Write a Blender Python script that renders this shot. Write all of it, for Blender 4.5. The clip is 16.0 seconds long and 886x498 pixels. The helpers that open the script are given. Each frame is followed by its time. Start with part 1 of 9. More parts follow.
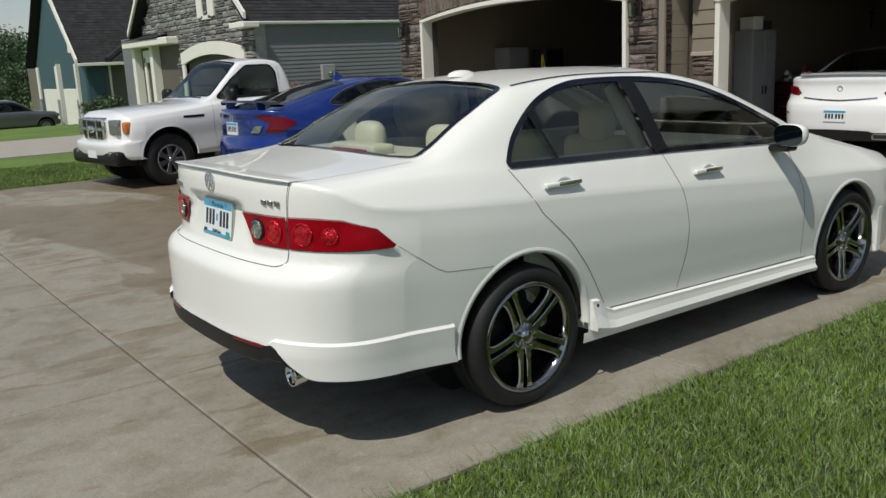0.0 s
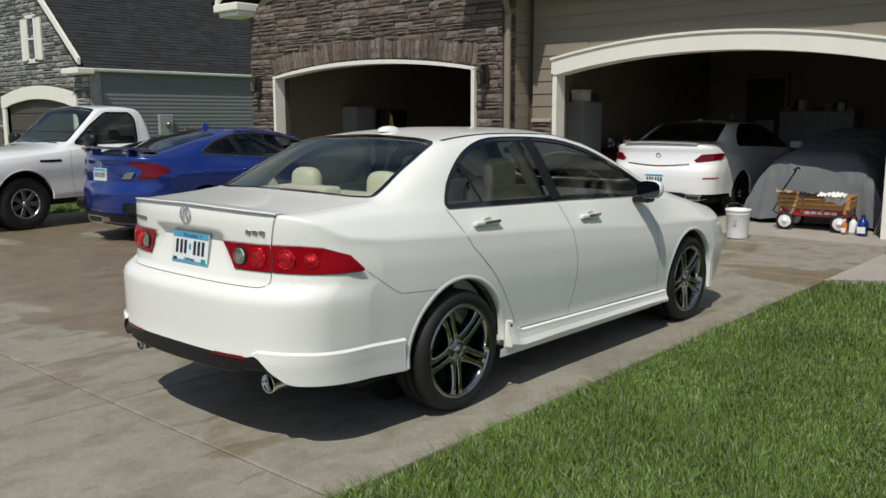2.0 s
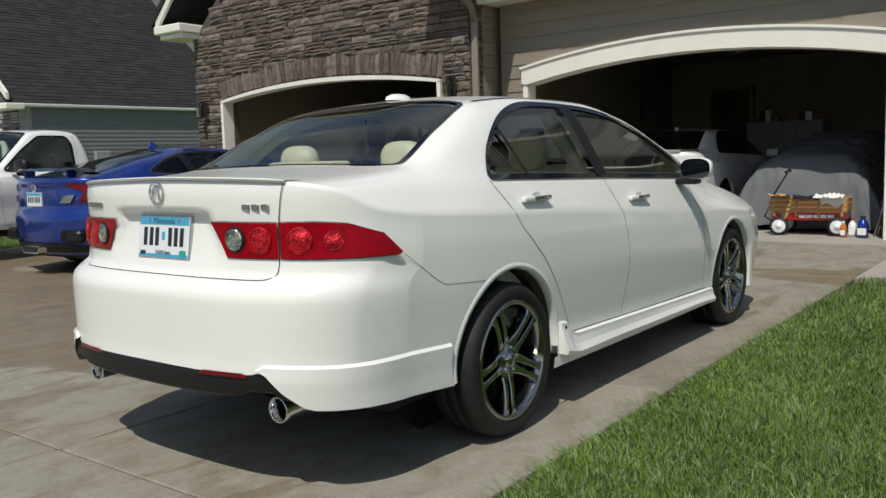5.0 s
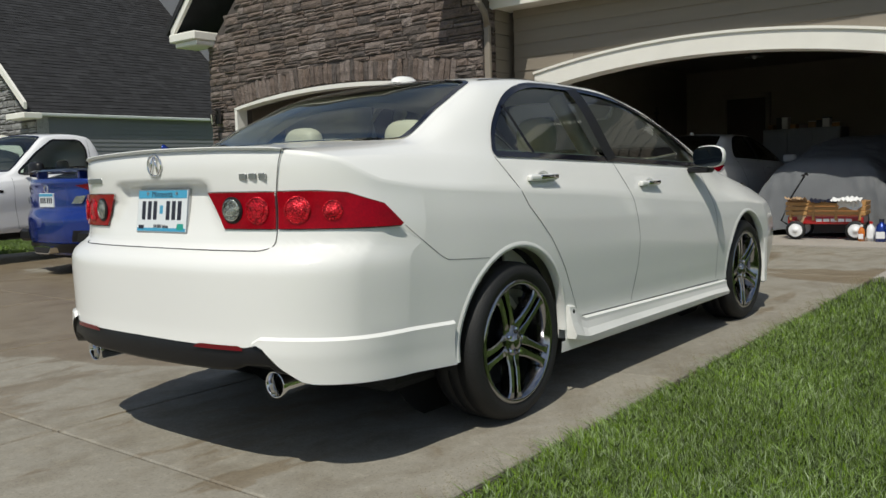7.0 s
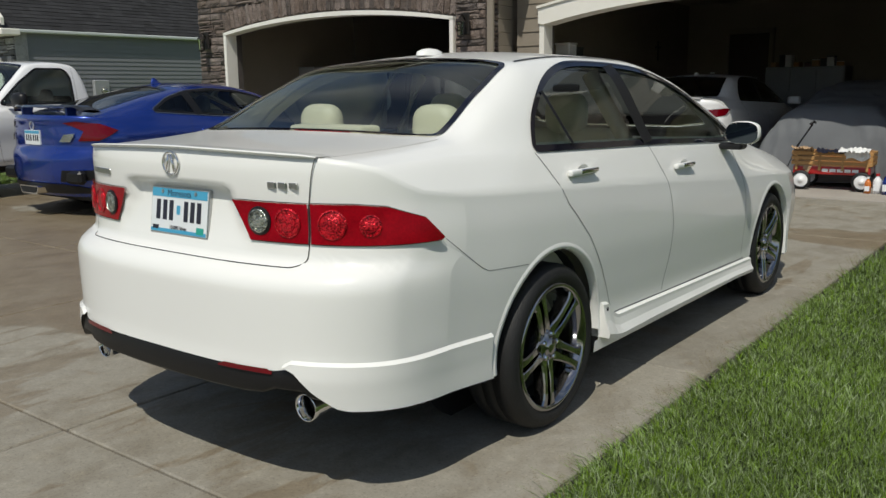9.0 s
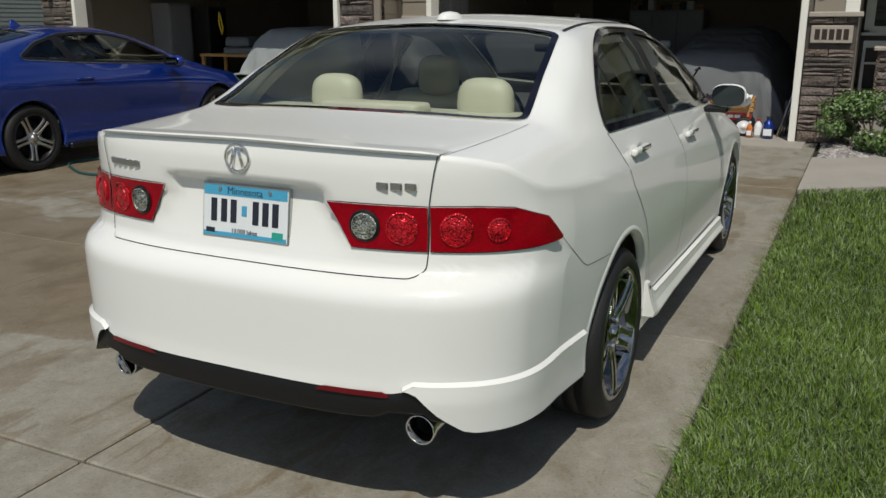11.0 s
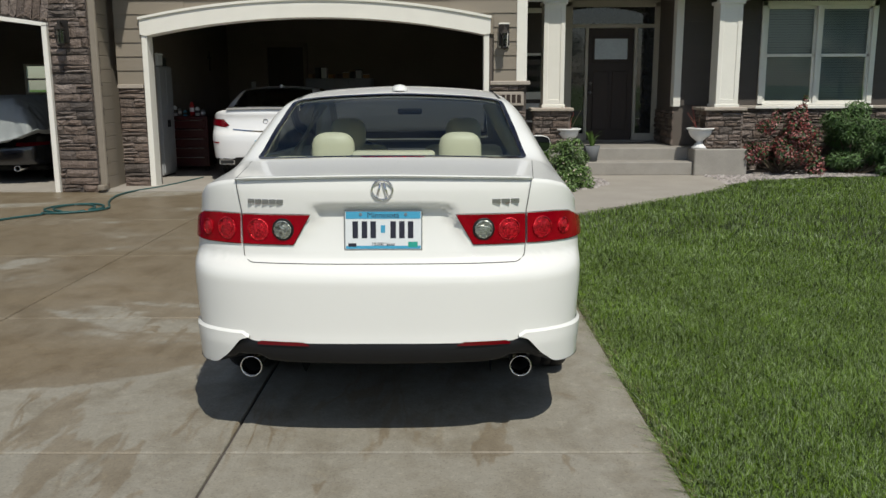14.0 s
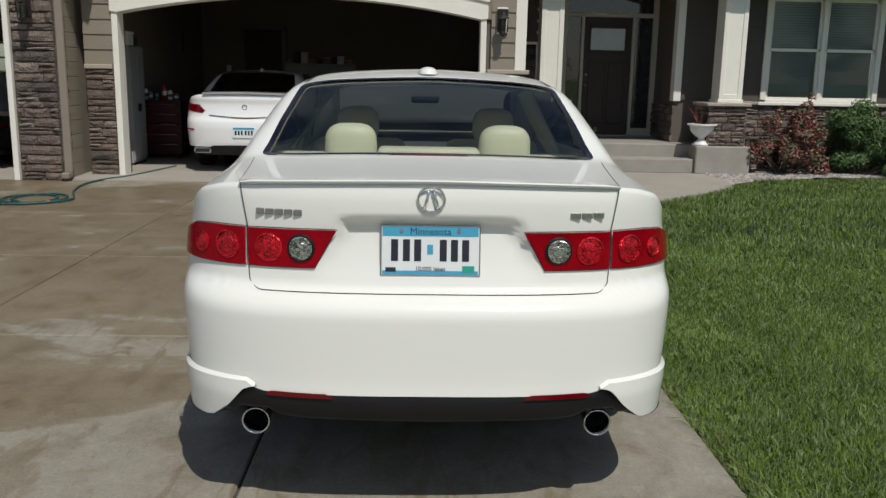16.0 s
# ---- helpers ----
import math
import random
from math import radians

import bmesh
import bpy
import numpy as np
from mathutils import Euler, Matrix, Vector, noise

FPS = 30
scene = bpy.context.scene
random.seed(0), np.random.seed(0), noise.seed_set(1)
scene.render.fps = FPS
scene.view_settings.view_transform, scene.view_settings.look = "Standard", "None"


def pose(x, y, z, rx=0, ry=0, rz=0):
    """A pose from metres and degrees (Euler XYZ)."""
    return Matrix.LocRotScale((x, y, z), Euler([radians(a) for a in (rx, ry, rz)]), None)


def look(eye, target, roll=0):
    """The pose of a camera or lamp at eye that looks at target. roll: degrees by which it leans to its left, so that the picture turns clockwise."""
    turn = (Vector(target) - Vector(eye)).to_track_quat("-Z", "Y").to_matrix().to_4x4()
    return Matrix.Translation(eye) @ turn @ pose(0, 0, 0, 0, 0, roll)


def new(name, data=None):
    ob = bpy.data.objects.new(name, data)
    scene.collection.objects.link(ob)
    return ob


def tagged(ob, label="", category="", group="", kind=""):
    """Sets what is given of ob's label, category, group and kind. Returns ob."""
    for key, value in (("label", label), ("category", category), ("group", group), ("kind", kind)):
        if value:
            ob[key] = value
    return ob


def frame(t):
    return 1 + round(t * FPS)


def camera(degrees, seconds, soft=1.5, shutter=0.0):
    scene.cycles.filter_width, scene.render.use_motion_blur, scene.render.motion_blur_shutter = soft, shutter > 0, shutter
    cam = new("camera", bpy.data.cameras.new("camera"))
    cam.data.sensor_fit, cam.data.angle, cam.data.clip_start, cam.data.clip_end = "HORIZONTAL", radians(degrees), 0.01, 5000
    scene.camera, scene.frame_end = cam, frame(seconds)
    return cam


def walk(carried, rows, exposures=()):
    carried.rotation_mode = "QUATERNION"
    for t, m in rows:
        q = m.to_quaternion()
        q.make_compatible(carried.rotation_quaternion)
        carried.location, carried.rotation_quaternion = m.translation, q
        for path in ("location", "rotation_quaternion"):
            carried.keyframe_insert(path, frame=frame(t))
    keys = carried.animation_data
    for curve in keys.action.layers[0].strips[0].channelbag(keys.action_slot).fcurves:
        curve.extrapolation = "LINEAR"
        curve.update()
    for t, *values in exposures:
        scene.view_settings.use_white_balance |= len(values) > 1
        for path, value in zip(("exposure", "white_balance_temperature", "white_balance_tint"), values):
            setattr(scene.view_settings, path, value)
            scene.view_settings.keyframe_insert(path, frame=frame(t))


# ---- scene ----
cam = camera(55.0, 16.0)
PATH = [
    (0, (3.523, -2.403, 1.516), (1.95, -1.244, 1.088), -2.6),
    (0.5, (3.559, -2.699, 1.545), (2.048, -1.446, 1.161), -2.5),
    (1, (3.506, -3.008, 1.556), (2.096, -1.63, 1.22), -1.5),
    (1.5, (3.57, -3.176, 1.555), (2.214, -1.739, 1.244), -1.0),
    (2, (3.631, -3.29, 1.524), (2.328, -1.804, 1.218), -0.1),
    (2.5, (3.58, -3.33, 1.516), (2.326, -1.805, 1.196), -0.5),
    (3, (3.387, -3.358, 1.496), (2.193, -1.787, 1.165), -0.4),
    (3.5, (3.165, -3.252, 1.437), (1.975, -1.681, 1.098), -0.7),
    (4, (2.935, -3.017, 1.373), (1.739, -1.456, 1.013), -1.2),
    (4.5, (2.759, -2.909, 1.188), (1.571, -1.326, 0.896), -1.3),
    (4.7, (2.732, -2.901, 1.175), (1.537, -1.315, 0.937), -1.7),
    (7, (2.728, -2.818, 1.008), (1.491, -1.257, 0.827), -1.8),
    (7.5, (2.732, -2.816, 1.008), (1.499, -1.253, 0.819), -1.9),
    (8, (2.705, -2.815, 1.003), (1.465, -1.257, 0.815), -1.4),
    (8.5, (2.587, -2.817, 1.027), (1.351, -1.258, 0.813), -0.6),
    (9, (2.43, -2.737, 1.296), (1.237, -1.175, 0.925), -0.6),
    (9.5, (2.295, -2.728, 1.454), (1.162, -1.154, 0.967), 0.3),
    (10, (2.103, -2.657, 1.446), (1.013, -1.07, 0.906), -0.6),
    (10.2, (2.001, -2.659, 1.44), (0.932, -1.059, 0.895), -0.4),
    (12.3, (0.931, -3.825, 1.437), (0.569, -1.908, 0.997), 0.4),
    (12.5, (0.847, -3.939, 1.444), (0.521, -2.014, 1.01), 0.8),
    (13, (0.705, -4.199, 1.444), (0.444, -2.261, 1.022), -0.1),
    (13.5, (0.426, -4.325, 1.448), (0.325, -2.366, 1.059), 0.3),
    (14, (0.255, -4.384, 1.466), (0.246, -2.42, 1.089), -0.2),
    (14.5, (0.093, -4.288, 1.456), (0.105, -2.324, 1.083), 1.0),
    (15, (-0.042, -4.132, 1.454), (0.037, -2.168, 1.084), 0.4),
    (15.5, (-0.017, -3.864, 1.442), (0.062, -1.905, 1.045), 0.1),
    (16, (-0.046, -3.624, 1.435), (0.018, -1.665, 1.036), 1.1),
]
walk(cam, [(t, look(eye, target, roll)) for t, eye, target, roll in PATH],
     [(0, -0.14), (4.0, -0.06), (7.5, -0.10), (9.0, -0.16), (10.0, -0.28), (12.5, -0.20), (14.0, -0.10), (14.8, -0.10), (16, -0.24)])

# ---- world and sun ----
SUN = Vector((0.24, -0.62, 1.0)).normalized()
world = bpy.data.worlds.new("world")
scene.world = world
world.use_nodes = True
wn = world.node_tree
sky = wn.nodes.new("ShaderNodeTexSky")
sky.sky_type = "NISHITA"
sky.sun_disc = False
sky.sun_elevation = math.asin(SUN.z)
sky.sun_rotation = math.atan2(SUN.x, SUN.y)
sky.air_density, sky.dust_density, sky.ozone_density = 1.0, 0.6, 1.0
# thin high cloud drifting over the blue
way = wn.nodes.new("ShaderNodeMapping")
way.inputs["Scale"].default_value = (1.2, 3.4, 2.0)
way.inputs["Rotation"].default_value = (0.2, 0.1, 0.6)
wn.links.new(wn.nodes.new("ShaderNodeTexCoord").outputs["Generated"], way.inputs["Vector"])
veil = wn.nodes.new("ShaderNodeTexNoise")
veil.inputs["Scale"].default_value, veil.inputs["Detail"].default_value, veil.inputs["Distortion"].default_value = 1.6, 7.0, 0.6
wn.links.new(way.outputs["Vector"], veil.inputs["Vector"])
thick = wn.nodes.new("ShaderNodeMapRange")
thick.inputs["From Min"].default_value, thick.inputs["From Max"].default_value, thick.inputs["To Max"].default_value = 0.44, 0.74, 0.75
wn.links.new(veil.outputs["Fac"], thick.inputs["Value"])
cloud = wn.nodes.new("ShaderNodeMix")
cloud.data_type = "RGBA"
cloud.inputs["B"].default_value = (7.6, 7.9, 7.9, 1)
wn.links.new(thick.outputs["Result"], cloud.inputs["Factor"])
wn.links.new(sky.outputs["Color"], cloud.inputs["A"])
wn.links.new(cloud.outputs["Result"], wn.nodes["Background"].inputs["Color"])
wn.nodes["Background"].inputs["Strength"].default_value = 0.085
sun = new("sun", bpy.data.lights.new("sun", "SUN"))
sun.data.energy, sun.data.angle, sun.data.color = 3.75, radians(0.53), (1.0, 0.965, 0.865)
sun.matrix_world = look(SUN * 30, (0, 0, 0))
scene.view_settings.exposure = 0.0


# ---- materials ----
def material(name, base, rough=0.6, metal=0.0, vary=0.12, scale=6.0, fine=60.0, bump=0.0, coat=0.0, spec=0.5,
             dark=None, random_by="", spread=0.2, aniso=None, dist=0.01, world_space=False):
    """A procedural surface: a base colour that varies at two scales, with roughness wear and fine relief."""
    m = bpy.data.materials.new(name)
    m.use_nodes = True
    t = m.node_tree
    b = t.nodes["Principled BSDF"]
    b.inputs["Roughness"].default_value, b.inputs["Metallic"].default_value = rough, metal
    b.inputs["Coat Weight"].default_value = coat
    b.inputs["Coat Roughness"].default_value = 0.03
    b.inputs["Specular IOR Level"].default_value = spec
    co = t.nodes.new("ShaderNodeTexCoord")
    place = t.nodes.new("ShaderNodeNewGeometry").outputs["Position"] if world_space else co.outputs["Object"]
    if aniso:
        mp = t.nodes.new("ShaderNodeMapping")
        mp.inputs["Scale"].default_value = aniso
        t.links.new(place, mp.inputs["Vector"])
        place = mp.outputs["Vector"]
    big, small = t.nodes.new("ShaderNodeTexNoise"), t.nodes.new("ShaderNodeTexNoise")
    for n, sc in ((big, scale), (small, fine)):
        n.inputs["Scale"].default_value, n.inputs["Detail"].default_value = sc, 5.0
        t.links.new(place, n.inputs["Vector"])
    add = t.nodes.new("ShaderNodeMath")
    add.operation = "ADD"
    t.links.new(big.outputs["Fac"], add.inputs[0])
    t.links.new(small.outputs["Fac"], add.inputs[1])
    ramp = t.nodes.new("ShaderNodeMapRange")
    ramp.inputs["From Min"].default_value, ramp.inputs["From Max"].default_value = 0.65, 1.35
    t.links.new(add.outputs[0], ramp.inputs["Value"])
    mix = t.nodes.new("ShaderNodeMix")
    mix.data_type = "RGBA"
    low = dark or tuple(c * (1 - vary) for c in base)
    high = tuple(min(1, c * (1 + vary)) for c in base)
    mix.inputs["A"].default_value, mix.inputs["B"].default_value = (*low, 1), (*high, 1)
    t.links.new(ramp.outputs["Result"], mix.inputs["Factor"])
    colour = mix.outputs["Result"]
    if random_by:
        hsv = t.nodes.new("ShaderNodeHueSaturation")
        if random_by == "object":
            src = t.nodes.new("ShaderNodeObjectInfo").outputs["Random"]
        else:
            src = t.nodes.new("ShaderNodeNewGeometry").outputs["Random Per Island"]
        mr = t.nodes.new("ShaderNodeMapRange")
        mr.inputs["To Min"].default_value, mr.inputs["To Max"].default_value = 1 - spread, 1 + spread
        t.links.new(src, mr.inputs["Value"])
        t.links.new(mr.outputs["Result"], hsv.inputs["Value"])
        wob = t.nodes.new("ShaderNodeMath")
        wob.operation = "MULTIPLY_ADD"
        wob.inputs[1].default_value, wob.inputs[2].default_value = spread * 1.7, 1 - spread * 0.85
        t.links.new(src, wob.inputs[0])
        fr = t.nodes.new("ShaderNodeMath")
        fr.operation = "PINGPONG"
        fr.inputs[1].default_value = 1.0
        t.links.new(wob.outputs[0], fr.inputs[0])
        t.links.new(fr.outputs[0], hsv.inputs["Saturation"])
        t.links.new(colour, hsv.inputs["Color"])
        colour = hsv.outputs["Color"]
    t.links.new(colour, b.inputs["Base Color"])
    rr = t.nodes.new("ShaderNodeMapRange")
    rr.inputs["To Min"].default_value, rr.inputs["To Max"].default_value = max(0, rough - 0.08), min(1, rough + 0.08)
    if rough < 0.2:
        rr.inputs["To Min"].default_value, rr.inputs["To Max"].default_value = rough * 0.7, rough * 1.3
    t.links.new(small.outputs["Fac"], rr.inputs["Value"])
    t.links.new(rr.outputs["Result"], b.inputs["Roughness"])
    if bump:
        bp = t.nodes.new("ShaderNodeBump")
        bp.inputs["Strength"].default_value, bp.inputs["Distance"].default_value = bump, dist
        t.links.new(add.outputs[0], bp.inputs["Height"])
        t.links.new(bp.outputs["Normal"], b.inputs["Normal"])
    return m


def glass_material(name, tint, rough=0.0, clear=0.85):
    """A thin pane: mostly clear, tinted, with a reflection that grows at grazing angles."""
    m = bpy.data.materials.new(name)
    m.use_nodes = True
    t = m.node_tree
    t.nodes.remove(t.nodes["Principled BSDF"])
    out = t.nodes["Material Output"]
    tr, gl, mx = t.nodes.new("ShaderNodeBsdfTransparent"), t.nodes.new("ShaderNodeBsdfGlossy"), t.nodes.new("ShaderNodeMixShader")
    tr.inputs["Color"].default_value = (*tint, 1)
    gl.inputs["Roughness"].default_value = rough
    fr = t.nodes.new("ShaderNodeFresnel")
    fr.inputs["IOR"].default_value = 1.52
    mul = t.nodes.new("ShaderNodeMath")
    mul.operation = "MULTIPLY"
    mul.inputs[1].default_value = 1.1
    t.links.new(fr.outputs[0], mul.inputs[0])
    t.links.new(mul.outputs[0], mx.inputs["Fac"])
    t.links.new(tr.outputs[0], mx.inputs[1])
    t.links.new(gl.outputs[0], mx.inputs[2])
    t.links.new(mx.outputs[0], out.inputs["Surface"])
    return m


M = {}
M["pearl"] = material("pearl_white_paint", (0.80, 0.797, 0.763), 0.3, 0.0, 0.015, 1.2, 900, 0.0, 0.7, 0.15)
M["white_paint"] = material("white_car_paint", (0.80, 0.80, 0.80), 0.3, 0.0, 0.02, 1.5, 700, 0.0, 1.0)
M["blue_paint"] = material("blue_metallic_paint", (0.004, 0.030, 0.235), 0.26, 0.45, 0.08, 1.5, 900, 0.0, 1.0)
M["black_paint"] = material("black_car_paint", (0.01, 0.01, 0.012), 0.25, 0.0, 0.1, 1.5, 300, 0.0, 1.0)
M["grey_paint"] = material("grey_metallic_paint", (0.10, 0.11, 0.12), 0.3, 0.4, 0.06, 2, 500, 0.0, 1.0)
M["chrome"] = material("chrome", (0.72, 0.72, 0.72), 0.06, 1.0, 0.03, 8, 90)
M["dark_chrome"] = material("smoked_chrome", (0.34, 0.34, 0.35), 0.09, 1.0, 0.06, 8, 90)
M["steel"] = material("satin_steel", (0.45, 0.45, 0.45), 0.3, 1.0, 0.08, 12, 140)
M["rubber"] = material("tyre_rubber", (0.008, 0.008, 0.008), 0.65, 0.0, 0.3, 14, 160, 0.25)
M["black_plastic"] = material("black_plastic", (0.007, 0.007, 0.008), 0.42, 0.0, 0.2, 9, 300, 0.05, spec=0.35)
M["mirror"] = material("mirror_glass", (0.07, 0.08, 0.085), 0.02, 1.0, 0.0, 5, 50)
M["seam"] = material("panel_gap", (0.02, 0.02, 0.02), 0.9, 0.0, 0.2, 20, 100)
M["under"] = material("underbody", (0.012, 0.012, 0.012), 0.85, 0.0, 0.3, 8, 60, 0.2)
M["glass"] = glass_material("car_glass", (0.78, 0.87, 0.83))
M["dark_glass"] = glass_material("tinted_glass", (0.12, 0.14, 0.14))
M["house_glass"] = glass_material("window_glass", (0.62, 0.68, 0.66))
M["frit"] = material("black_glass_border", (0.006, 0.006, 0.012), 0.06, 0.0, 0.2, 9, 200)
M["leather"] = material("cream_leather", (0.57, 0.55, 0.44), 0.5, 0.0, 0.1, 6, 120, 0.15)
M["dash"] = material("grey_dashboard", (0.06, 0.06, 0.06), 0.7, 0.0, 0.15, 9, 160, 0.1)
M["amber"] = material("amber_lens", (0.55, 0.15, 0.015), 0.15, 0.0, 0.2, 30, 200, 0.3, 1.0)
M["plate_white"] = material("plate_white", (0.72, 0.75, 0.76), 0.4, 0.0, 0.03, 6, 100)
M["plate_blue"] = material("plate_blue", (0.06, 0.33, 0.52), 0.4, 0.0, 0.05, 6, 100)
M["ink"] = material("black_ink", (0.015, 0.016, 0.03), 0.5, 0.0, 0.1, 9, 100)
M["teal"] = material("teal_sticker", (0.02, 0.33, 0.26), 0.5, 0.0, 0.1, 9, 100)
M["white_trim"] = material("painted_white_trim", (0.81, 0.785, 0.715), 0.5, 0.0, 0.05, 3, 90, 0.05)
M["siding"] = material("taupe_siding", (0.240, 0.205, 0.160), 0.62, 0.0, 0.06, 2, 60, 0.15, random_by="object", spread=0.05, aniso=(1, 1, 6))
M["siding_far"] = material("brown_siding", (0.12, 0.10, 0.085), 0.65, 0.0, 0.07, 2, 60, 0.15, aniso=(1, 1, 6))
# same boards in a darker tone, for porch walls and a garage door
M["siding_dark"] = material("darker_siding", (0.075, 0.062, 0.053), 0.65, 0.0, 0.06, 2, 60, 0.15, random_by="object", spread=0.05, aniso=(1, 1, 6))
M["stone"] = material("brown_ledgestone", (0.150, 0.110, 0.088), 0.85, 0.0, 0.42, 7, 40, 0.9, random_by="object", spread=0.42, dist=0.03, world_space=True)
M["stone_isle"] = material("brown_ledgestone_field", (0.150, 0.110, 0.088), 0.85, 0.0, 0.42, 7, 40, 0.9, random_by="island", spread=0.42, dist=0.03)
M["grey_stone"] = material("grey_fieldstone", (0.24, 0.235, 0.23), 0.85, 0.0, 0.35, 5, 40, 0.6, random_by="island", spread=0.5, dist=0.03)
M["deep_red_steel"] = material("dark_red_enamel_steel", (0.06, 0.008, 0.008), 0.4, 0.0, 0.15, 4, 80)
M["green_plastic"] = material("green_plastic", (0.02, 0.22, 0.05), 0.45, 0.0, 0.1, 4, 80)
M["yellow"] = material("yellow_webbing", (0.65, 0.45, 0.03), 0.8, 0.0, 0.15, 20, 200, 0.3)
M["mortar"] = material("dark_mortar", (0.085, 0.072, 0.064), 0.95, 0.0, 0.2, 9, 90, 0.5)
M["cap"] = material("cast_stone_cap", (0.38, 0.33, 0.28), 0.8, 0.0, 0.14, 6, 80, 0.4)
M["grey_siding"] = material("blue_grey_siding", (0.185, 0.192, 0.205), 0.6, 0.0, 0.05, 1.5, 60, 0.1)
M["shingle"] = material("charcoal_shingle", (0.019, 0.019, 0.021), 0.92, 0.0, 0.35, 3, 90, 0.5, random_by="island", spread=0.35)
M["inner_wall"] = material("garage_drywall", (0.25, 0.215, 0.17), 0.85, 0.0, 0.1, 1.5, 40, 0.1)
M["dark_door"] = material("dark_brown_door", (0.030, 0.016, 0.011), 0.55, 0.0, 0.2, 4, 60, 0.1, aniso=(6, 6, 1))
M["wood"] = material("oak_rail", (0.42, 0.23, 0.08), 0.5, 0.0, 0.25, 6, 80, 0.2, aniso=(1, 8, 8))
M["red"] = material("red_enamel", (0.42, 0.012, 0.012), 0.3, 0.0, 0.1, 6, 90, 0.0, 0.5)
M["white_plastic"] = material("white_plastic", (0.78, 0.78, 0.77), 0.4, 0.0, 0.04, 5, 90)
M["tarp"] = material("grey_cover_cloth", (0.125, 0.132, 0.14), 0.75, 0.0, 0.10, 4, 120, 0.25)
M["pale_tarp"] = material("silver_cover_cloth", (0.27, 0.29, 0.29), 0.7, 0.0, 0.10, 4, 120, 0.25)
M["cloth"] = material("tan_cloth", (0.40, 0.27, 0.16), 0.9, 0.0, 0.2, 12, 160, 0.4)
M["white_cloth"] = material("white_cloth", (0.75, 0.75, 0.74), 0.9, 0.0, 0.06, 12, 160, 0.3)
M["hose"] = material("green_hose", (0.015, 0.075, 0.075), 0.45, 0.0, 0.2, 9, 90)
M["lamp_metal"] = material("bronze_lantern", (0.03, 0.025, 0.022), 0.5, 0.5, 0.2, 9, 90, 0.1)
M["blind"] = material("pale_blinds", (0.55, 0.58, 0.57), 0.6, 0.0, 0.05, 3, 60)
M["bark"] = material("bark", (0.10, 0.075, 0.05), 0.9, 0.0, 0.3, 8, 60, 0.6)
M["leaf"] = material("green_leaf", (0.10, 0.185, 0.028), 0.55, 0.0, 0.3, 5, 60, random_by="island", spread=0.4)
M["leaf_dark"] = material("dark_green_leaf", (0.035, 0.085, 0.02), 0.6, 0.0, 0.3, 5, 60, random_by="island", spread=0.4)
M["leaf_red"] = material("red_leaf", (0.25, 0.038, 0.030), 0.55, 0.0, 0.3, 5, 60, random_by="island", spread=0.5)
M["leaf_juniper"] = material("juniper_needles", (0.065, 0.145, 0.022), 0.65, 0.0, 0.3, 5, 60, random_by="island", spread=0.4)
M["blossom"] = material("pale_blossom", (0.5, 0.42, 0.36), 0.8, 0.0, 0.2, 9, 90)
M["grass"] = material("lawn_grass", (0.116, 0.207, 0.002), 0.6, 0.0, 0.42, 1.4, 22, spec=0.05, random_by="island", spread=0.72)
M["soil"] = material("dark_soil", (0.022, 0.024, 0.009), 0.95, 0.0, 0.4, 6, 60, 0.6)
M["far_wall"] = material("teal_siding", (0.05, 0.10, 0.12), 0.65, 0.0, 0.05, 1.5, 60, 0.1)
M["plinth"] = material("cast_concrete", (0.30, 0.28, 0.25), 0.85, 0.0, 0.15, 4, 90, 0.3)
M["pebble"] = material("river_pebble", (0.33, 0.29, 0.27), 0.7, 0.0, 0.2, 20, 90, 0.2, random_by="island", spread=0.5)
M["street"] = material("asphalt", (0.055, 0.055, 0.055), 0.9, 0.0, 0.2, 2, 120, 0.4)


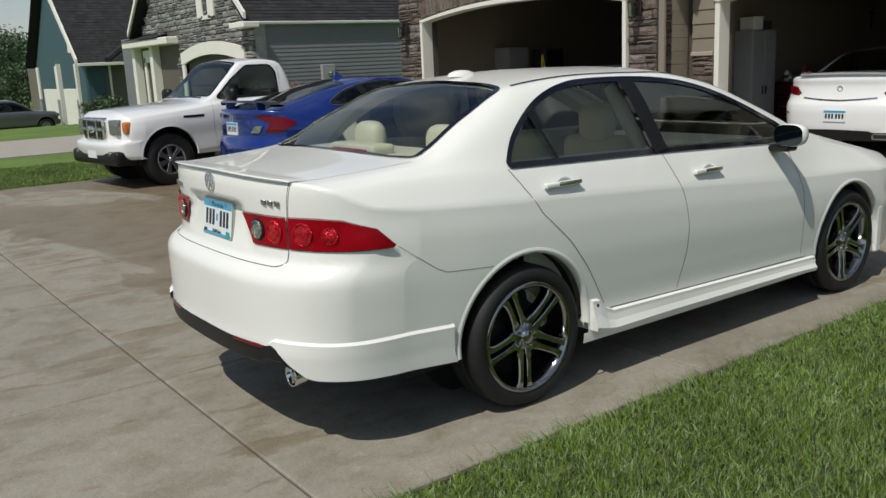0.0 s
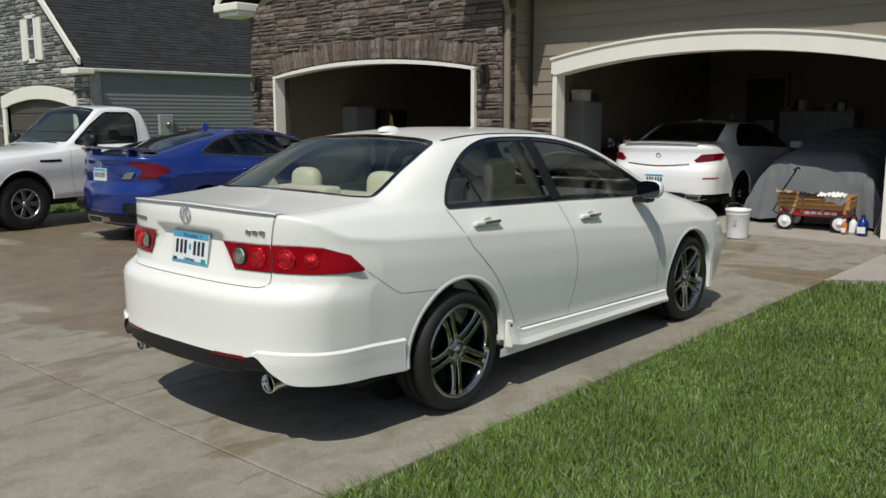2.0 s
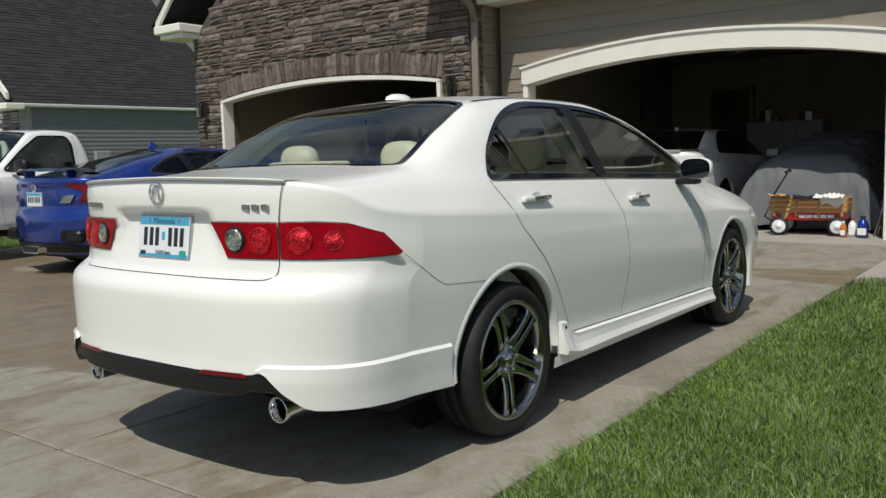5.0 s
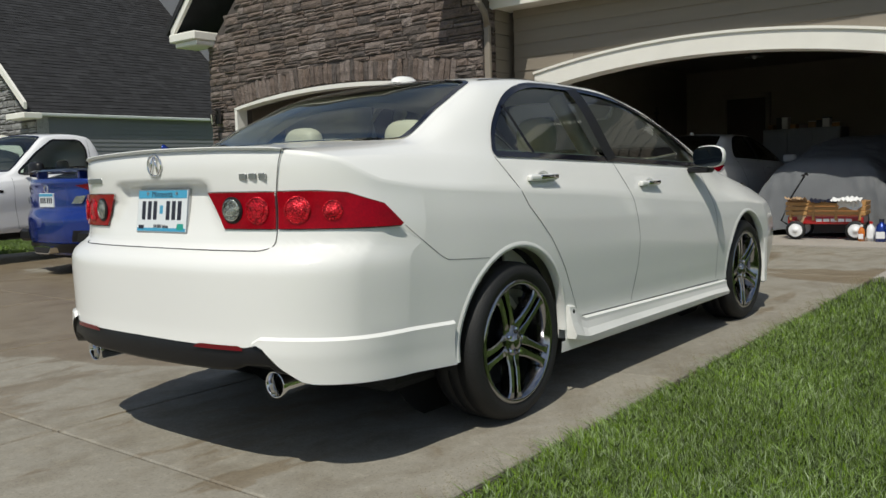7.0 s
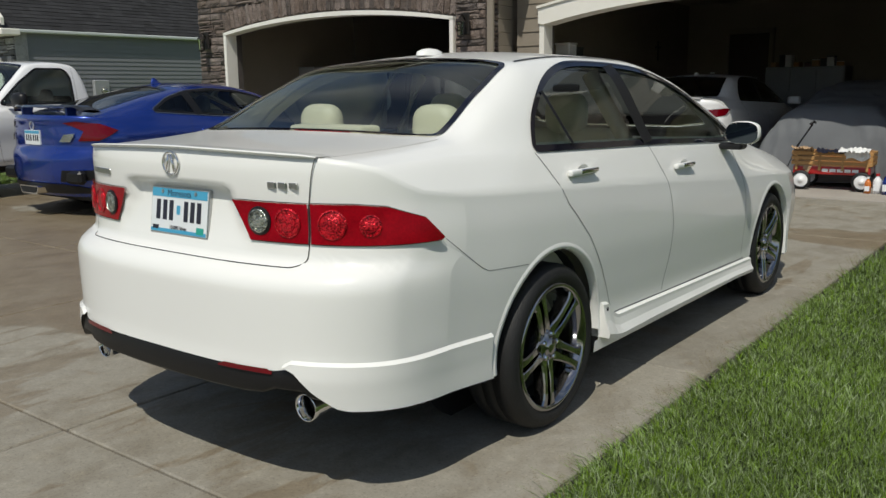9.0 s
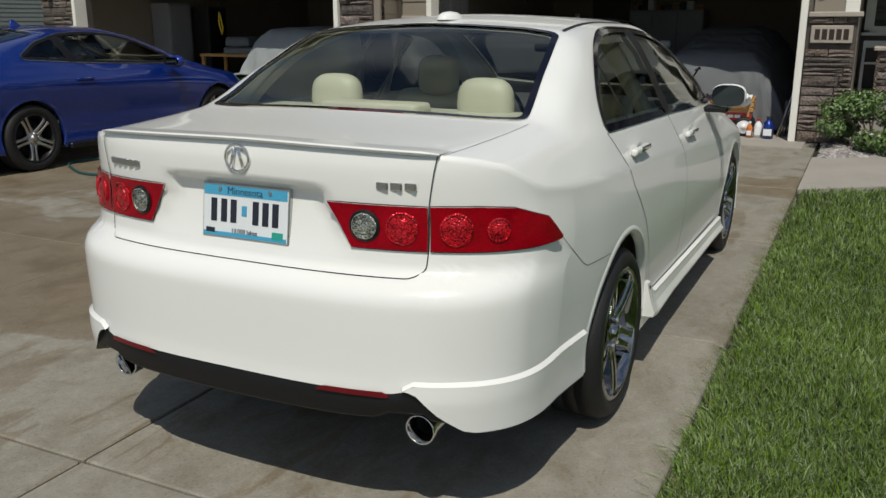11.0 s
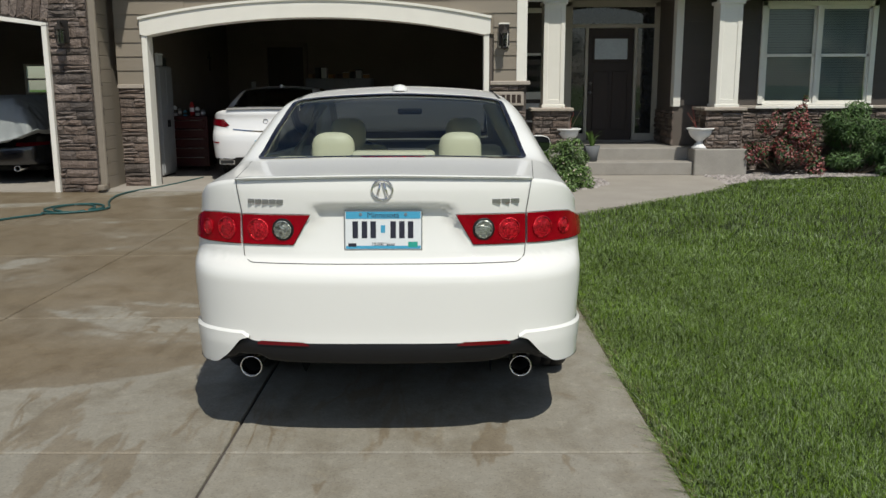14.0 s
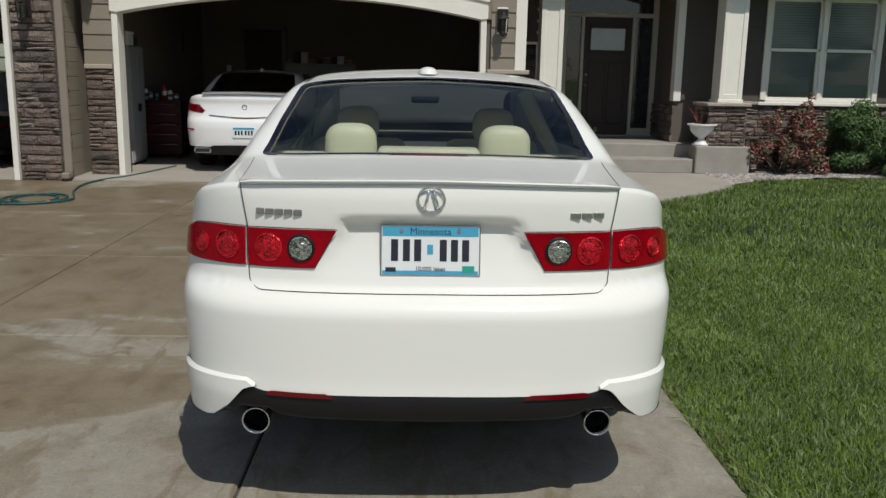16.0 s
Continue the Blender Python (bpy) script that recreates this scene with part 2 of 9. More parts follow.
def facet_material(name, low, high, scale, metal):
    """A moulded lamp lens: small bright facets between darker edges under a clear cover."""
    m = bpy.data.materials.new(name)
    m.use_nodes = True
    t = m.node_tree
    b = t.nodes["Principled BSDF"]
    vo = t.nodes.new("ShaderNodeTexVoronoi")
    vo.inputs["Scale"].default_value = scale
    t.links.new(t.nodes.new("ShaderNodeTexCoord").outputs["Object"], vo.inputs["Vector"])
    big = t.nodes.new("ShaderNodeTexNoise")
    big.inputs["Scale"].default_value, big.inputs["Detail"].default_value = scale * 0.28, 3.0
    t.links.new(t.nodes.new("ShaderNodeTexCoord").outputs["Object"], big.inputs["Vector"])
    add = t.nodes.new("ShaderNodeMath")
    add.operation = "ADD"
    t.links.new(vo.outputs["Distance"], add.inputs[0])
    t.links.new(big.outputs["Fac"], add.inputs[1])
    r = t.nodes.new("ShaderNodeMapRange")
    r.inputs["From Min"].default_value, r.inputs["From Max"].default_value = 0.72, 1.2
    t.links.new(add.outputs[0], r.inputs["Value"])
    mix = t.nodes.new("ShaderNodeMix")
    mix.data_type = "RGBA"
    mix.inputs["A"].default_value, mix.inputs["B"].default_value = (*low, 1), (*high, 1)
    t.links.new(r.outputs["Result"], mix.inputs["Factor"])
    t.links.new(mix.outputs["Result"], b.inputs["Base Color"])
    b.inputs["Metallic"].default_value, b.inputs["Roughness"].default_value = metal, 0.22
    b.inputs["Coat Weight"].default_value, b.inputs["Coat Roughness"].default_value = 0.3, 0.03
    b.inputs["Specular IOR Level"].default_value = 0.3
    bp = t.nodes.new("ShaderNodeBump")
    bp.inputs["Strength"].default_value, bp.inputs["Distance"].default_value = 0.8, 0.003
    t.links.new(add.outputs[0], bp.inputs["Height"])
    t.links.new(bp.outputs["Normal"], b.inputs["Normal"])
    return m


M["red_lens"] = material("red_lens", (0.34, 0.0, 0.009), 0.16, 0.35, 0.28, 16, 150, 0.04, 0.12, 0.15)
# darker red lens; on the saloon it also carries the garage shade as colour
M["darker_red"] = material("darker_red_lens", (0.12, 0.0, 0.004), 0.12, 0.0, 0.15, 9, 140, 0.02, 0.3, 0.3)
M["dark_red"] = facet_material("red_reflector_bowl", (0.16, 0.0, 0.004), (0.75, 0.015, 0.03), 190, 0.5)
M["clear_lens"] = facet_material("faceted_clear_lens", (0.035, 0.04, 0.03), (0.55, 0.57, 0.50), 190, 0.8)


def concrete_material(name):
    """Driveway concrete: mottled tan slabs with fine grit, darker where hose water has run and dried."""
    m = material(name, (0.262, 0.242, 0.197), 0.75, 0.0, 0.10, 1.1, 26, 0.0, random_by="object", spread=0.05)
    t = m.node_tree
    b = t.nodes["Principled BSDF"]
    src = b.inputs["Base Color"].links[0].from_socket
    pos = t.nodes.new("ShaderNodeNewGeometry").outputs["Position"]

    def noise(scale, detail, stretch=(1, 1, 1), turn=0.0, twist=0.0, rough=0.5):
        mp = t.nodes.new("ShaderNodeMapping")
        mp.inputs["Scale"].default_value = stretch
        mp.inputs["Rotation"].default_value = (0, 0, radians(turn))
        t.links.new(pos, mp.inputs["Vector"])
        n = t.nodes.new("ShaderNodeTexNoise")
        n.inputs["Scale"].default_value, n.inputs["Detail"].default_value = scale, detail
        n.inputs["Distortion"].default_value, n.inputs["Roughness"].default_value = twist, rough
        t.links.new(mp.outputs["Vector"], n.inputs["Vector"])
        return n.outputs["Fac"]

    def ramp(value, a, b_, c=0.0, d=1.0):
        r = t.nodes.new("ShaderNodeMapRange")
        for key, q in (("From Min", a), ("From Max", b_), ("To Min", c), ("To Max", d)):
            r.inputs[key].default_value = q
        t.links.new(value, r.inputs["Value"])
        return r.outputs["Result"]

    def calc(op, a, b_):
        n = t.nodes.new("ShaderNodeMath")
        n.operation = op
        for k, q in enumerate((a, b_)):
            if isinstance(q, (int, float)):
                n.inputs[k].default_value = q
            else:
                t.links.new(q, n.inputs[k])
        return n.outputs[0]

    def tint(colour, fac, by, kind="MULTIPLY"):
        x = t.nodes.new("ShaderNodeMix")
        x.data_type, x.blend_type = "RGBA", kind
        x.inputs["B"].default_value = (*by, 1)
        t.links.new(fac, x.inputs["Factor"])
        t.links.new(colour, x.inputs["A"])
        return x.outputs["Result"]

    sep = t.nodes.new("ShaderNodeSeparateXYZ")
    t.links.new(pos, sep.inputs["Vector"])
    grit = noise(85, 4, rough=0.75)
    mottle = noise(4.2, 9, (1, 0.7, 1), 20, 0.4, 0.62)
    src = tint(src, ramp(mottle, 0.46, 0.66, 0.0, 0.85), (0.72, 0.68, 0.62))
    src = tint(src, ramp(noise(11, 9, rough=0.7), 0.52, 0.66, 0.0, 0.6), (1.22, 1.22, 1.20))
    src = tint(src, ramp(grit, 0.52, 0.66, 0.0, 0.75), (0.62, 0.60, 0.58))
    src = tint(src, ramp(noise(60, 3), 0.60, 0.68, 0.0, 0.6), (1.3, 1.3, 1.28))
    # water: broad sheets on the house side, runs that creep down the slope, small spatters
    wide = calc("ADD", noise(0.85, 8, (0.42, 0.8, 1), -14, 0.6, 0.55), ramp(sep.outputs["Y"], -2.6, 1.2, -0.17, 0.055))
    wide = calc("ADD", wide, ramp(sep.outputs["X"], -2.0, 1.0, 0.03, -0.12))
    runs = calc("ADD", noise(2.1, 7, (1.5, 0.32, 1), 24, 0.5, 0.55), ramp(sep.outputs["Y"], -3.0, -0.8, -0.22, 0.0))
    runs = calc("ADD", runs, ramp(sep.outputs["X"], -0.9, 0.4, 0.0, -0.05))
    drops = calc("ADD", noise(6.5, 5, (1, 0.6, 1), 10, 0.3), ramp(sep.outputs["Y"], -3.2, -1.8, -0.2, 0.0))
    thin = calc("ABSOLUTE", calc("SUBTRACT", noise(2.6, 4, (1.5, 0.30, 1), 24, 0.9, 0.5), 0.5), 0.0)
    zone = calc("MULTIPLY", ramp(sep.outputs["Y"], -1.7, -1.0, 0.0, 1.0), ramp(sep.outputs["X"], -0.2, 0.6, 1.0, 0.0))
    zone = calc("MULTIPLY", zone, ramp(noise(1.1, 3), 0.44, 0.56))
    thin = calc("MULTIPLY", ramp(thin, 0.010, 0.020, 0.85, 0.0), zone)
    wet = calc("MAXIMUM", ramp(wide, 0.485, 0.505), calc("MAXIMUM", ramp(runs, 0.575, 0.592, 0.0, 0.85), ramp(drops, 0.665, 0.68, 0.0, 0.8)))
    depth = ramp(wide, 0.50, 0.60, 0.75, 1.0)
    wet = calc("MAXIMUM", calc("MULTIPLY", wet, depth), thin)
    src = tint(src, wet, (0.75, 0.645, 0.52))
    t.links.new(src, b.inputs["Base Color"])
    t.links.new(ramp(wet, 0.0, 1.0, 0.8, 0.45), b.inputs["Roughness"])
    bp = t.nodes.new("ShaderNodeBump")
    bp.inputs["Strength"].default_value, bp.inputs["Distance"].default_value = 0.5, 0.002
    t.links.new(calc("ADD", grit, mottle), bp.inputs["Height"])
    t.links.new(bp.outputs["Normal"], b.inputs["Normal"])
    return m


M["concrete"] = concrete_material("driveway_concrete")
M["walkway"] = material("walkway_concrete", (0.34, 0.31, 0.27), 0.8, 0.0, 0.12, 2, 80, 0.25, dist=0.004)


# ---- mesh helpers ----
def mesh(name, verts, faces, smooth=False):
    me = bpy.data.meshes.new(name)
    me.from_pydata([tuple(v) for v in verts], [], [tuple(f) for f in faces])
    me.validate()
    if smooth:
        me.polygons.foreach_set("use_smooth", [True] * len(me.polygons))
    me.update()
    return me


def put(name, me, mat, parent=None, label="", smooth=None):
    """Links a mesh as one object under a parent."""
    if not me.materials:
        me.materials.append(M[mat] if isinstance(mat, str) else mat)
    ob = new(name, me)
    if parent:
        ob.parent = parent
    if label:
        ob["label"] = label
    return ob


def from_bm(name, bm, smooth=False):
    me = bpy.data.meshes.new(name)
    bm.to_mesh(me)
    bm.free()
    if smooth:
        me.polygons.foreach_set("use_smooth", [True] * len(me.polygons))
    return me


def part(name, bm, mat, parent=None, label="", smooth=False):
    return put(name, from_bm(name, bm, smooth), mat, parent, label)


def thing(name, label, category, m=None, group="", kind=""):
    ob = new(name)
    ob.empty_display_size = 0.1
    if m is not None:
        ob.matrix_world = m
    return tagged(ob, label, category, group, kind)


def box_bm(x0, x1, y0, y1, z0, z1, bevel=0.0, bm=None, segments=1):
    own = bmesh.new()
    bmesh.ops.create_cube(own, size=1.0)
    bmesh.ops.scale(own, vec=(x1 - x0, y1 - y0, z1 - z0), verts=own.verts)
    bmesh.ops.translate(own, vec=((x0 + x1) / 2, (y0 + y1) / 2, (z0 + z1) / 2), verts=own.verts)
    if bevel:
        bmesh.ops.bevel(own, geom=own.edges[:], offset=bevel, segments=segments, affect="EDGES", profile=0.6)
    if bm is None:
        return own
    tmp = bpy.data.meshes.new("tmp")
    own.to_mesh(tmp)
    own.free()
    bm.from_mesh(tmp)
    bpy.data.meshes.remove(tmp)
    return bm


def box(name, x0, x1, y0, y1, z0, z1, mat, parent=None, bevel=0.004, label="", kind="", category=""):
    ob = part(name, box_bm(x0, x1, y0, y1, z0, z1, bevel), mat, parent)
    return tagged(ob, label, category, "", kind)


def lathe(profile, n=24, axis="z"):
    """Verts and faces of a turned shape from (radius, height) pairs."""
    verts, faces = [], []
    for r, h in profile:
        for k in range(n):
            a = 2 * math.pi * k / n
            c, s = r * math.cos(a), r * math.sin(a)
            verts.append((c, s, h) if axis == "z" else (h, c, s) if axis == "x" else (c, h, s))
    for i in range(len(profile) - 1):
        for k in range(n):
            a, b = i * n + k, i * n + (k + 1) % n
            faces.append((a, b, b + n, a + n))
    return verts, faces


def tube(points, radius, n=8, closed=False):
    """Verts and faces of a round tube along points."""
    pts = [Vector(p) for p in points]
    verts, faces = [], []
    for i, p in enumerate(pts):
        d = (pts[min(i + 1, len(pts) - 1)] - pts[max(i - 1, 0)]).normalized()
        side = d.cross(Vector((0, 0, 1)) if abs(d.z) < 0.95 else Vector((1, 0, 0))).normalized()
        up = side.cross(d)
        r = radius[i] if isinstance(radius, (list, tuple)) else radius
        for k in range(n):
            a = 2 * math.pi * k / n
            verts.append(p + r * (math.cos(a) * side + math.sin(a) * up))
    for i in range(len(pts) - 1):
        for k in range(n):
            a, b = i * n + k, i * n + (k + 1) % n
            faces.append((a, b, b + n, a + n))
    faces.append(tuple(range(n - 1, -1, -1)))
    faces.append(tuple(range((len(pts) - 1) * n, len(pts) * n)))
    return verts, faces


def plate_shape(outline, y0, y1):
    """Verts and faces of an outline in x and z, made solid between two y."""
    n = len(outline)
    verts = [(x, y0, z) for x, z in outline] + [(x, y1, z) for x, z in outline]
    faces = [tuple(range(n)), tuple(range(2 * n - 1, n - 1, -1))]
    faces += [((i + 1) % n, i, i + n, (i + 1) % n + n) for i in range(n)]
    return verts, faces


def letters(text, size, mat, parent, m, depth=0.002, name="lettering", align="CENTER", bold=0.0, squeeze=1.0):
    """Raised letters in the built-in font, as a mesh."""
    cu = bpy.data.curves.new(name, "FONT")
    cu.body, cu.size, cu.extrude, cu.align_x, cu.align_y, cu.offset = text, size, depth, align, "CENTER", bold
    cu.resolution_u = 3
    ob = new(name, cu)
    dg = bpy.context.evaluated_depsgraph_get()
    me = bpy.data.meshes.new_from_object(ob.evaluated_get(dg))
    bpy.data.objects.remove(ob)
    bpy.data.curves.remove(cu)
    me.transform(m @ Matrix.Diagonal((squeeze, 1, 1, 1)))
    me.materials.clear()
    return put(name, me, mat, parent)


# ---- the ground ----
def arch(x0, x1, zs, zc, n=24):
    """Points of a flat arch from the left springing to the right one."""
    mid, half, rise = (x0 + x1) / 2, (x1 - x0) / 2, zc - zs
    r = (half * half + rise * rise) / (2 * rise)
    return [(mid + half * t, zc - r + math.sqrt(r * r - (half * t) ** 2)) for t in [2 * k / n - 1 for k in range(n + 1)]]


EDGE = 1.14
gx = [-900, -120, -46, -40, -34, -27, 900]
gz = [-1.6, -1.3, -1.0, -0.7, -0.3, -0.06, -0.06]
ground = put("ground", mesh("ground", [(x, y, z) for x, z in zip(gx, gz) for y in (-900, 900)], [(2 * k, 2 * k + 2, 2 * k + 3, 2 * k + 1) for k in range(6)]),
             material("soil_and_turf", (0.10, 0.165, 0.028), 0.9, 0.0, 0.35, 0.6, 25, 0.5))
tagged(ground, "green mown turf that runs out to the horizon", "ground", "", "structure")

# slabs of the driveway, with tooled joints between them
driveway = thing("driveway", "tan concrete driveway with saw-cut joints and wet patches", "driveway", kind="structure")
xs = [-10.1, -8.42, -6.48, -4.54, -2.60, -0.66, EDGE]
ys = [-13.5, -11.44, -9.38, -7.32, -5.26, -3.20, -1.14, 0.92, 2.98, 5.04, 7.10]
GAP = 0.006
for i in range(len(xs) - 1):
    for j in range(len(ys)):
        top = ys[j + 1] if j + 1 < len(ys) else (7.62 if xs[i + 1] < -4.6 else 8.3)
        bm = box_bm(xs[i] + GAP, xs[i + 1] - GAP, ys[j] + GAP, top - GAP, -0.12, 0.0, 0.006)
        part("slab", bm, "concrete", driveway)
part("joint_filler", box_bm(xs[0], xs[-1], ys[0], 7.6, -0.14, -0.014), "mortar", driveway)
apron = box("garage_floor", -11.1, 1.0, 7.62, 15.2, -0.13, 0.012, "walkway", None, 0.0, "smooth grey concrete garage floor", "structure", "floor")
street = box("road", -400, 400, -24.0, -15.0, -0.10, -0.04, "street", None, 0.0, "grey asphalt street", "structure", "road")

# curved walk to the porch
walk_pts = [(EDGE + 0.004, 5.0), (2.0, 5.62), (2.9, 6.45), (3.7, 7.25), (4.4, 8.1), (4.55, 8.7), (4.4, 9.7), (2.35, 9.7), (2.4, 8.6), (2.0, 7.75), (EDGE + 0.004, 7.0)]
n = len(walk_pts)
verts = [(x, y, 0.006) for x, y in walk_pts] + [(x, y, -0.1) for x, y in walk_pts]
faces = [tuple(range(n))] + [((i + 1) % n, i, i + n, (i + 1) % n + n) for i in range(n)]
put("path", mesh("path", verts, faces), "walkway").matrix_world = Matrix()
tagged(bpy.data.objects["path"], "pale concrete walk that curves to the porch steps", "path", "", "structure")


def lawn_y(x):
    """How far back the front lawn reaches at x."""
    return np.interp(x, [EDGE, 2.0, 2.9, 3.7, 4.4, 5.2, 7.0, 40.0], [5.0, 5.65, 6.5, 7.3, 8.2, 8.95, 9.3, 9.4])


def turf(name, x0, x1, y0, y1, limit, label, density, seed, near=None, edge=None):
    """A strip of mown grass: one field of bent blades on the soil."""
    rng = np.random.default_rng(seed)
    cnt = int((x1 - x0) * (y1 - y0) * density)
    p = rng.random((cnt, 2)) * [x1 - x0, y1 - y0] + [x0, y0]
    if near is not None:
        keep = rng.random(cnt) < np.clip(near(p[:, 0], p[:, 1]), 0, 1)
        p = p[keep]
    if limit is not None:
        p = p[p[:, 1] < limit(p[:, 0])]
    if edge is not None:
        p = p[p[:, 0] > edge(p[:, 1])]
    k = len(p)
    a = rng.random(k) * 6.283
    far = 1.0 + 0.4 * np.clip((np.hypot(p[:, 0] - 1.5, p[:, 1] + 2.5) - 3) / 4, 0, 2.5)
    h = (0.030 + 0.032 * rng.random(k) + 0.012 * np.sin(p[:, 0] * 3.1 + np.sin(p[:, 1] * 2.3) * 2) * np.sin(p[:, 1] * 2.7)) * (0.85 + 0.15 * far)
    w = (0.0011 + 0.0017 * rng.random(k) ** 2) * far
    lean = 0.004 + 0.040 * rng.random(k) ** 1.4
    b = rng.random(k) * 6.283
    base = np.stack([p[:, 0], p[:, 1], np.full(k, -0.03)], 1)
    across = np.stack([-np.sin(b + 0.8 * (a - 3.14) / 3.14) * w, np.cos(b + 0.8 * (a - 3.14) / 3.14) * w, 0 * a], 1)
    over = np.stack([np.cos(b) * lean, np.sin(b) * lean, 0 * b], 1)
    up = np.stack([0 * h, 0 * h, h], 1)
    # blades at the concrete edge flop over it
    flop = np.clip(1 - (p[:, 0] - EDGE) / 0.10, 0, 1) * (edge is not None) * rng.random(k)
    over[:, 0] -= 0.11 * flop ** 2
    bend = 0.70 - 0.25 * rng.random(k)[:, None]
    mid = base + over * 0.30 + up * bend
    tip = base + over * 1.35 + up * (0.92 + 0.08 * rng.random(k)[:, None])
    v = np.stack([base - across, base + across, mid + across * 0.9, mid - across * 0.9, tip], 1).reshape(-1, 3)
    q = np.arange(k, dtype=np.int32)[:, None] * 5
    loops = np.concatenate([q + np.array([[0, 1, 2, 3]], np.int32), q + np.array([[3, 2, 4]], np.int32)], 1).ravel()
    starts = (np.arange(k)[:, None] * 7 + np.array([[0, 4]])).ravel()
    me = bpy.data.meshes.new(name)
    me.vertices.add(len(v))
    me.vertices.foreach_set("co", v.ravel())
    me.loops.add(7 * k)
    me.loops.foreach_set("vertex_index", loops.astype(np.int32))
    me.polygons.add(2 * k)
    me.polygons.foreach_set("loop_start", starts.astype(np.int32))
    me.update(calc_edges=True)
    ob = put(name, me, "grass")
    return tagged(ob, label, "grass", "", "stuff")


turf("grass", EDGE, 9.0, -3.6, 9.3, lawn_y, "bright green mown lawn beside the driveway", 30000, 3,
     near=lambda x, y: np.clip(1.25 - 0.23 * np.hypot(x - 1.4, y + 0.6), 0.09, 1), edge=lambda y: EDGE + 0.010 + 0.014 * np.sin(5.1 * y + 2 * np.sin(1.7 * y)) + 0.014 * np.sin(23 * y + 3 * np.sin(4 * y)) + 0.012 * np.sin(51 * y))
turf("grass", -13.5, -10.12, -3.0, 6.0, None, "mown lawn past the far edge of the driveway", 5000, 4)

# thin flowering stems that lean out over the concrete
rng = np.random.default_rng(77)
verts, faces = [], []
for _ in range(420):
    y = rng.uniform(-2.6, 4.8)
    x = EDGE + abs(rng.normal(0, 0.05))
    hh, a = rng.uniform(0.05, 0.11), rng.uniform(2.2, 4.1)
    tip = Vector((x + 0.07 * math.cos(a), y + 0.07 * math.sin(a), hh - 0.02))
    b = len(verts)
    verts += [Vector((x - 0.0006, y, -0.03)), Vector((x + 0.0006, y, -0.03)), tip]
    faces.append((b, b + 1, b + 2))
    for q in range(7):
        t = 0.62 + 0.06 * q
        c = Vector((x, y, -0.03)).lerp(tip, t) + Vector(rng.uniform(-0.006, 0.006, 3))
        b = len(verts)
        verts += [c, c + Vector((0.0035, 0.001, 0.001)), c + Vector((0.001, 0.0015, 0.004))]
        faces.append((b, b + 1, b + 2))
tagged(put("grass_seedheads", mesh("grass_seedheads", verts, faces), material("seedheads", (0.20, 0.17, 0.10), 0.8, 0.0, 0.3, 20, 90)), "thin tan seed heads along the lawn edge", "grass", "", "stuff")
box("soil", EDGE + 0.002, 9.3, -3.9, 9.2, -0.09, -0.034, "soil", None, 0.0, "dark soil under the lawn", "structure", "ground")

# ---- own house: the stone garage wing ----
FRONT, BACK = 7.57, 8.25
def solid(name, outline, y0, y1, mat, label="", kind="structure", category="wall", parent=None):
    ob = put(name, mesh(name, *plate_shape(outline, y0, y1)), mat, parent)
    return tagged(ob, label, category, "", kind) if parent is None else ob


G1 = (-10.345, -5.26, 2.29, 2.475)
arch1 = arch(*G1)
gable = [(-11.17, 0), (-11.17, 3.5), (-7.92, 6.6), (-4.66, 3.5), (-4.66, 0), (G1[1], 0)] + arch1[::-1] + [(G1[0], 0)]
wall_west = solid("wall_1", gable, FRONT + 0.04, FRONT + 0.34, "mortar", "garage wing front faced with brown ledgestone")
G2 = (-4.07, 0.80, 2.19, 2.44)
arch2 = arch(*G2)
face2 = [(-4.53, 0), (-4.53, 3.5), (1.42, 3.5), (1.42, 0), (G2[1], 0)] + arch2[::-1] + [(G2[0], 0)]
wall_mid = solid("wall_2", face2, BACK + 0.03, BACK + 0.28, "siding_far", "garage front with taupe lap siding over a stone base")
box("wall_3", -4.85, -4.66, FRONT + 0.34, 15.2, 0, 3.5, "inner_wall", None, 0, "tan drywall between the two garages", "structure", "wall")
box("wall_4", -11.17, -11.0, FRONT + 0.34, 15.2, 0, 3.5, "inner_wall", None, 0, "tan drywall garage side", "structure", "wall")
box("wall_5", 1.25, 1.42, BACK + 0.28, 15.2, 0, 3.5, "inner_wall", None, 0, "tan drywall garage side by the porch", "structure", "wall")
wall_back = thing("wall_6", "tan drywall at the back of the garages with a small window", "wall", kind="structure")
for a, b, c, d in ((-11.17, -9.30, 0, 3.5), (-8.72, 1.42, 0, 3.5), (-9.30, -8.72, 0, 1.30), (-9.30, -8.72, 1.98, 3.5)):
    part("panel", box_bm(a, b, 15.2, 15.4, c, d), "inner_wall", wall_back)
bm = box_bm(-11.17, -4.70, FRONT + 0.3, 15.4, 2.95, 3.1)
tagged(part("ceiling", box_bm(-4.70, 1.42, BACK + 0.2, 15.4, 2.95, 3.1, 0.0, bm), "inner_wall"), "tan drywall garage ceiling", "ceiling", "", "structure")
# the return between the two fronts, in siding
for k in range(18):
    box("siding_board", -4.66, -4.638, FRONT + 0.33, BACK + 0.03, 0.19 * k + 0.004, 0.19 * k + 0.188, "siding", wall_west, 0.003)


def door_trim(name, g, arch_pts, y, w, parent, label):
    """Jambs and an arched head round a garage opening."""
    x0, x1, zs, zc = g
    t = thing(name, label, "door frame", kind="structure")
    for a, b in ((x0 - w, x0 + 0.005), (x1 - 0.005, x1 + w)):
        part("jamb", box_bm(a, b, y - 0.03, y + 0.22, 0, zs + 0.01, 0.006), "white_trim", t)
    return t


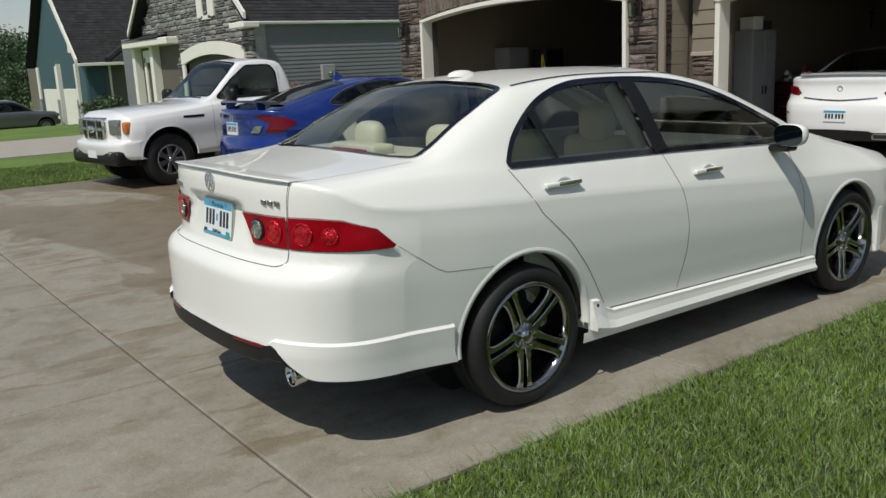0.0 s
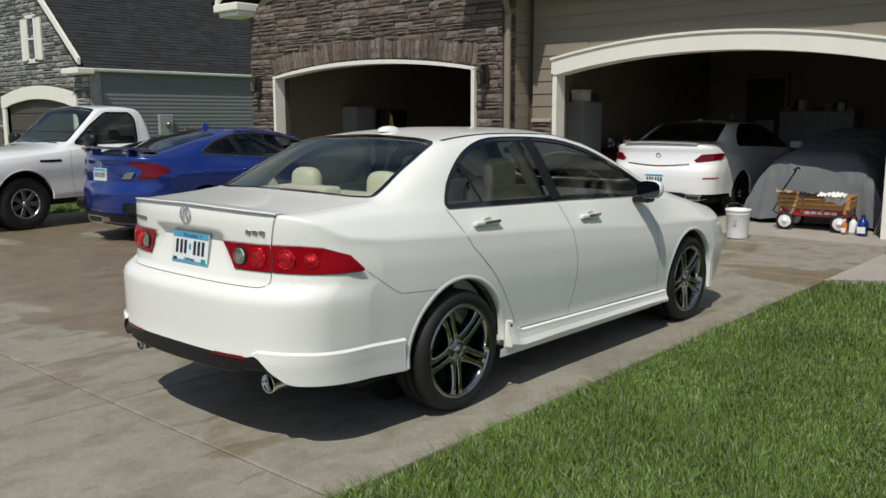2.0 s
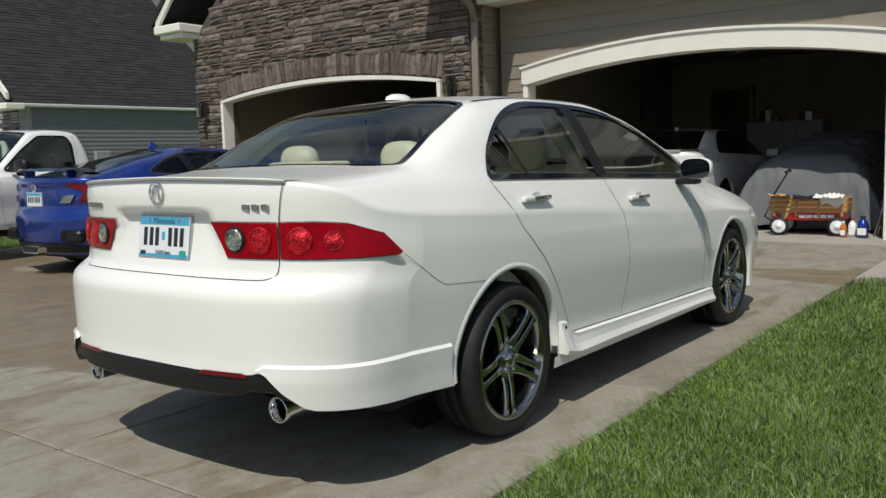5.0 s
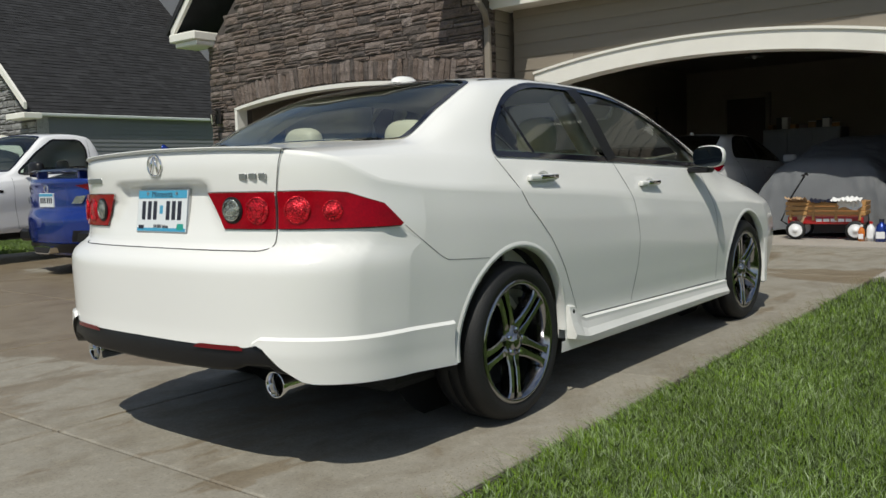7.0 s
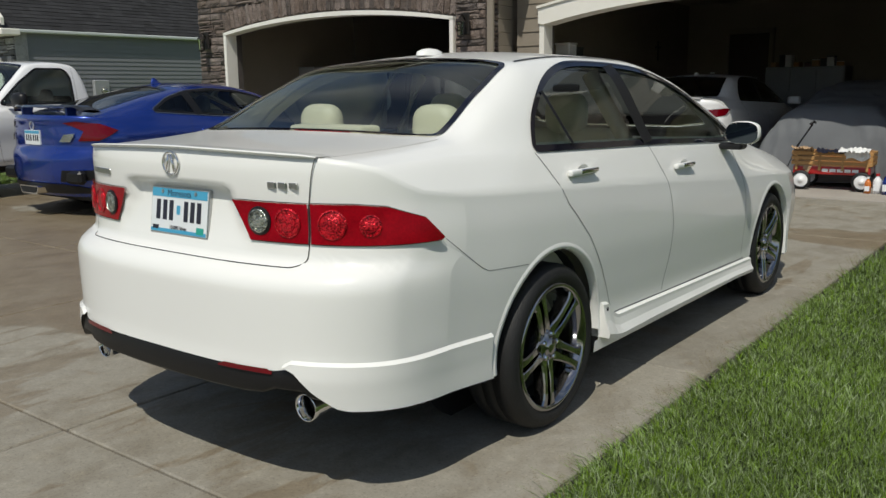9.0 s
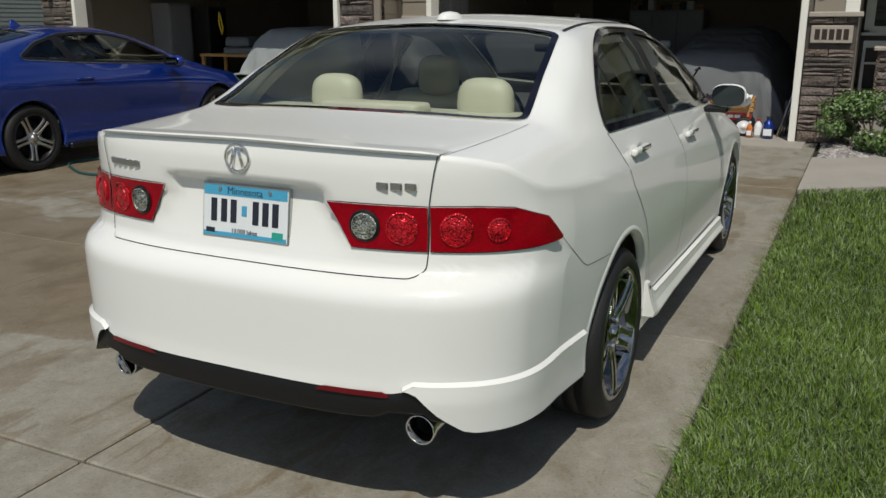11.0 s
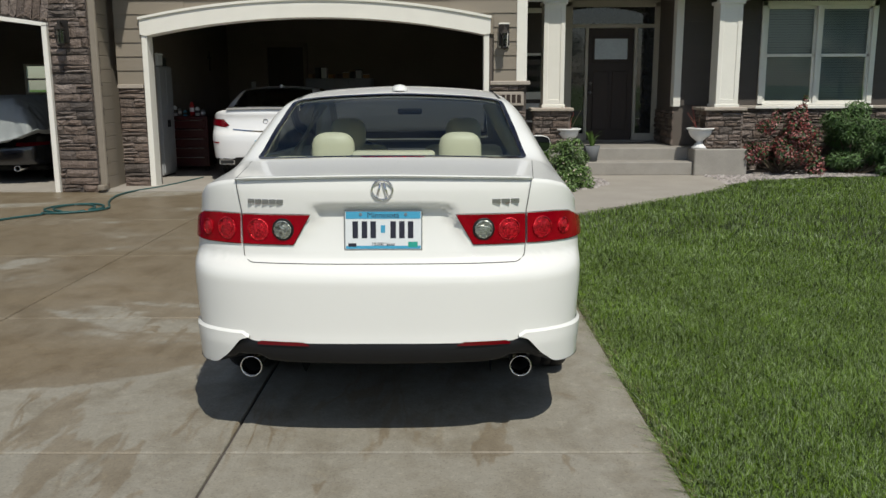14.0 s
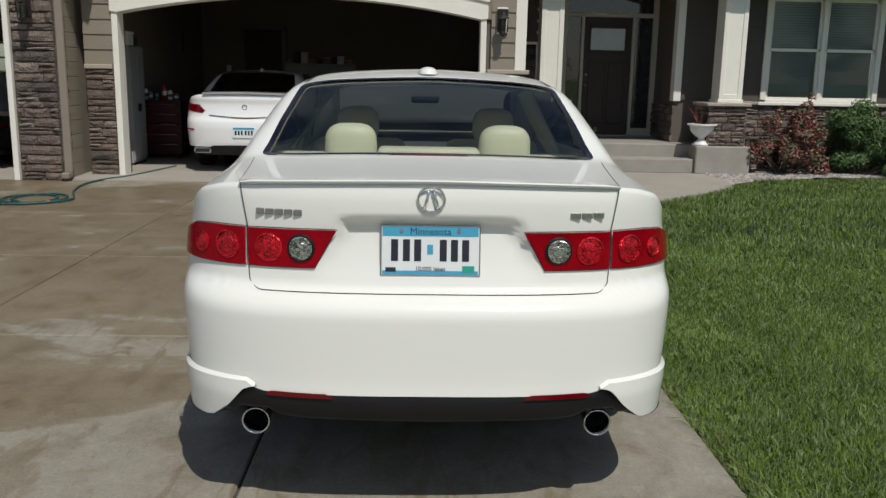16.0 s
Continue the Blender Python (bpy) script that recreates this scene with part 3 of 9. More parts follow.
t1 = door_trim("door_1", G1, arch1, FRONT, 0.065, None, "white painted frame round an open arched garage door")
outer = arch(G1[0] - 0.065, G1[1] + 0.065, 2.325, 2.54)
put("head", mesh("head", *plate_shape([(G1[0] - 0.065, 2.28)] + outer + [(G1[1] + 0.065, 2.28)] + [(x, z - 0.005) for x, z in arch1[::-1]], FRONT - 0.03, FRONT + 0.22)), "white_trim", t1)
t2 = door_trim("door_2", G2, arch2, BACK, 0.075, None, "cream painted frame and arched header of an open garage")
outer = [(-4.155, 2.20), (-4.155, 2.41)] + arch(-4.15, 0.885, 2.41, 2.67)[1:-1] + [(0.89, 2.41), (0.89, 2.20)]
put("header", mesh("header", *plate_shape(outer + [(x, z - 0.005) for x, z in arch2[::-1]], BACK - 0.05, BACK + 0.28)), "white_trim", t2)
crown = [(-4.17, 2.41), (-4.17, 2.445)] + arch(-4.16, 0.895, 2.445, 2.705)[1:-1] + [(0.905, 2.445), (0.905, 2.41)] + arch(-4.16, 0.895, 2.41, 2.67)[1:-1][::-1]
put("crown", mesh("crown", *plate_shape(crown, BACK - 0.075, BACK + 0.05)), "white_trim", t2)

# taupe boards over the garage opening
def head_z(x):
    if x < -4.17 or x > 0.905:
        return 0.0
    return float(np.interp(x, [p[0] for p in outer[2:-2]], [p[1] for p in outer[2:-2]]))


def boards(parent, x0, x1, z0, z1, y, step, mat, cut=None, thick=0.022):
    """Overlapping lap boards, each a solid of its own; cut gives the height below which a board is left away at x."""
    k = 0
    z = z0
    while z < z1 - 0.01:
        top = min(z + step + 0.02, z1)
        xa = x0
        pieces = [(x0, x1)]
        if cut:
            xs_ = np.linspace(x0, x1, 121)
            ok = np.array([cut(x) < z + 0.03 for x in xs_])
            pieces, start = [], None
            for i_, good in enumerate(ok):
                if good and start is None:
                    start = xs_[i_]
                if start is not None and (not good or i_ == 120):
                    if xs_[i_] - start > 0.1:
                        pieces.append((start, xs_[i_]))
                    start = None
        for a, b in pieces:
            verts = [(a, y - thick, z), (b, y - thick, z), (b, y, z), (a, y, z), (a, y - 0.006, top), (b, y - 0.006, top), (b, y + 0.02, top), (a, y + 0.02, top)]
            put("siding_board", mesh("siding_board", verts, [(0, 1, 5, 4), (3, 2, 1, 0), (4, 5, 6, 7), (1, 2, 6, 5), (0, 4, 7, 3)]), mat, parent)
        z += step
        k += 1


boards(wall_mid, -4.53, 1.28, 1.50, 3.5, BACK, 0.198, "siding", head_z)
put("backing", mesh("backing", *plate_shape([(-4.4, 2.2), (-4.4, 3.0), (1.2, 3.0), (1.2, 2.2)] + arch2[::-1], BACK - 0.003, BACK + 0.028)), "siding", wall_mid)
box("corner_board", 1.27, 1.42, BACK - 0.03, BACK + 0.2, 1.52, 3.5, "white_trim", wall_mid, 0.004)
box("stone_cap", -4.53, -4.16, BACK - 0.06, BACK + 0.03, 1.44, 1.50, "cap", wall_mid, 0.008)
box("stone_cap", 0.89, 1.47, BACK - 0.07, BACK + 0.05, 1.47, 1.53, "cap", wall_mid, 0.01)

# eaves and gable trim
eaves = thing("eaves", "cream fascia, soffit and cornice returns under the roof", "eaves", kind="structure")
part("cornice", box_bm(-11.75, -10.95, FRONT - 0.45, FRONT + 0.15, 3.64, 3.80, 0.02), "white_trim", eaves)
part("cornice", box_bm(-11.66, -10.98, FRONT - 0.38, FRONT + 0.15, 3.54, 3.64, 0.02), "white_trim", eaves)
part("cornice", box_bm(-5.30, -4.2, FRONT - 0.45, FRONT + 0.15, 3.64, 3.80, 0.02), "white_trim", eaves)
part("soffit", box_bm(-4.7, 1.9, BACK - 0.42, BACK + 0.1, 3.40, 3.47, 0.0), "white_trim", eaves)
part("fascia", box_bm(-4.7, 1.9, BACK - 0.46, BACK - 0.41, 3.38, 3.60, 0.006), "white_trim", eaves)
for sgn, xc in ((1, -11.72), (-1, -4.12)):
    verts, faces = plate_shape([(xc, 3.72), (xc, 3.92), (-7.92, 7.72), (-7.92, 7.48)], FRONT - 0.42, FRONT - 0.36)
    put("rake_board", mesh("rake_board", verts, faces), "white_trim", eaves)
roof = thing("roof", "charcoal asphalt shingle roof of the house", "roof", kind="structure")
for sgn, xc in ((1, -11.82), (-1, -4.02)):
    put("slope", mesh("slope", *plate_shape([(xc, 3.8), (xc, 3.92), (-7.92, 7.8), (-7.92, 7.62)], FRONT - 0.45, 16.5)), "shingle", roof)
put("slope", mesh("slope", [(-4.7, 7.78, 3.58), (2.1, 7.78, 3.58), (2.1, 14, 6.4), (-4.7, 14, 6.4)], [(0, 1, 2, 3)]), "shingle", roof)

# downspout at the inner corner
spout = thing("downspout", "taupe metal downspout in the corner of the garage fronts", "downspout")
part("pipe", box_bm(-4.645, -4.545, FRONT + 0.03, FRONT + 0.10, 0.10, 3.15, 0.015), "siding", spout)
v, f = tube([(-4.595, FRONT + 0.065, 3.12), (-4.56, FRONT - 0.05, 3.3), (-4.5, FRONT - 0.3, 3.42)], 0.05, 8)
put("elbow", mesh("elbow", v, f, True), "siding", spout)
part("shoe", box_bm(-4.645, -4.545, FRONT - 0.09, FRONT + 0.08, 0.03, 0.11, 0.015), "siding", spout)

# ---- porch ----
porch = thing("porch", "grey concrete porch with two broad steps", "porch", kind="structure")
part("step", box_bm(2.40, 4.30, 9.62, 10.0, 0, 0.225, 0.015), "plinth", porch)
part("landing", box_bm(1.42, 4.5, 9.97, 11.75, 0, 0.43, 0.015), "plinth", porch)
part("side_block", box_bm(4.30, 5.16, 9.55, 10.42, 0, 0.435, 0.015), "plinth", porch)
part("side_block", box_bm(2.02, 2.40, 9.55, 10.0, 0, 0.43, 0.015), "plinth", porch)
part("side_block", box_bm(1.42, 2.02, 9.45, 10.0, 0, 0.43, 0.015), "plinth", porch)
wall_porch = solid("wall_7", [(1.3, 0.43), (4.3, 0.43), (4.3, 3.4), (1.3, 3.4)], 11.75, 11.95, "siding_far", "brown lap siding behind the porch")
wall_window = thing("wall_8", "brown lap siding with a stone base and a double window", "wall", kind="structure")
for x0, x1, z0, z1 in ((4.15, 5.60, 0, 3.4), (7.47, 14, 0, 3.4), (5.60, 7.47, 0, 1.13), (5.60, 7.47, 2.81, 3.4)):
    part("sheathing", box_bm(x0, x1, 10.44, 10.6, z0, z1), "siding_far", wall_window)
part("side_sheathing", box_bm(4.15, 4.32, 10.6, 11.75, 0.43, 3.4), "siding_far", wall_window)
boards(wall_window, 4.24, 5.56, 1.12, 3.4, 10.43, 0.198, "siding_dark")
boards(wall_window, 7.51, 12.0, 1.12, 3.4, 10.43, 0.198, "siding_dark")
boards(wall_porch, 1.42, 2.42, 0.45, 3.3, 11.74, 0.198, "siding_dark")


# ---- cars ----
def curve(*keys):
    """A smooth curve through (at, value) keys that does not overshoot."""
    x, y = np.array([k[0] for k in keys], float), np.array([k[1] for k in keys], float)
    h, d = np.diff(x), np.diff(y) / np.diff(x)
    m = np.zeros(len(x))
    for i in range(1, len(x) - 1):
        if d[i - 1] * d[i] > 0:
            w1, w2 = 2 * h[i] + h[i - 1], h[i] + 2 * h[i - 1]
            m[i] = (w1 + w2) / (w1 / d[i - 1] + w2 / d[i])
    m[0], m[-1] = d[0], d[-1]

    def at(v):
        v = np.clip(np.asarray(v, float), x[0], x[-1])
        i = np.clip(np.searchsorted(x, v) - 1, 0, len(x) - 2)
        t = (v - x[i]) / h[i]
        return ((1 + 2 * t) * (1 - t) ** 2 * y[i] + t * (1 - t) ** 2 * h[i] * m[i] + t * t * (3 - 2 * t) * y[i + 1] + t * t * (t - 1) * h[i] * m[i + 1])
    return at


def inside(px, py, poly):
    """Which points lie in a polygon."""
    hit = np.zeros(np.shape(px), bool)
    j = len(poly) - 1
    for i in range(len(poly)):
        (xi, yi), (xj, yj) = poly[i], poly[j]
        if yi != yj:
            hit ^= ((yi > py) != (yj > py)) & (px < (xj - xi) * (py - yi) / (yj - yi) + xi)
        j = i
    return hit


def rounded(poly, r=0.05, n=5):
    """A polygon with its corners rounded."""
    out = []
    k = len(poly)
    for i in range(k):
        p, a, b = Vector(poly[i]), Vector(poly[i - 1]), Vector(poly[(i + 1) % k])
        rr = min(r, (a - p).length * 0.45, (b - p).length * 0.45)
        p0, p1 = p + (a - p).normalized() * rr, p + (b - p).normalized() * rr
        for t in range(n + 1):
            t /= n
            out.append(tuple((1 - t) ** 2 * p0 + 2 * t * (1 - t) * p + t * t * p1))
    return out


def inset(poly, d):
    """A polygon moved inwards by d (outwards where d is negative)."""
    k, out = len(poly), []
    area = sum(poly[i - 1][0] * poly[i][1] - poly[i][0] * poly[i - 1][1] for i in range(k))
    s = 1 if area > 0 else -1
    for i in range(k):
        p, a, b = Vector(poly[i]), Vector(poly[i - 1]), Vector(poly[(i + 1) % k])
        t = (b - a).normalized()
        out.append((p.x - t.y * d * s, p.y + t.x * d * s))
    return out


def dense(poly, step=0.03):
    out = []
    for i in range(len(poly)):
        a, b = Vector(poly[i]), Vector(poly[(i + 1) % len(poly)])
        n = max(1, int((b - a).length / step))
        out += [tuple(a.lerp(b, t / n)) for t in range(n)]
    return out


def near_outline(p, poly):
    """The point of a closed outline nearest to p, and its distance."""
    a = np.array(poly, float)
    b = np.roll(a, -1, 0)
    d = b - a
    t = np.clip(((np.array(p) - a) * d).sum(1) / np.maximum((d * d).sum(1), 1e-12), 0, 1)
    c = a + d * t[:, None]
    r = np.hypot(*(c - np.array(p)).T)
    i = int(r.argmin())
    return (float(c[i][0]), float(c[i][1])), float(r[i])


class Shell:
    """The outer skin of a car: a stack of plan outlines up to the shoulder and a lofted top over it. y runs forwards from the rear axle."""

    def __init__(self, P):
        self.P = P
        self.Yr, self.Yf = curve(*P["rear"]), curve(*P["front"])
        self.plan, self.side = curve(*P["plan"]), curve(*P["side"])
        self.zsh, self.zb = curve(*P["shoulder"]), curve(*P["bottom"])
        self.K = {k: curve(*P[k]) for k in ("belt_w", "belt_z", "rail_w", "rail_z", "top_z")}
        self.L, self.N = P.get("corner", 0.5), P.get("power", 2.5)
        self.dent = P.get("dent", lambda x, z: 0 * x)

    def W(self, y, z):
        rel = (z - 0.0) / self.zsh(y)
        return self.plan(y) * self.side(rel)

    def bow(self, f):
        return self.L * (1 - np.clip(1 - np.abs(f) ** self.N, 0, 1) ** (1 / self.N))

    def section(self, y, p):
        """Half section: x and z from the shoulder (p = 0) over the belt and rail to the middle (p = 1)."""
        zs = self.zsh(y)
        w0 = self.W(y, zs)
        wr, zr, zt = self.K["rail_w"](y), self.K["rail_z"](y), self.K["top_z"](y)
        xs = [w0, self.K["belt_w"](y), wr, wr * 0.55, 0 * y]
        zz = [zs, self.K["belt_z"](y), zr, zt - (zt - zr) * 0.28, zt]
        knots = [0, 0.14, 0.56, 0.78, 1.0]
        x, z = np.zeros(np.broadcast(y, p).shape), np.zeros(np.broadcast(y, p).shape)
        # slopes at the knots, limited as in curve()
        for vals, out in ((xs, x), (zz, z)):
            d = [(vals[i + 1] - vals[i]) / (knots[i + 1] - knots[i]) for i in range(4)]
            m = [d[0]]
            for i in range(3):
                h0, h1 = knots[i + 1] - knots[i], knots[i + 2] - knots[i + 1]
                w1, w2 = 2 * h1 + h0, h1 + 2 * h0
                good = d[i] * d[i + 1] > 0
                with np.errstate(divide="ignore", invalid="ignore"):
                    m.append(np.where(good, (w1 + w2) / (w1 / np.where(good, d[i], 1) + w2 / np.where(good, d[i + 1], 1)), 0))
            m.append(d[3] if vals is xs else 0 * d[3])
            for i in range(4):
                t = (p - knots[i]) / (knots[i + 1] - knots[i])
                h = knots[i + 1] - knots[i]
                val = (1 + 2 * t) * (1 - t) ** 2 * vals[i] + t * (1 - t) ** 2 * h * m[i] + t * t * (3 - 2 * t) * vals[i + 1] + t * t * (t - 1) * h * m[i + 1]
                sel = (p >= knots[i]) & (p <= knots[i + 1])
                np.copyto(out, np.broadcast_to(val, out.shape), where=np.broadcast_to(sel, out.shape))
        return x, z

    def ends(self, p):
        """y at the rear and front edge of the top for the line p."""
        yr = np.full_like(p, float(self.Yr(9.0)) + self.L * 0.3)
        yf = np.full_like(p, float(self.Yf(9.0)) - self.L * 0.3)
        for _ in range(6):
            for y, sign in ((yr, 1), (yf, -1)):
                x, z = self.section(y, p)
                f = x / np.maximum(self.W(y, self.zsh(y)), 1e-6)
                e = self.Yr(z) if sign > 0 else self.Yf(z)
                y[:] = 0.5 * y + 0.5 * (e + sign * self.bow(np.clip(f, 0, 1)))
        return yr, yf

    def top(self, s, p):
        yr, yf = self.ends(p)
        y = yr[None] + (yf - yr)[None] * s[:, None]
        x, z = self.section(y, np.broadcast_to(p[None], y.shape))
        return x, y, z

    def wall(self, x0, y0, z0, kind, f, z):
        """A point of the side or end wall under an edge point, at height z."""
        if kind == "side":
            yr0, yf0 = self.Yr(z0) + self.L, self.Yf(z0) - self.L
            s = (y0 - yr0) / (yf0 - yr0)
            yr, yf = self.Yr(z) + self.L, self.Yf(z) - self.L
            y = yr + (yf - yr) * s
            return self.W(y, z), y
        if kind == "rear":
            y = self.Yr(z) + self.bow(f)
            x = f * self.W(self.Yr(z) + self.L, z)
            return x, y + self.dent(x, z)
        y = self.Yf(z) - self.bow(f)
        return f * self.W(self.Yf(z) - self.L, z), y

    def rear_y(self, x, z):
        """y of the rear face at x, z."""
        w = self.W(self.Yr(z) + self.L, z)
        return self.Yr(z) + self.bow(np.clip(np.abs(x) / w, 0, 1)) + self.dent(np.abs(x), z)

    def side_x(self, y, z):
        """Half width of the skin at y, z, below the shoulder or on the greenhouse."""
        if z <= self.zsh(y):
            return float(self.W(y, z))
        p = np.linspace(0, 0.6, 61)
        x, zz = self.section(np.full(61, float(y)), p)
        return float(np.interp(z, zz, x))

    def top_z(self, x, y):
        p = np.linspace(0, 1, 81)
        xx, zz = self.section(np.full(81, float(y)), p)
        return float(np.interp(-abs(x), -xx, zz))

    def around(self, a, z):
        """The rear wall as a band: a runs from the middle (0) out round the corner; returns x, y."""
        f = np.sin(np.clip(a, 0, 1) * math.pi / 2) ** (2 / self.N)
        w = self.W(self.Yr(z) + self.L, z)
        return f * w, self.Yr(z) + self.L * (1 - np.cos(np.clip(a, 0, 1) * math.pi / 2) ** (2 / self.N)) + self.dent(f * w, z)

    def mesh(self, holes, arches, ns=150, npp=44, nv=44, snap=None):
        """holes: a test on (x, y, z) arrays that says which faces are left open. arches: (y, z, radius)."""
        P = self.P
        p = np.concatenate([np.linspace(0, 0.14, 7)[:-1], np.linspace(0.14, 0.56, npp // 2)[:-1], np.linspace(0.56, 1, npp // 2)])
        s = np.linspace(0, 1, ns)
        s = s + 0.06 * np.sin(2 * math.pi * s) * -1
        x, y, z = self.top(s, p)
        verts, faces = [], []

        def grid(a, b, c, flip):
            base = len(verts)
            r, q = a.shape
            verts.extend(zip(a.ravel().tolist(), b.ravel().tolist(), c.ravel().tolist()))
            for i in range(r - 1):
                for j in range(q - 1):
                    k = base + i * q + j
                    fc = (k, k + 1, k + q + 1, k + q)
                    faces.append(fc[::-1] if flip else fc)
        for sg in (1, -1):
            grid(sg * x, y, z, sg < 0)
        # the walls under the edge
        vv = np.linspace(0, 1, nv)
        for sg in (1, -1):
            for kind, ex, ey, ez in (("side", x[:, 0], y[:, 0], z[:, 0]), ("rear", x[0], y[0], z[0]), ("front", x[-1], y[-1], z[-1])):
                f = ex / np.maximum(ex.max(), 1e-6) if kind != "side" else None
                zb = self.zb(ey)
                if kind == "rear" and "rear_bottom" in P:
                    zb = P["rear_bottom"](ex)
                Z = zb[None] + (ez - zb)[None] * vv[:, None]
                X, Y = np.zeros_like(Z), np.zeros_like(Z)
                for i in range(nv):
                    X[i], Y[i] = self.wall(ex, ey, ez, kind, f, Z[i])
                # meet the edge of the top skin without a crack
                ease = (vv ** 5)[:, None]
                X, Y = X + (ex - X[-1])[None] * ease, Y + (ey - Y[-1])[None] * ease
                grid(sg * X, Y, Z, (sg > 0) != (kind == "rear"))
        v = np.array(verts)
        fa = np.array(faces)
        cen = v[fa].mean(1)
        keep = ~holes(np.abs(cen[:, 0]), cen[:, 1], cen[:, 2])
        if snap:
            rim_ = set(fa[keep].ravel().tolist()) & set(fa[~keep].ravel().tolist())
            for k in rim_:
                verts[k] = snap(verts[k])
        for ay, az, r in arches:
            keep &= ~((np.hypot(cen[:, 1] - ay, cen[:, 2] - az) < r) & (np.abs(cen[:, 0]) > 0.45) & (cen[:, 2] < az + r + 0.1))
        me = mesh("body", verts, fa[keep].tolist(), True)
        bm = bmesh.new()
        bm.from_mesh(me)
        bmesh.ops.remove_doubles(bm, verts=bm.verts, dist=0.0008)
        bmesh.ops.delete(bm, geom=[q for q in bm.verts if not q.link_faces], context="VERTS")
        bmesh.ops.recalc_face_normals(bm, faces=bm.faces)
        bm.to_mesh(me)
        bm.free()
        me.polygons.foreach_set("use_smooth", [True] * len(me.polygons))
        return me


def band(points, width, lift=0.0, normal=None):
    """A narrow ribbon along points that lies on a skin; normal gives its outward way at each point."""
    verts, faces = [], []
    pts = [Vector(p) for p in points]
    for i, p in enumerate(pts):
        d = (pts[min(i + 1, len(pts) - 1)] - pts[max(i - 1, 0)]).normalized()
        n = normal(p).normalized() if callable(normal) else Vector(normal).normalized()
        c = d.cross(n).normalized()
        verts += [p + n * lift - c * width / 2, p + n * lift + c * width / 2]
        if i:
            k = 2 * i
            faces.append((k - 2, k - 1, k + 1, k))
    return verts, faces


def fill_outline(poly, lift_fn, step=0.03, face_to=None):
    """A curved sheet over a polygon in two coordinates, lifted to 3D by lift_fn."""
    bm = bmesh.new()
    vs = [bm.verts.new((a, b, 0)) for a, b in poly]
    bm.faces.new(vs)
    lo = np.min(poly, 0)
    hi = np.max(poly, 0)
    for ax in (0, 1):
        n = max(1, int((hi[ax] - lo[ax]) / step))
        for k in range(1, n):
            c = [0, 0, 0]
            c[ax] = lo[ax] + (hi[ax] - lo[ax]) * k / n
            nn = [0, 0, 0]
            nn[ax] = 1
            bmesh.ops.bisect_plane(bm, geom=bm.verts[:] + bm.edges[:] + bm.faces[:], plane_co=c, plane_no=nn)
    for v in bm.verts:
        v.co = Vector(lift_fn(v.co.x, v.co.y))
    if face_to is not None:
        bm.normal_update()
        if sum((f.normal * f.calc_area() for f in bm.faces), Vector()).dot(Vector(face_to)) < 0:
            bmesh.ops.reverse_faces(bm, faces=bm.faces[:])
    return bm


def ring_mesh(outer_p, inner_p, lift_fn):
    n = len(outer_p)
    verts = [lift_fn(a, b) for a, b in outer_p] + [lift_fn(a, b) for a, b in inner_p]
    return verts, [(i, (i + 1) % n, (i + 1) % n + n, i + n) for i in range(n)]


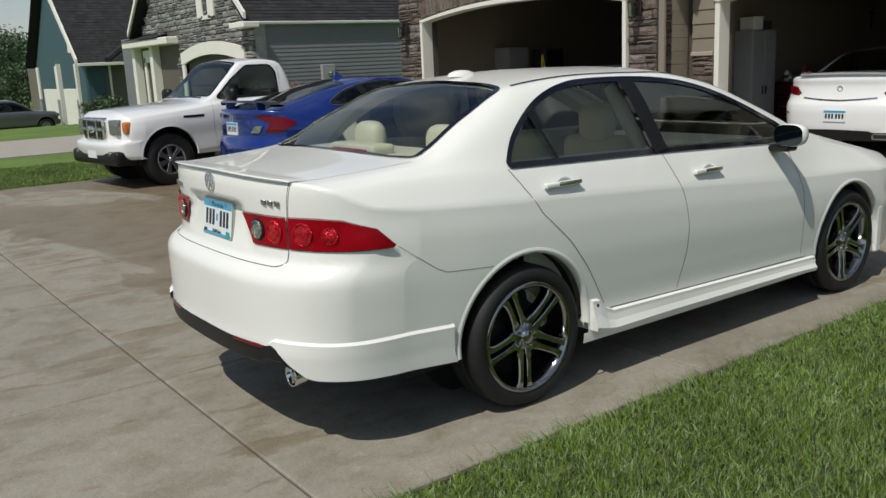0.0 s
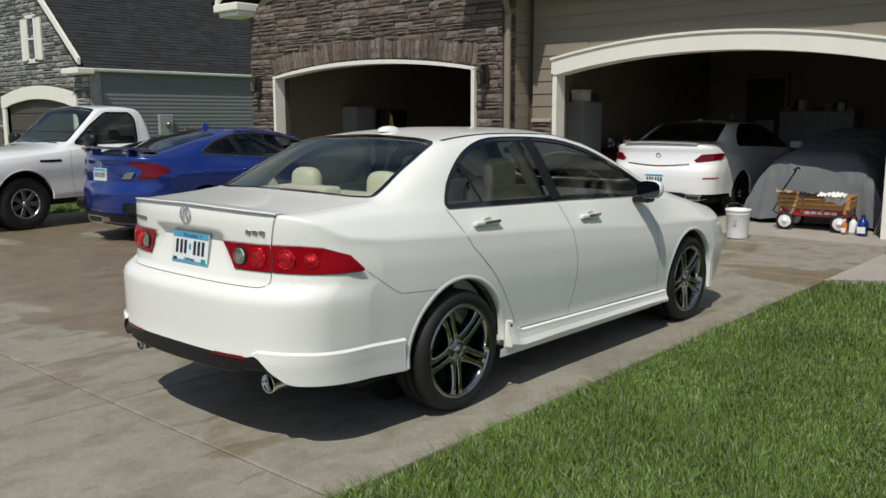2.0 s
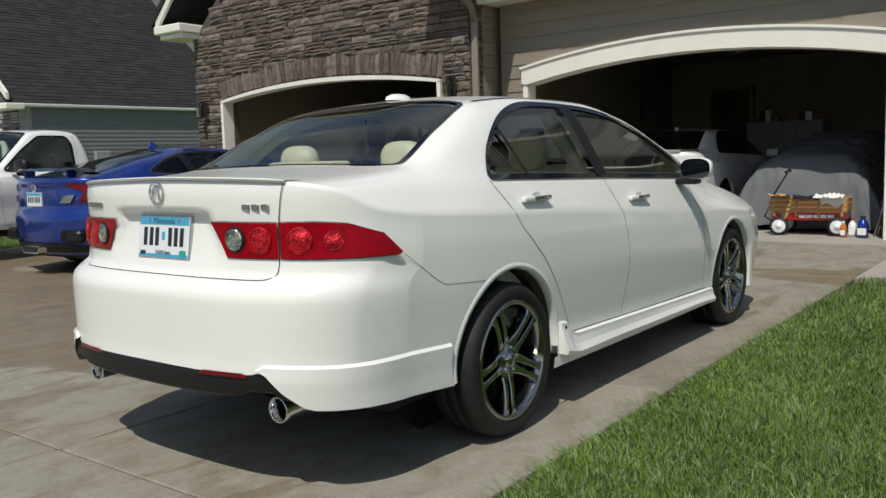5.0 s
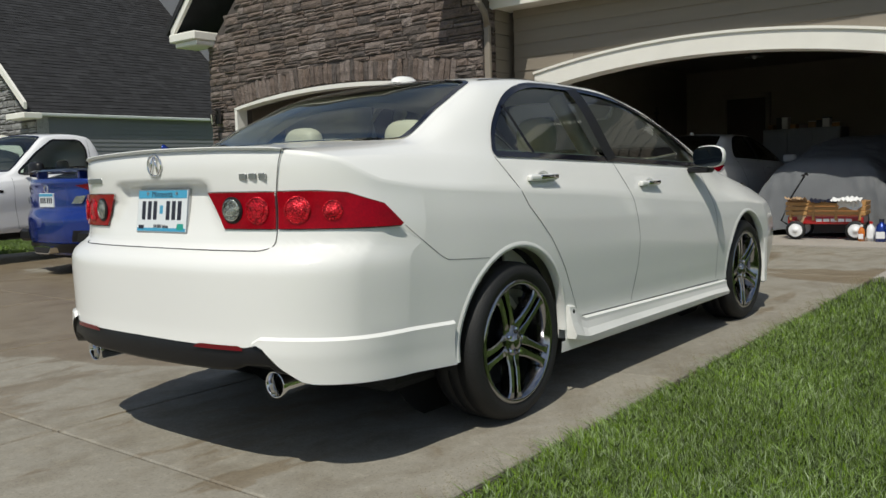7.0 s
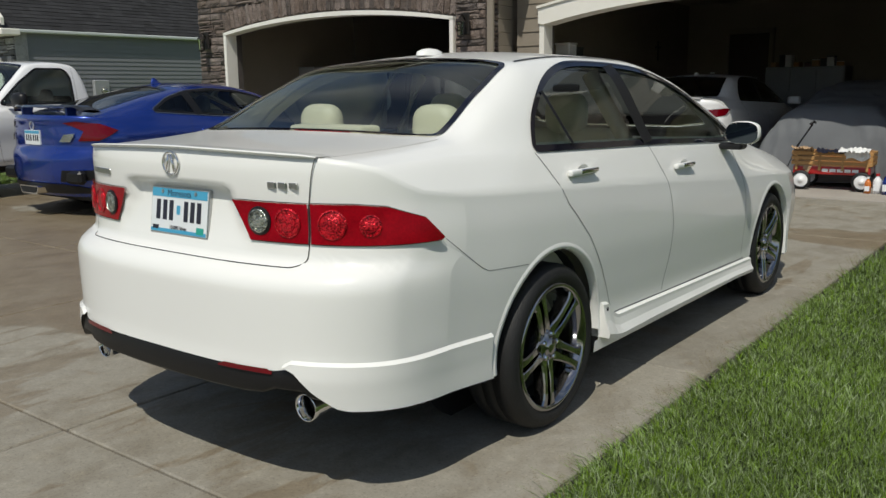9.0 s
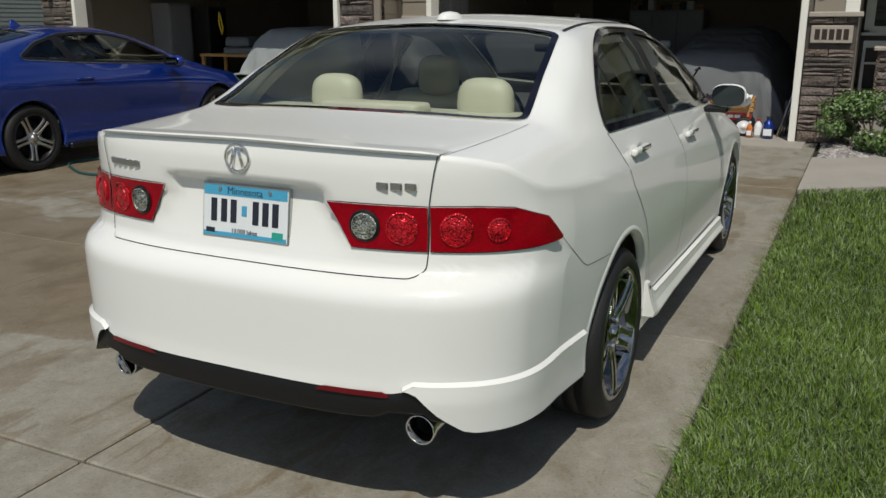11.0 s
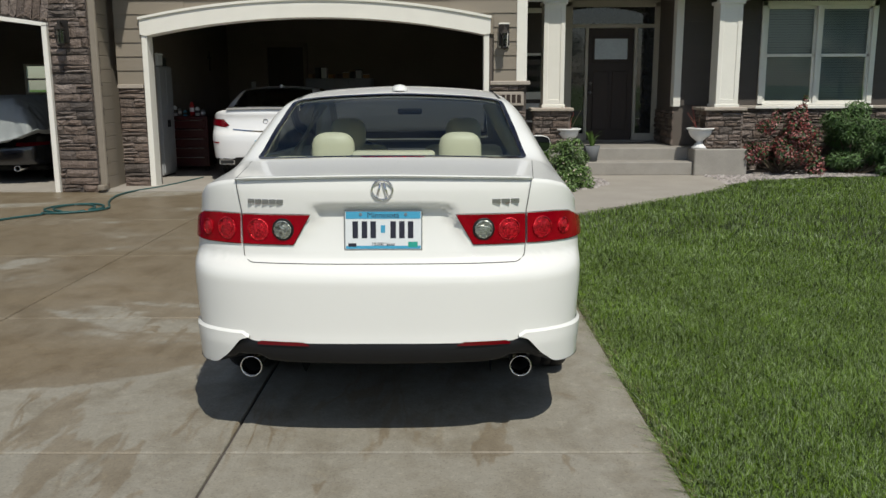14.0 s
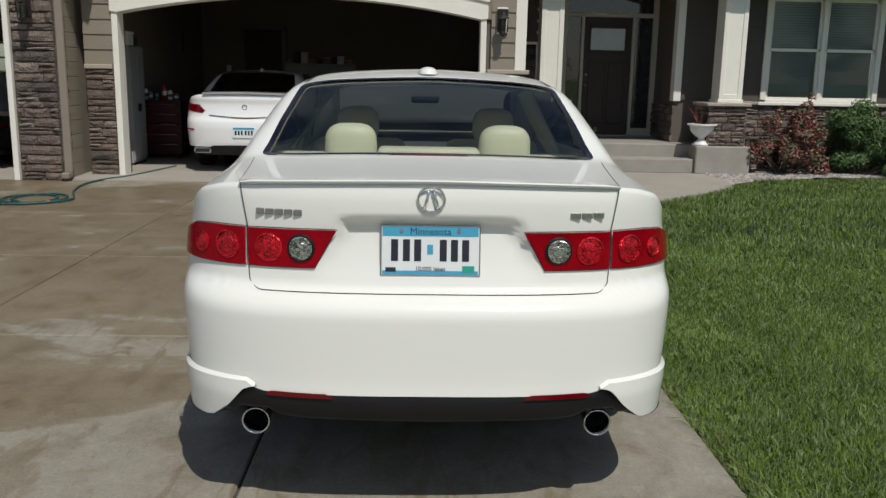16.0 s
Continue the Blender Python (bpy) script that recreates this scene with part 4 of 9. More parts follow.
def wheel(parent, name, x, y, r, rim, width, spokes, mats, twin=True, centre=True, label=""):
    """A road wheel: tyre with a tread, barrel, spokes and hub. It faces the way x points."""
    s = 1 if x > 0 else -1
    w = new(name)
    w.parent = parent
    w.location = (x, y, r)
    w.rotation_euler = (0, 0, 0 if s > 0 else math.pi)
    if label:
        w["label"] = label
    o, i = 0.0, -width
    prof = [(rim - 0.005, -0.012), (rim + 0.012, 0.002), (rim + (r - rim) * 0.5, 0.008), (r - 0.018, -0.004), (r - 0.004, -0.02), (r, -0.035), (r, -width * 0.36),
            (r - 0.006, -width * 0.37), (r - 0.006, -width * 0.39), (r, -width * 0.40), (r, -width * 0.6), (r - 0.006, -width * 0.61), (r - 0.006, -width * 0.63), (r, -width * 0.64),
            (r, i + 0.035), (r - 0.02, i), (rim + 0.02, i), (rim - 0.005, i + 0.02)]
    v, f = lathe(prof, 56, "x")
    put("tyre", mesh("tyre", v, f, True), "rubber", w)
    v, f = lathe([(rim + 0.004, -0.002), (rim - 0.004, 0.004), (rim - 0.014, 0.0), (rim - 0.02, -0.03), (rim - 0.045, -0.09), (rim - 0.05, i + 0.02)], 48, "x")
    put("rim", mesh("rim", v, f, True), mats[0], w)
    v, f = lathe([(rim - 0.05, -0.13), (0.16, -0.125), (0.155, -0.10), (0.06, -0.10), (0.0, -0.10)], 32, "x")
    put("brake_disc", mesh("brake_disc", v, f, True), "under", w)
    for k in range(spokes):
        a = 2 * math.pi * k / spokes + 0.80
        c, sn = math.cos(a), math.sin(a)
        bm = bmesh.new()
        k_ = rim / 0.245
        for off in ((-1, 1) if twin else (0,)):
            def at(rad, side, xx):
                return bm.verts.new((xx, c * rad - sn * side, sn * rad + c * side))
            # stations out from the hub: radius, slot edge, outer edge, depth of the face
            if twin:
                rows_ = ((0.052, 0.004, 0.047, -0.028), (0.075, 0.0045, 0.043, -0.024), (0.10, 0.0085, 0.0385, -0.018), (0.14, 0.010, 0.037, -0.011), (0.18, 0.0105, 0.0375, -0.006), (0.205, 0.011, 0.041, -0.004), (0.222, 0.0115, 0.050, -0.004), (0.236, 0.012, 0.070, -0.006))
            else:
                rows_ = ((0.05, -0.026, 0.026, -0.022), (0.14, -0.034, 0.034, -0.012), (0.233, -0.045, 0.045, -0.008))
            o_ = off or 1
            ring = []
            for rad, e0, e1, xx in rows_:
                rad, e0, e1 = rad * k_, e0 * k_ * o_, e1 * k_ * o_
                ch = 0.006 * o_
                ring.append([at(rad, e0, xx - 0.045), at(rad, e0, xx - 0.003), at(rad, e0 + 0.003 * o_, xx), at(rad, e1 - ch, xx), at(rad, e1, xx - 0.005), at(rad, e1 + 0.005 * o_, xx - 0.045)])
            for q in range(len(ring) - 1):
                for e in range(6):
                    bm.faces.new((ring[q][e], ring[q][(e + 1) % 6], ring[q + 1][(e + 1) % 6], ring[q + 1][e]))
        bmesh.ops.recalc_face_normals(bm, faces=bm.faces)
        part("spoke", bm, mats[1], w)
    v, f = lathe([(0.066, -0.06), (0.064, -0.032), (0.058, -0.027), (0.034, -0.024), (0.032, -0.012), (0.029, -0.009), (0.0, -0.007)], 24, "x")
    put("hub_cap", mesh("hub_cap", v, f, True), mats[1], w)
    for k in range(5):
        a = 2 * math.pi * (k + 0.5) / 5 + 0.80
        v, f = lathe([(0.010, -0.05), (0.010, -0.02), (0.007, -0.013), (0.0, -0.013)], 8, "x")
        v = [(q[0], q[1] + 0.050 * math.cos(a), q[2] + 0.050 * math.sin(a)) for q in v]
        put("lug_nut", mesh("lug_nut", v, f), "chrome", w)
    return w


def build_car(name, label, P, m):
    """A closed car from its skin: body, glass, trim, wheels, interior."""
    sh = Shell(P)
    car = thing(name, label, P.get("category", "car"), m)
    paint = P["paint"]
    side = rounded(P["side_window"], P.get("window_corner", 0.06))
    rw, ws = P["rear_window"], P["windshield"]
    rear_poly, wind_poly = inset(rounded(rw, 0.05), 0.024), inset(rounded(ws, 0.05), 0.024)
    sin_, rin, win = inset(side, -0.006), inset(rear_poly, -0.018), inset(wind_poly, -0.018)

    def holes(x, y, z):
        g = inside(y, z, sin_) & (x > 0.35)
        for poly in ((win,) if P.get("no_rear") else (rin, win)):
            g |= (inside(x, y, poly) | inside(-x, y, poly)) & (z > P["glass_from"])
        return g
    
    def snap(v):
        """Moves a point of a ragged opening edge onto the true outline of that opening."""
        x, y, z = v
        if abs(x) > 0.35 and z > 0.95 and near_outline((y, z), sin_)[1] < 0.035:
            y, z = near_outline((y, z), sin_)[0]
            return (math.copysign(sh.side_x(y, z), x), y, z)
        for poly in (rin, win):
            q, d = near_outline((x, y), poly)
            if d < 0.045 and z > P["glass_from"]:
                return (q[0], q[1], sh.top_z(q[0], q[1]))
        return v
    put("body", sh.mesh(holes, P["arches"], *P.get("res", (150, 44, 44)), snap=snap), paint, car)

    # glass with dark borders
    up = lambda d: (lambda x, y: (x, y, sh.top_z(x, y) + d))
    for nm, poly, glass in (("rear_window", rear_poly, P["glass"]), ("windscreen", wind_poly, P["glass"])):
        if nm == "rear_window" and P.get("no_rear"):
            continue
        g = part(nm, fill_outline(poly, up(-0.002), 0.06, (0, 0, 1)), glass, car, smooth=True)
        g.visible_shadow = P.get("glass_shadow", True)
        dp = dense(poly, 0.05)
        v, f = ring_mesh(inset(dp, -0.024), inset(dp, P.get("frit", 0.035) - 0.022), up(0.004))
        put("glass_border", mesh("glass_border", v, f, True), "frit", g)
        v, f = ring_mesh(inset(dp, -0.045), inset(dp, P.get("frit", 0.035) - 0.024), up(-0.012))
        put("inner_trim", mesh("inner_trim", v, f, True), "leather", g)
    for s in (1, -1):
        out = lambda d: (lambda y, z: (s * (sh.side_x(y, z) + d), y, z))
        g = part("side_window", fill_outline(side, out(-0.004), 0.08, (s, 0, 0)), P.get("side_glass", P["glass"]), car, smooth=True)
        dp = dense(side, 0.05)
        v, f = ring_mesh(inset(dp, -0.014), inset(dp, P.get("frame_in", 0.012)), out(0.004))
        put("window_frame", mesh("window_frame", v, f, True), P.get("frame", "black_plastic"), g)
        v, f = ring_mesh(inset(dp, -0.04), inset(dp, 0.013), out(-0.014))
        put("inner_trim", mesh("inner_trim", v, f, True), "leather", g)
        v, f = ring_mesh(inset(dp, -0.019), inset(dp, -0.012), out(0.006))
        if P.get("chrome_line"):
            put("window_trim", mesh("window_trim", v, f, True), P["chrome_line"], g)
        for (y0, z0), (y1, z1), wd in P["pillars"]:
            pts = [(s * (sh.side_x(y0 + (y1 - y0) * t, z0 + (z1 - z0) * t)), y0 + (y1 - y0) * t, z0 + (z1 - z0) * t) for t in np.linspace(0, 1, 9)]
            put("pillar", mesh("pillar", *band(pts, wd, 0.009, (s, 0, 0.35))), "black_plastic", g)
        # door gaps
        for line in P["gaps"]:
            pts = []
            for (y0, z0), (y1, z1) in zip(line, line[1:]):
                n = max(2, int(math.hypot(y1 - y0, z1 - z0) / 0.03))
                pts += [(y0 + (y1 - y0) * t / n, z0 + (z1 - z0) * t / n) for t in range(n)]
            pts.append(line[-1])
            put("door_gap", mesh("door_gap", *band([(s * sh.side_x(y, z), y, z) for y, z in pts], 0.0032, 0.0012, (s, 0, 0.1))), "seam", car)
        # wheel arches: a lip and a dark liner
        for ay, az, r in P["arches"]:
            v, f = [], []
            a0 = math.asin(max(-1, min(1, (P["arch_low"] - az) / r)))
            n = 40
            for k in range(n + 1):
                a = a0 + (math.pi - 2 * a0) * k / n
                for rr, dx in ((r + 0.018, 0.0005), (r + 0.008, 0.004), (r - 0.004, 0.005), (r - 0.008, -0.03)):
                    y, z = ay + rr * math.cos(a), az + rr * math.sin(a)
                    v.append((s * (sh.side_x(y, max(z, P["arch_low"])) + dx), y, z))
                if k:
                    b = 4 * k
                    f += [(b - 4 + j, b - 3 + j, b + 1 + j, b + j) for j in range(3)]
            put("arch_lip", mesh("arch_lip", v, f, True), P.get("lip_paint", paint), car)
            v, f = lathe([(r - 0.004, s * 0.90 * P["plan_max"]), (r - 0.004, s * 0.48), (0.0, s * 0.48)], 32, "x")
            v = [(q[0], q[1] + ay, q[2] + az) for q in v]
            f = [q for q in f if max(v[n_][2] for n_ in q) > az - 0.06]
            put("arch_liner", mesh("arch_liner", v, f, True), "under", car)
    # floor pan
    part("underbody", box_bm(-0.66 * P["plan_max"] / 0.88, 0.66 * P["plan_max"] / 0.88, P["pan"][0], P["pan"][1], P["pan"][2], P["pan"][2] + 0.12, 0.03), "under", car)
    # wheels
    for ay, az, r in P["arches"]:
        for s in (1, -1):
            wheel(car, "wheel", s * P["track"], ay, P["tyre"], P["rim"], 0.215, P["spokes"], P["wheel_mats"], P.get("twin", True))
    return car, sh


def quad_patch(fn, a0, a1, lo, hi, na, nz, lift):
    """A sheet on a wall band between two edge curves lo(a) and hi(a); fn gives the place, lifted outwards."""
    verts, faces = [], []
    for i in range(na + 1):
        a = a0 + (a1 - a0) * i / na
        for j in range(nz + 1):
            z = lo(a) + (hi(a) - lo(a)) * j / nz
            verts.append(fn(a, z, lift))
    for i in range(na):
        for j in range(nz):
            k = i * (nz + 1) + j
            faces.append((k, k + nz + 1, k + nz + 2, k + 1))
    return verts, faces


def glide(pts, n=5):
    """A smooth run through points of a plane."""
    out = []
    for i in range(len(pts) - 1):
        a, b, c, d = (Vector(pts[max(0, min(len(pts) - 1, q))]) for q in (i - 1, i, i + 1, i + 2))
        for k in range(n):
            t = k / n
            out.append(tuple(0.5 * (2 * b + (c - a) * t + (2 * a - 5 * b + 4 * c - d) * t * t + (3 * b - a - 3 * c + d) * t ** 3)))
    return out + [tuple(pts[-1])]


TSX = dict(
    paint="pearl", plan_max=0.885, corner=0.50, power=3.0,
    rear=((0.18, -1.06), (0.26, -1.09), (0.34, -1.12), (0.43, -1.125), (0.50, -1.12), (0.70, -1.118), (0.735, -1.105), (0.765, -1.065), (0.78, -1.036), (0.90, -1.026), (1.05, -1.034), (1.13, -1.02)),
    front=((0.18, 3.42), (0.30, 3.55), (0.50, 3.60), (0.62, 3.58), (0.75, 3.52), (0.9, 3.40)),
    plan=((-1.2, 0.825), (-0.6, 0.845), (-0.2, 0.870), (0.4, 0.88), (1.6, 0.884), (2.6, 0.885), (3.1, 0.87), (3.7, 0.82)),
    side=((0.15, 0.935), (0.24, 0.975), (0.32, 0.978), (0.40, 0.976), (0.55, 0.988), (0.74, 1.0), (0.86, 0.997), (1.0, 0.980)),
    shoulder=((-1.2, 0.985), (-0.7, 0.972), (-0.49, 0.958), (-0.07, 0.932), (0.6, 0.893), (1.3, 0.842), (1.97, 0.792), (2.6, 0.765), (3.2, 0.71), (3.7, 0.64)),
    bottom=((-1.3, 0.36), (-0.9, 0.37), (-0.5, 0.37), (-0.33, 0.36), (0.0, 0.21), (2.8, 0.20), (3.7, 0.20)),
    belt_w=((-1.2, 0.72), (-0.5, 0.755), (0.0, 0.785), (1.0, 0.785), (2.0, 0.785), (2.5, 0.74), (3.2, 0.70), (3.7, 0.62)),
    belt_z=((-1.2, 1.055), (-0.5, 1.075), (0.0, 1.07), (1.0, 1.035), (2.0, 1.0), (2.5, 0.945), (3.2, 0.83), (3.7, 0.72)),
    rail_w=((-1.2, 0.58), (-0.95, 0.60), (-0.40, 0.655), (-0.1, 0.60), (0.22, 0.545), (0.7, 0.53), (1.3, 0.545), (1.62, 0.575), (2.0, 0.63), (2.48, 0.68), (2.9, 0.56), (3.7, 0.45)),
    rail_z=((-1.2, 1.088), (-0.95, 1.095), (-0.42, 1.125), (-0.1, 1.27), (0.22, 1.395), (0.7, 1.425), (1.2, 1.415), (1.6, 1.345), (2.0, 1.195), (2.45, 1.01), (2.9, 0.93), (3.7, 0.74)),
    top_z=((-1.2, 1.108), (-0.95, 1.115), (-0.48, 1.14), (-0.1, 1.315), (0.22, 1.425), (0.7, 1.465), (1.2, 1.46), (1.6, 1.40), (2.0, 1.25), (2.42, 1.045), (2.9, 0.975), (3.7, 0.76)),
    side_window=glide([(-0.01, 1.080), (0.08, 1.19), (0.25, 1.305), (0.46, 1.372), (0.70, 1.393), (1.15, 1.378), (1.50, 1.315), (1.85, 1.18), (2.20, 1.01)]) + [(1.9, 1.012), (1.1, 1.045)],
    rear_window=[(-0.635, -0.41), (-0.50, -0.45), (0.0, -0.465), (0.50, -0.45), (0.635, -0.41), (0.545, 0.17), (0.40, 0.195), (0.0, 0.21), (-0.40, 0.195), (-0.545, 0.17)],
    windshield=[(-0.60, 2.30), (-0.35, 2.40), (0.0, 2.43), (0.35, 2.40), (0.60, 2.30), (0.535, 1.52), (0.0, 1.46), (-0.535, 1.52)],
    glass_from=1.0, glass="glass", glass_shadow=False, frit=0.022, chrome_line="frit", frame="frit",
    pillars=[((0.98, 1.04), (0.92, 1.39), 0.10), ((0.27, 1.075), (0.20, 1.28), 0.020)],
    window_corner=0.03, frame_in=0.006,
    gaps=[[(0.98, 1.03), (1.02, 0.93), (1.06, 0.82), (1.088, 0.66), (1.075, 0.52), (1.02, 0.345)], [(-0.03, 1.06), (0.10, 0.86), (0.255, 0.715), (0.365, 0.575), (0.43, 0.47), (0.485, 0.378)], [(2.05, 0.985), (2.13, 0.70), (2.15, 0.33)], [(0.49, 0.346), (1.2, 0.328), (2.2, 0.308)]],
    arches=[(0.005, 0.335, 0.370), (2.67, 0.335, 0.362)], arch_low=0.305,
    pan=(-0.55, 3.3, 0.20), track=0.87, tyre=0.32, rim=0.245, spokes=5, wheel_mats=("dark_chrome", "dark_chrome"))


def recess(x, z):
    """The hollow for the number plate in the boot lid."""
    half = np.interp(z, [0.80, 1.0], [0.375, 0.270])
    a = np.clip((half - np.abs(x)) / 0.035, 0, 1)
    b = np.clip((z - 0.80) / 0.17, 0, 1) * np.clip((1.000 - z) / 0.014, 0, 1)
    k = a * a * (3 - 2 * a) * b
    return 0.034 * k


TSX["dent"] = recess
TSX["rear_bottom"] = curve((0.0, 0.456), (0.50, 0.455), (0.54, 0.459), (0.56, 0.470), (0.585, 0.462), (0.645, 0.395), (0.70, 0.368), (0.8, 0.358), (0.95, 0.345))
sedan, skin = build_car("sedan", "pearl white four-door saloon parked on the driveway", TSX, pose(0, 0, 0))


def rear_band(sh, sg):
    """A map of the rear skin: q runs from the middle round the corner and on along the side."""
    def raw(q, z):
        if q <= 1:
            x, y = sh.around(np.float64(q), z)
        else:
            y = sh.Yr(z) + sh.L + (q - 1)
            x = sh.W(y, z)
        return Vector((sg * float(x), float(y), z))

    def fn(q, z, lift):
        p = raw(q, z)
        a, b = raw(max(q - 0.03, 0), z), raw(q + 0.03, z)
        up = raw(q, z + 0.02) - raw(q, z - 0.02)
        n = (b - a).cross(up).normalized() * sg
        return p + n * lift
    return fn


def q_of(sh, x, z=0.9):
    """q at which the rear skin reaches x."""
    w = float(sh.W(sh.Yr(z) + sh.L, z))
    return 2 / math.pi * math.asin(min(1, (abs(x) / w)) ** (sh.N / 2))


def lens(name, sh, sg, poly, lift, mat, parent, label="", step=0.02, edge=True):
    fn = rear_band(sh, sg)
    bm = fill_outline(poly, lambda q, z: fn(q, z, lift), step, (sg * 0.3, -1, 0))
    ob = part(name, bm, mat, parent, label, True)
    if edge:
        dp = dense(poly, 0.03)
        v, f = ring_mesh([(q, z) for q, z in inset(dp, -0.003)], dp, lambda q, z: fn(q, z, lift * 0.3))
        put("lens_edge", mesh("lens_edge", v, f), "seam", ob)
    return ob


def dome(sh, sg, x, z, r, mat, parent, name, lift=0.008, rings=True):
    """A round lamp behind the lens face: a reflector bowl rim with a faceted dome."""
    fn = rear_band(sh, sg)
    q = q_of(sh, x, z)
    c, t = fn(q, z, lift), fn(q, z, lift + 0.01)
    n = (t - c).normalized()
    m = Matrix.Translation(c) @ n.to_track_quat("Z", "Y").to_matrix().to_4x4()
    prof = [(r, -0.004), (r, 0.003), (r * 0.9, 0.005), (r * 0.86, 0.001), (r * 0.62, 0.002), (r * 0.58, 0.005), (r * 0.3, 0.007), (0.0, 0.0075)]
    v, f = lathe(prof, 22)
    me = mesh(name, [m @ Vector(p) for p in v], f)
    return put(name, me, mat, parent)


def finish_sedan(car, sh):
    Q = lambda x: q_of(sh, x)
    for sg in (1, -1):
        fn = rear_band(sh, sg)
        lamp = lens("tail_light", sh, sg, [(Q(0.584), 0.960), (Q(0.70), 0.959), (Q(0.770), 0.950), (0.845, 0.908), (0.921, 0.841), (0.912, 0.834), (Q(0.80), 0.835), (Q(0.576), 0.838)], 0.007, "red_lens", car, "red outer tail light that wraps round the corner")
        dome(sh, sg, 0.642, 0.898, 0.046, "dark_red", lamp, "lamp_bowl")
        dome(sh, sg, 0.735, 0.894, 0.034, "dark_red", lamp, "lamp_bowl")
        inner = lens("tail_light", sh, sg, [(Q(0.297), 0.961), (Q(0.5755), 0.959), (Q(0.5675), 0.838), (Q(0.360), 0.839)], 0.007, "red_lens", car, "red inner tail light on the boot lid")
        dome(sh, sg, 0.402, 0.901, 0.045, "black_plastic", inner, "lamp_ring")
        dome(sh, sg, 0.402, 0.901, 0.037, "clear_lens", inner, "reversing_lamp", 0.013)
        dome(sh, sg, 0.505, 0.899, 0.046, "dark_red", inner, "lamp_bowl")
        # boot lid gaps
        pts = [fn(Q(float(np.interp(z, [0.80, 0.845, 0.96, 1.10], [0.5665, 0.571, 0.580, 0.603]))), z, 0.001) for z in np.linspace(1.10, 0.80, 14)]
        for k in range(1, 7):
            a = math.pi / 2 * k / 6
            pts.append(fn(Q(0.5665 - 0.045 * (1 - math.cos(a))), 0.80 - 0.033 * math.sin(a), 0.001))
        pts += [fn(Q(x), 0.767, 0.001) for x in np.linspace(0.50, 0.0, 16)]
        nrm = lambda p: Vector((0.3 * sg, -1, 0))
        put("lid_gap", mesh("lid_gap", *band(pts, 0.0032, 0.001, nrm)), "seam", car)
        pts = [(sg * x, y, sh.top_z(x, y)) for x, y in zip(np.linspace(0.606, 0.650, 14), np.linspace(-0.945, -0.43, 14))]
        put("lid_gap", mesh("lid_gap", *band(pts, 0.0022, 0.0006, (0, 0, 1))), "seam", car)
        # bumper gap from the lamp to the wheel arch
        pts = []
        for (y0, z0), (y1, z1) in (((-0.64, 0.833), (-0.465, 0.712)), ((-0.465, 0.712), (-0.425, 0.693)), ((-0.425, 0.693), (-0.385, 0.690)), ((-0.385, 0.690), (-0.19, 0.677))):
            for t in np.linspace(0, 1, 8):
                y, z = y0 + (y1 - y0) * t, z0 + (z1 - z0) * t
                pts.append(Vector((sg * float(sh.W(y, z)), y, z)))
        put("bumper_gap", mesh("bumper_gap", *band(pts, 0.0020, 0.001, (sg, -0.3, 0))), "seam", car)
        # rear corner skirt
        hi = lambda q: float(np.interp(q, [Q(0.55), Q(0.575), Q(0.70), 0.95, 1.2], [0.468, 0.484, 0.482, 0.470, 0.458]))
        lo = lambda q: float(np.interp(q, [Q(0.55), Q(0.56), Q(0.585), Q(0.645), Q(0.70), Q(0.73), 0.9, 1.0, 1.23], [0.470, 0.468, 0.460, 0.395, 0.348, 0.338, 0.322, 0.315, 0.300]))
        v, f = quad_patch(lambda q, z, l: fn(q, z, l - (0.008 * max(0, (hi(q) - 0.05 - z)) / 0.1)), Q(0.55), 1.23, lo, hi, 40, 10, 0.014)
        sk = put("corner_skirt", mesh("corner_skirt", v, f, True), "pearl", car)
        pts = [(q, hi(q)) for q in np.linspace(Q(0.55), 1.23, 30)]
        v = []
        for q, z in pts:
            v += [fn(q, z, 0.014), fn(q, z + 0.010, 0.001)]
        put("skirt_lip", mesh("skirt_lip", v, [(2 * i, 2 * i + 1, 2 * i + 3, 2 * i + 2) for i in range(len(pts) - 1)], True), "pearl", sk)
        v = []
        for q, z in [(q, lo(q)) for q in np.linspace(Q(0.55), 1.23, 40)]:
            a = fn(q, z, 0.009)
            v += [a, Vector((a.x * 0.86, a.y + 0.10, a.z - 0.005))]
        put("skirt_floor", mesh("skirt_floor", v, [(2 * i, 2 * i + 1, 2 * i + 3, 2 * i + 2) for i in range(39)], True), "black_plastic", sk)
        # reflector in the bumper
        v, f = quad_patch(fn, Q(0.30), Q(0.515), lambda q: 0.445, lambda q: float(np.interp(q, [Q(0.30), Q(0.32), Q(0.50), Q(0.515)], [0.449, 0.460, 0.461, 0.454])), 10, 2, 0.006)
        put("reflector", mesh("reflector", v, f, True), "darker_red", car, "thin red reflector")
        # exhaust tip
        v, f = lathe([(0.036, 0.30), (0.044, 0.02), (0.046, 0.0), (0.044, -0.004), (0.040, 0.0), (0.037, 0.05)], 28, "y")
        v = [(p[0] + sg * 0.560, p[1] - 1.0, p[2] + 0.322) for p in v]
        tip = put("exhaust_tip", mesh("exhaust_tip", v, f, True), "chrome", car, "chrome exhaust tip")
        v, f = lathe([(0.037, 0.05), (0.035, 0.2), (0.0, 0.2)], 20, "y")
        put("bore", mesh("bore", [(p[0] + sg * 0.560, p[1] - 1.0, p[2] + 0.322) for p in v], f, True), "under", tip)
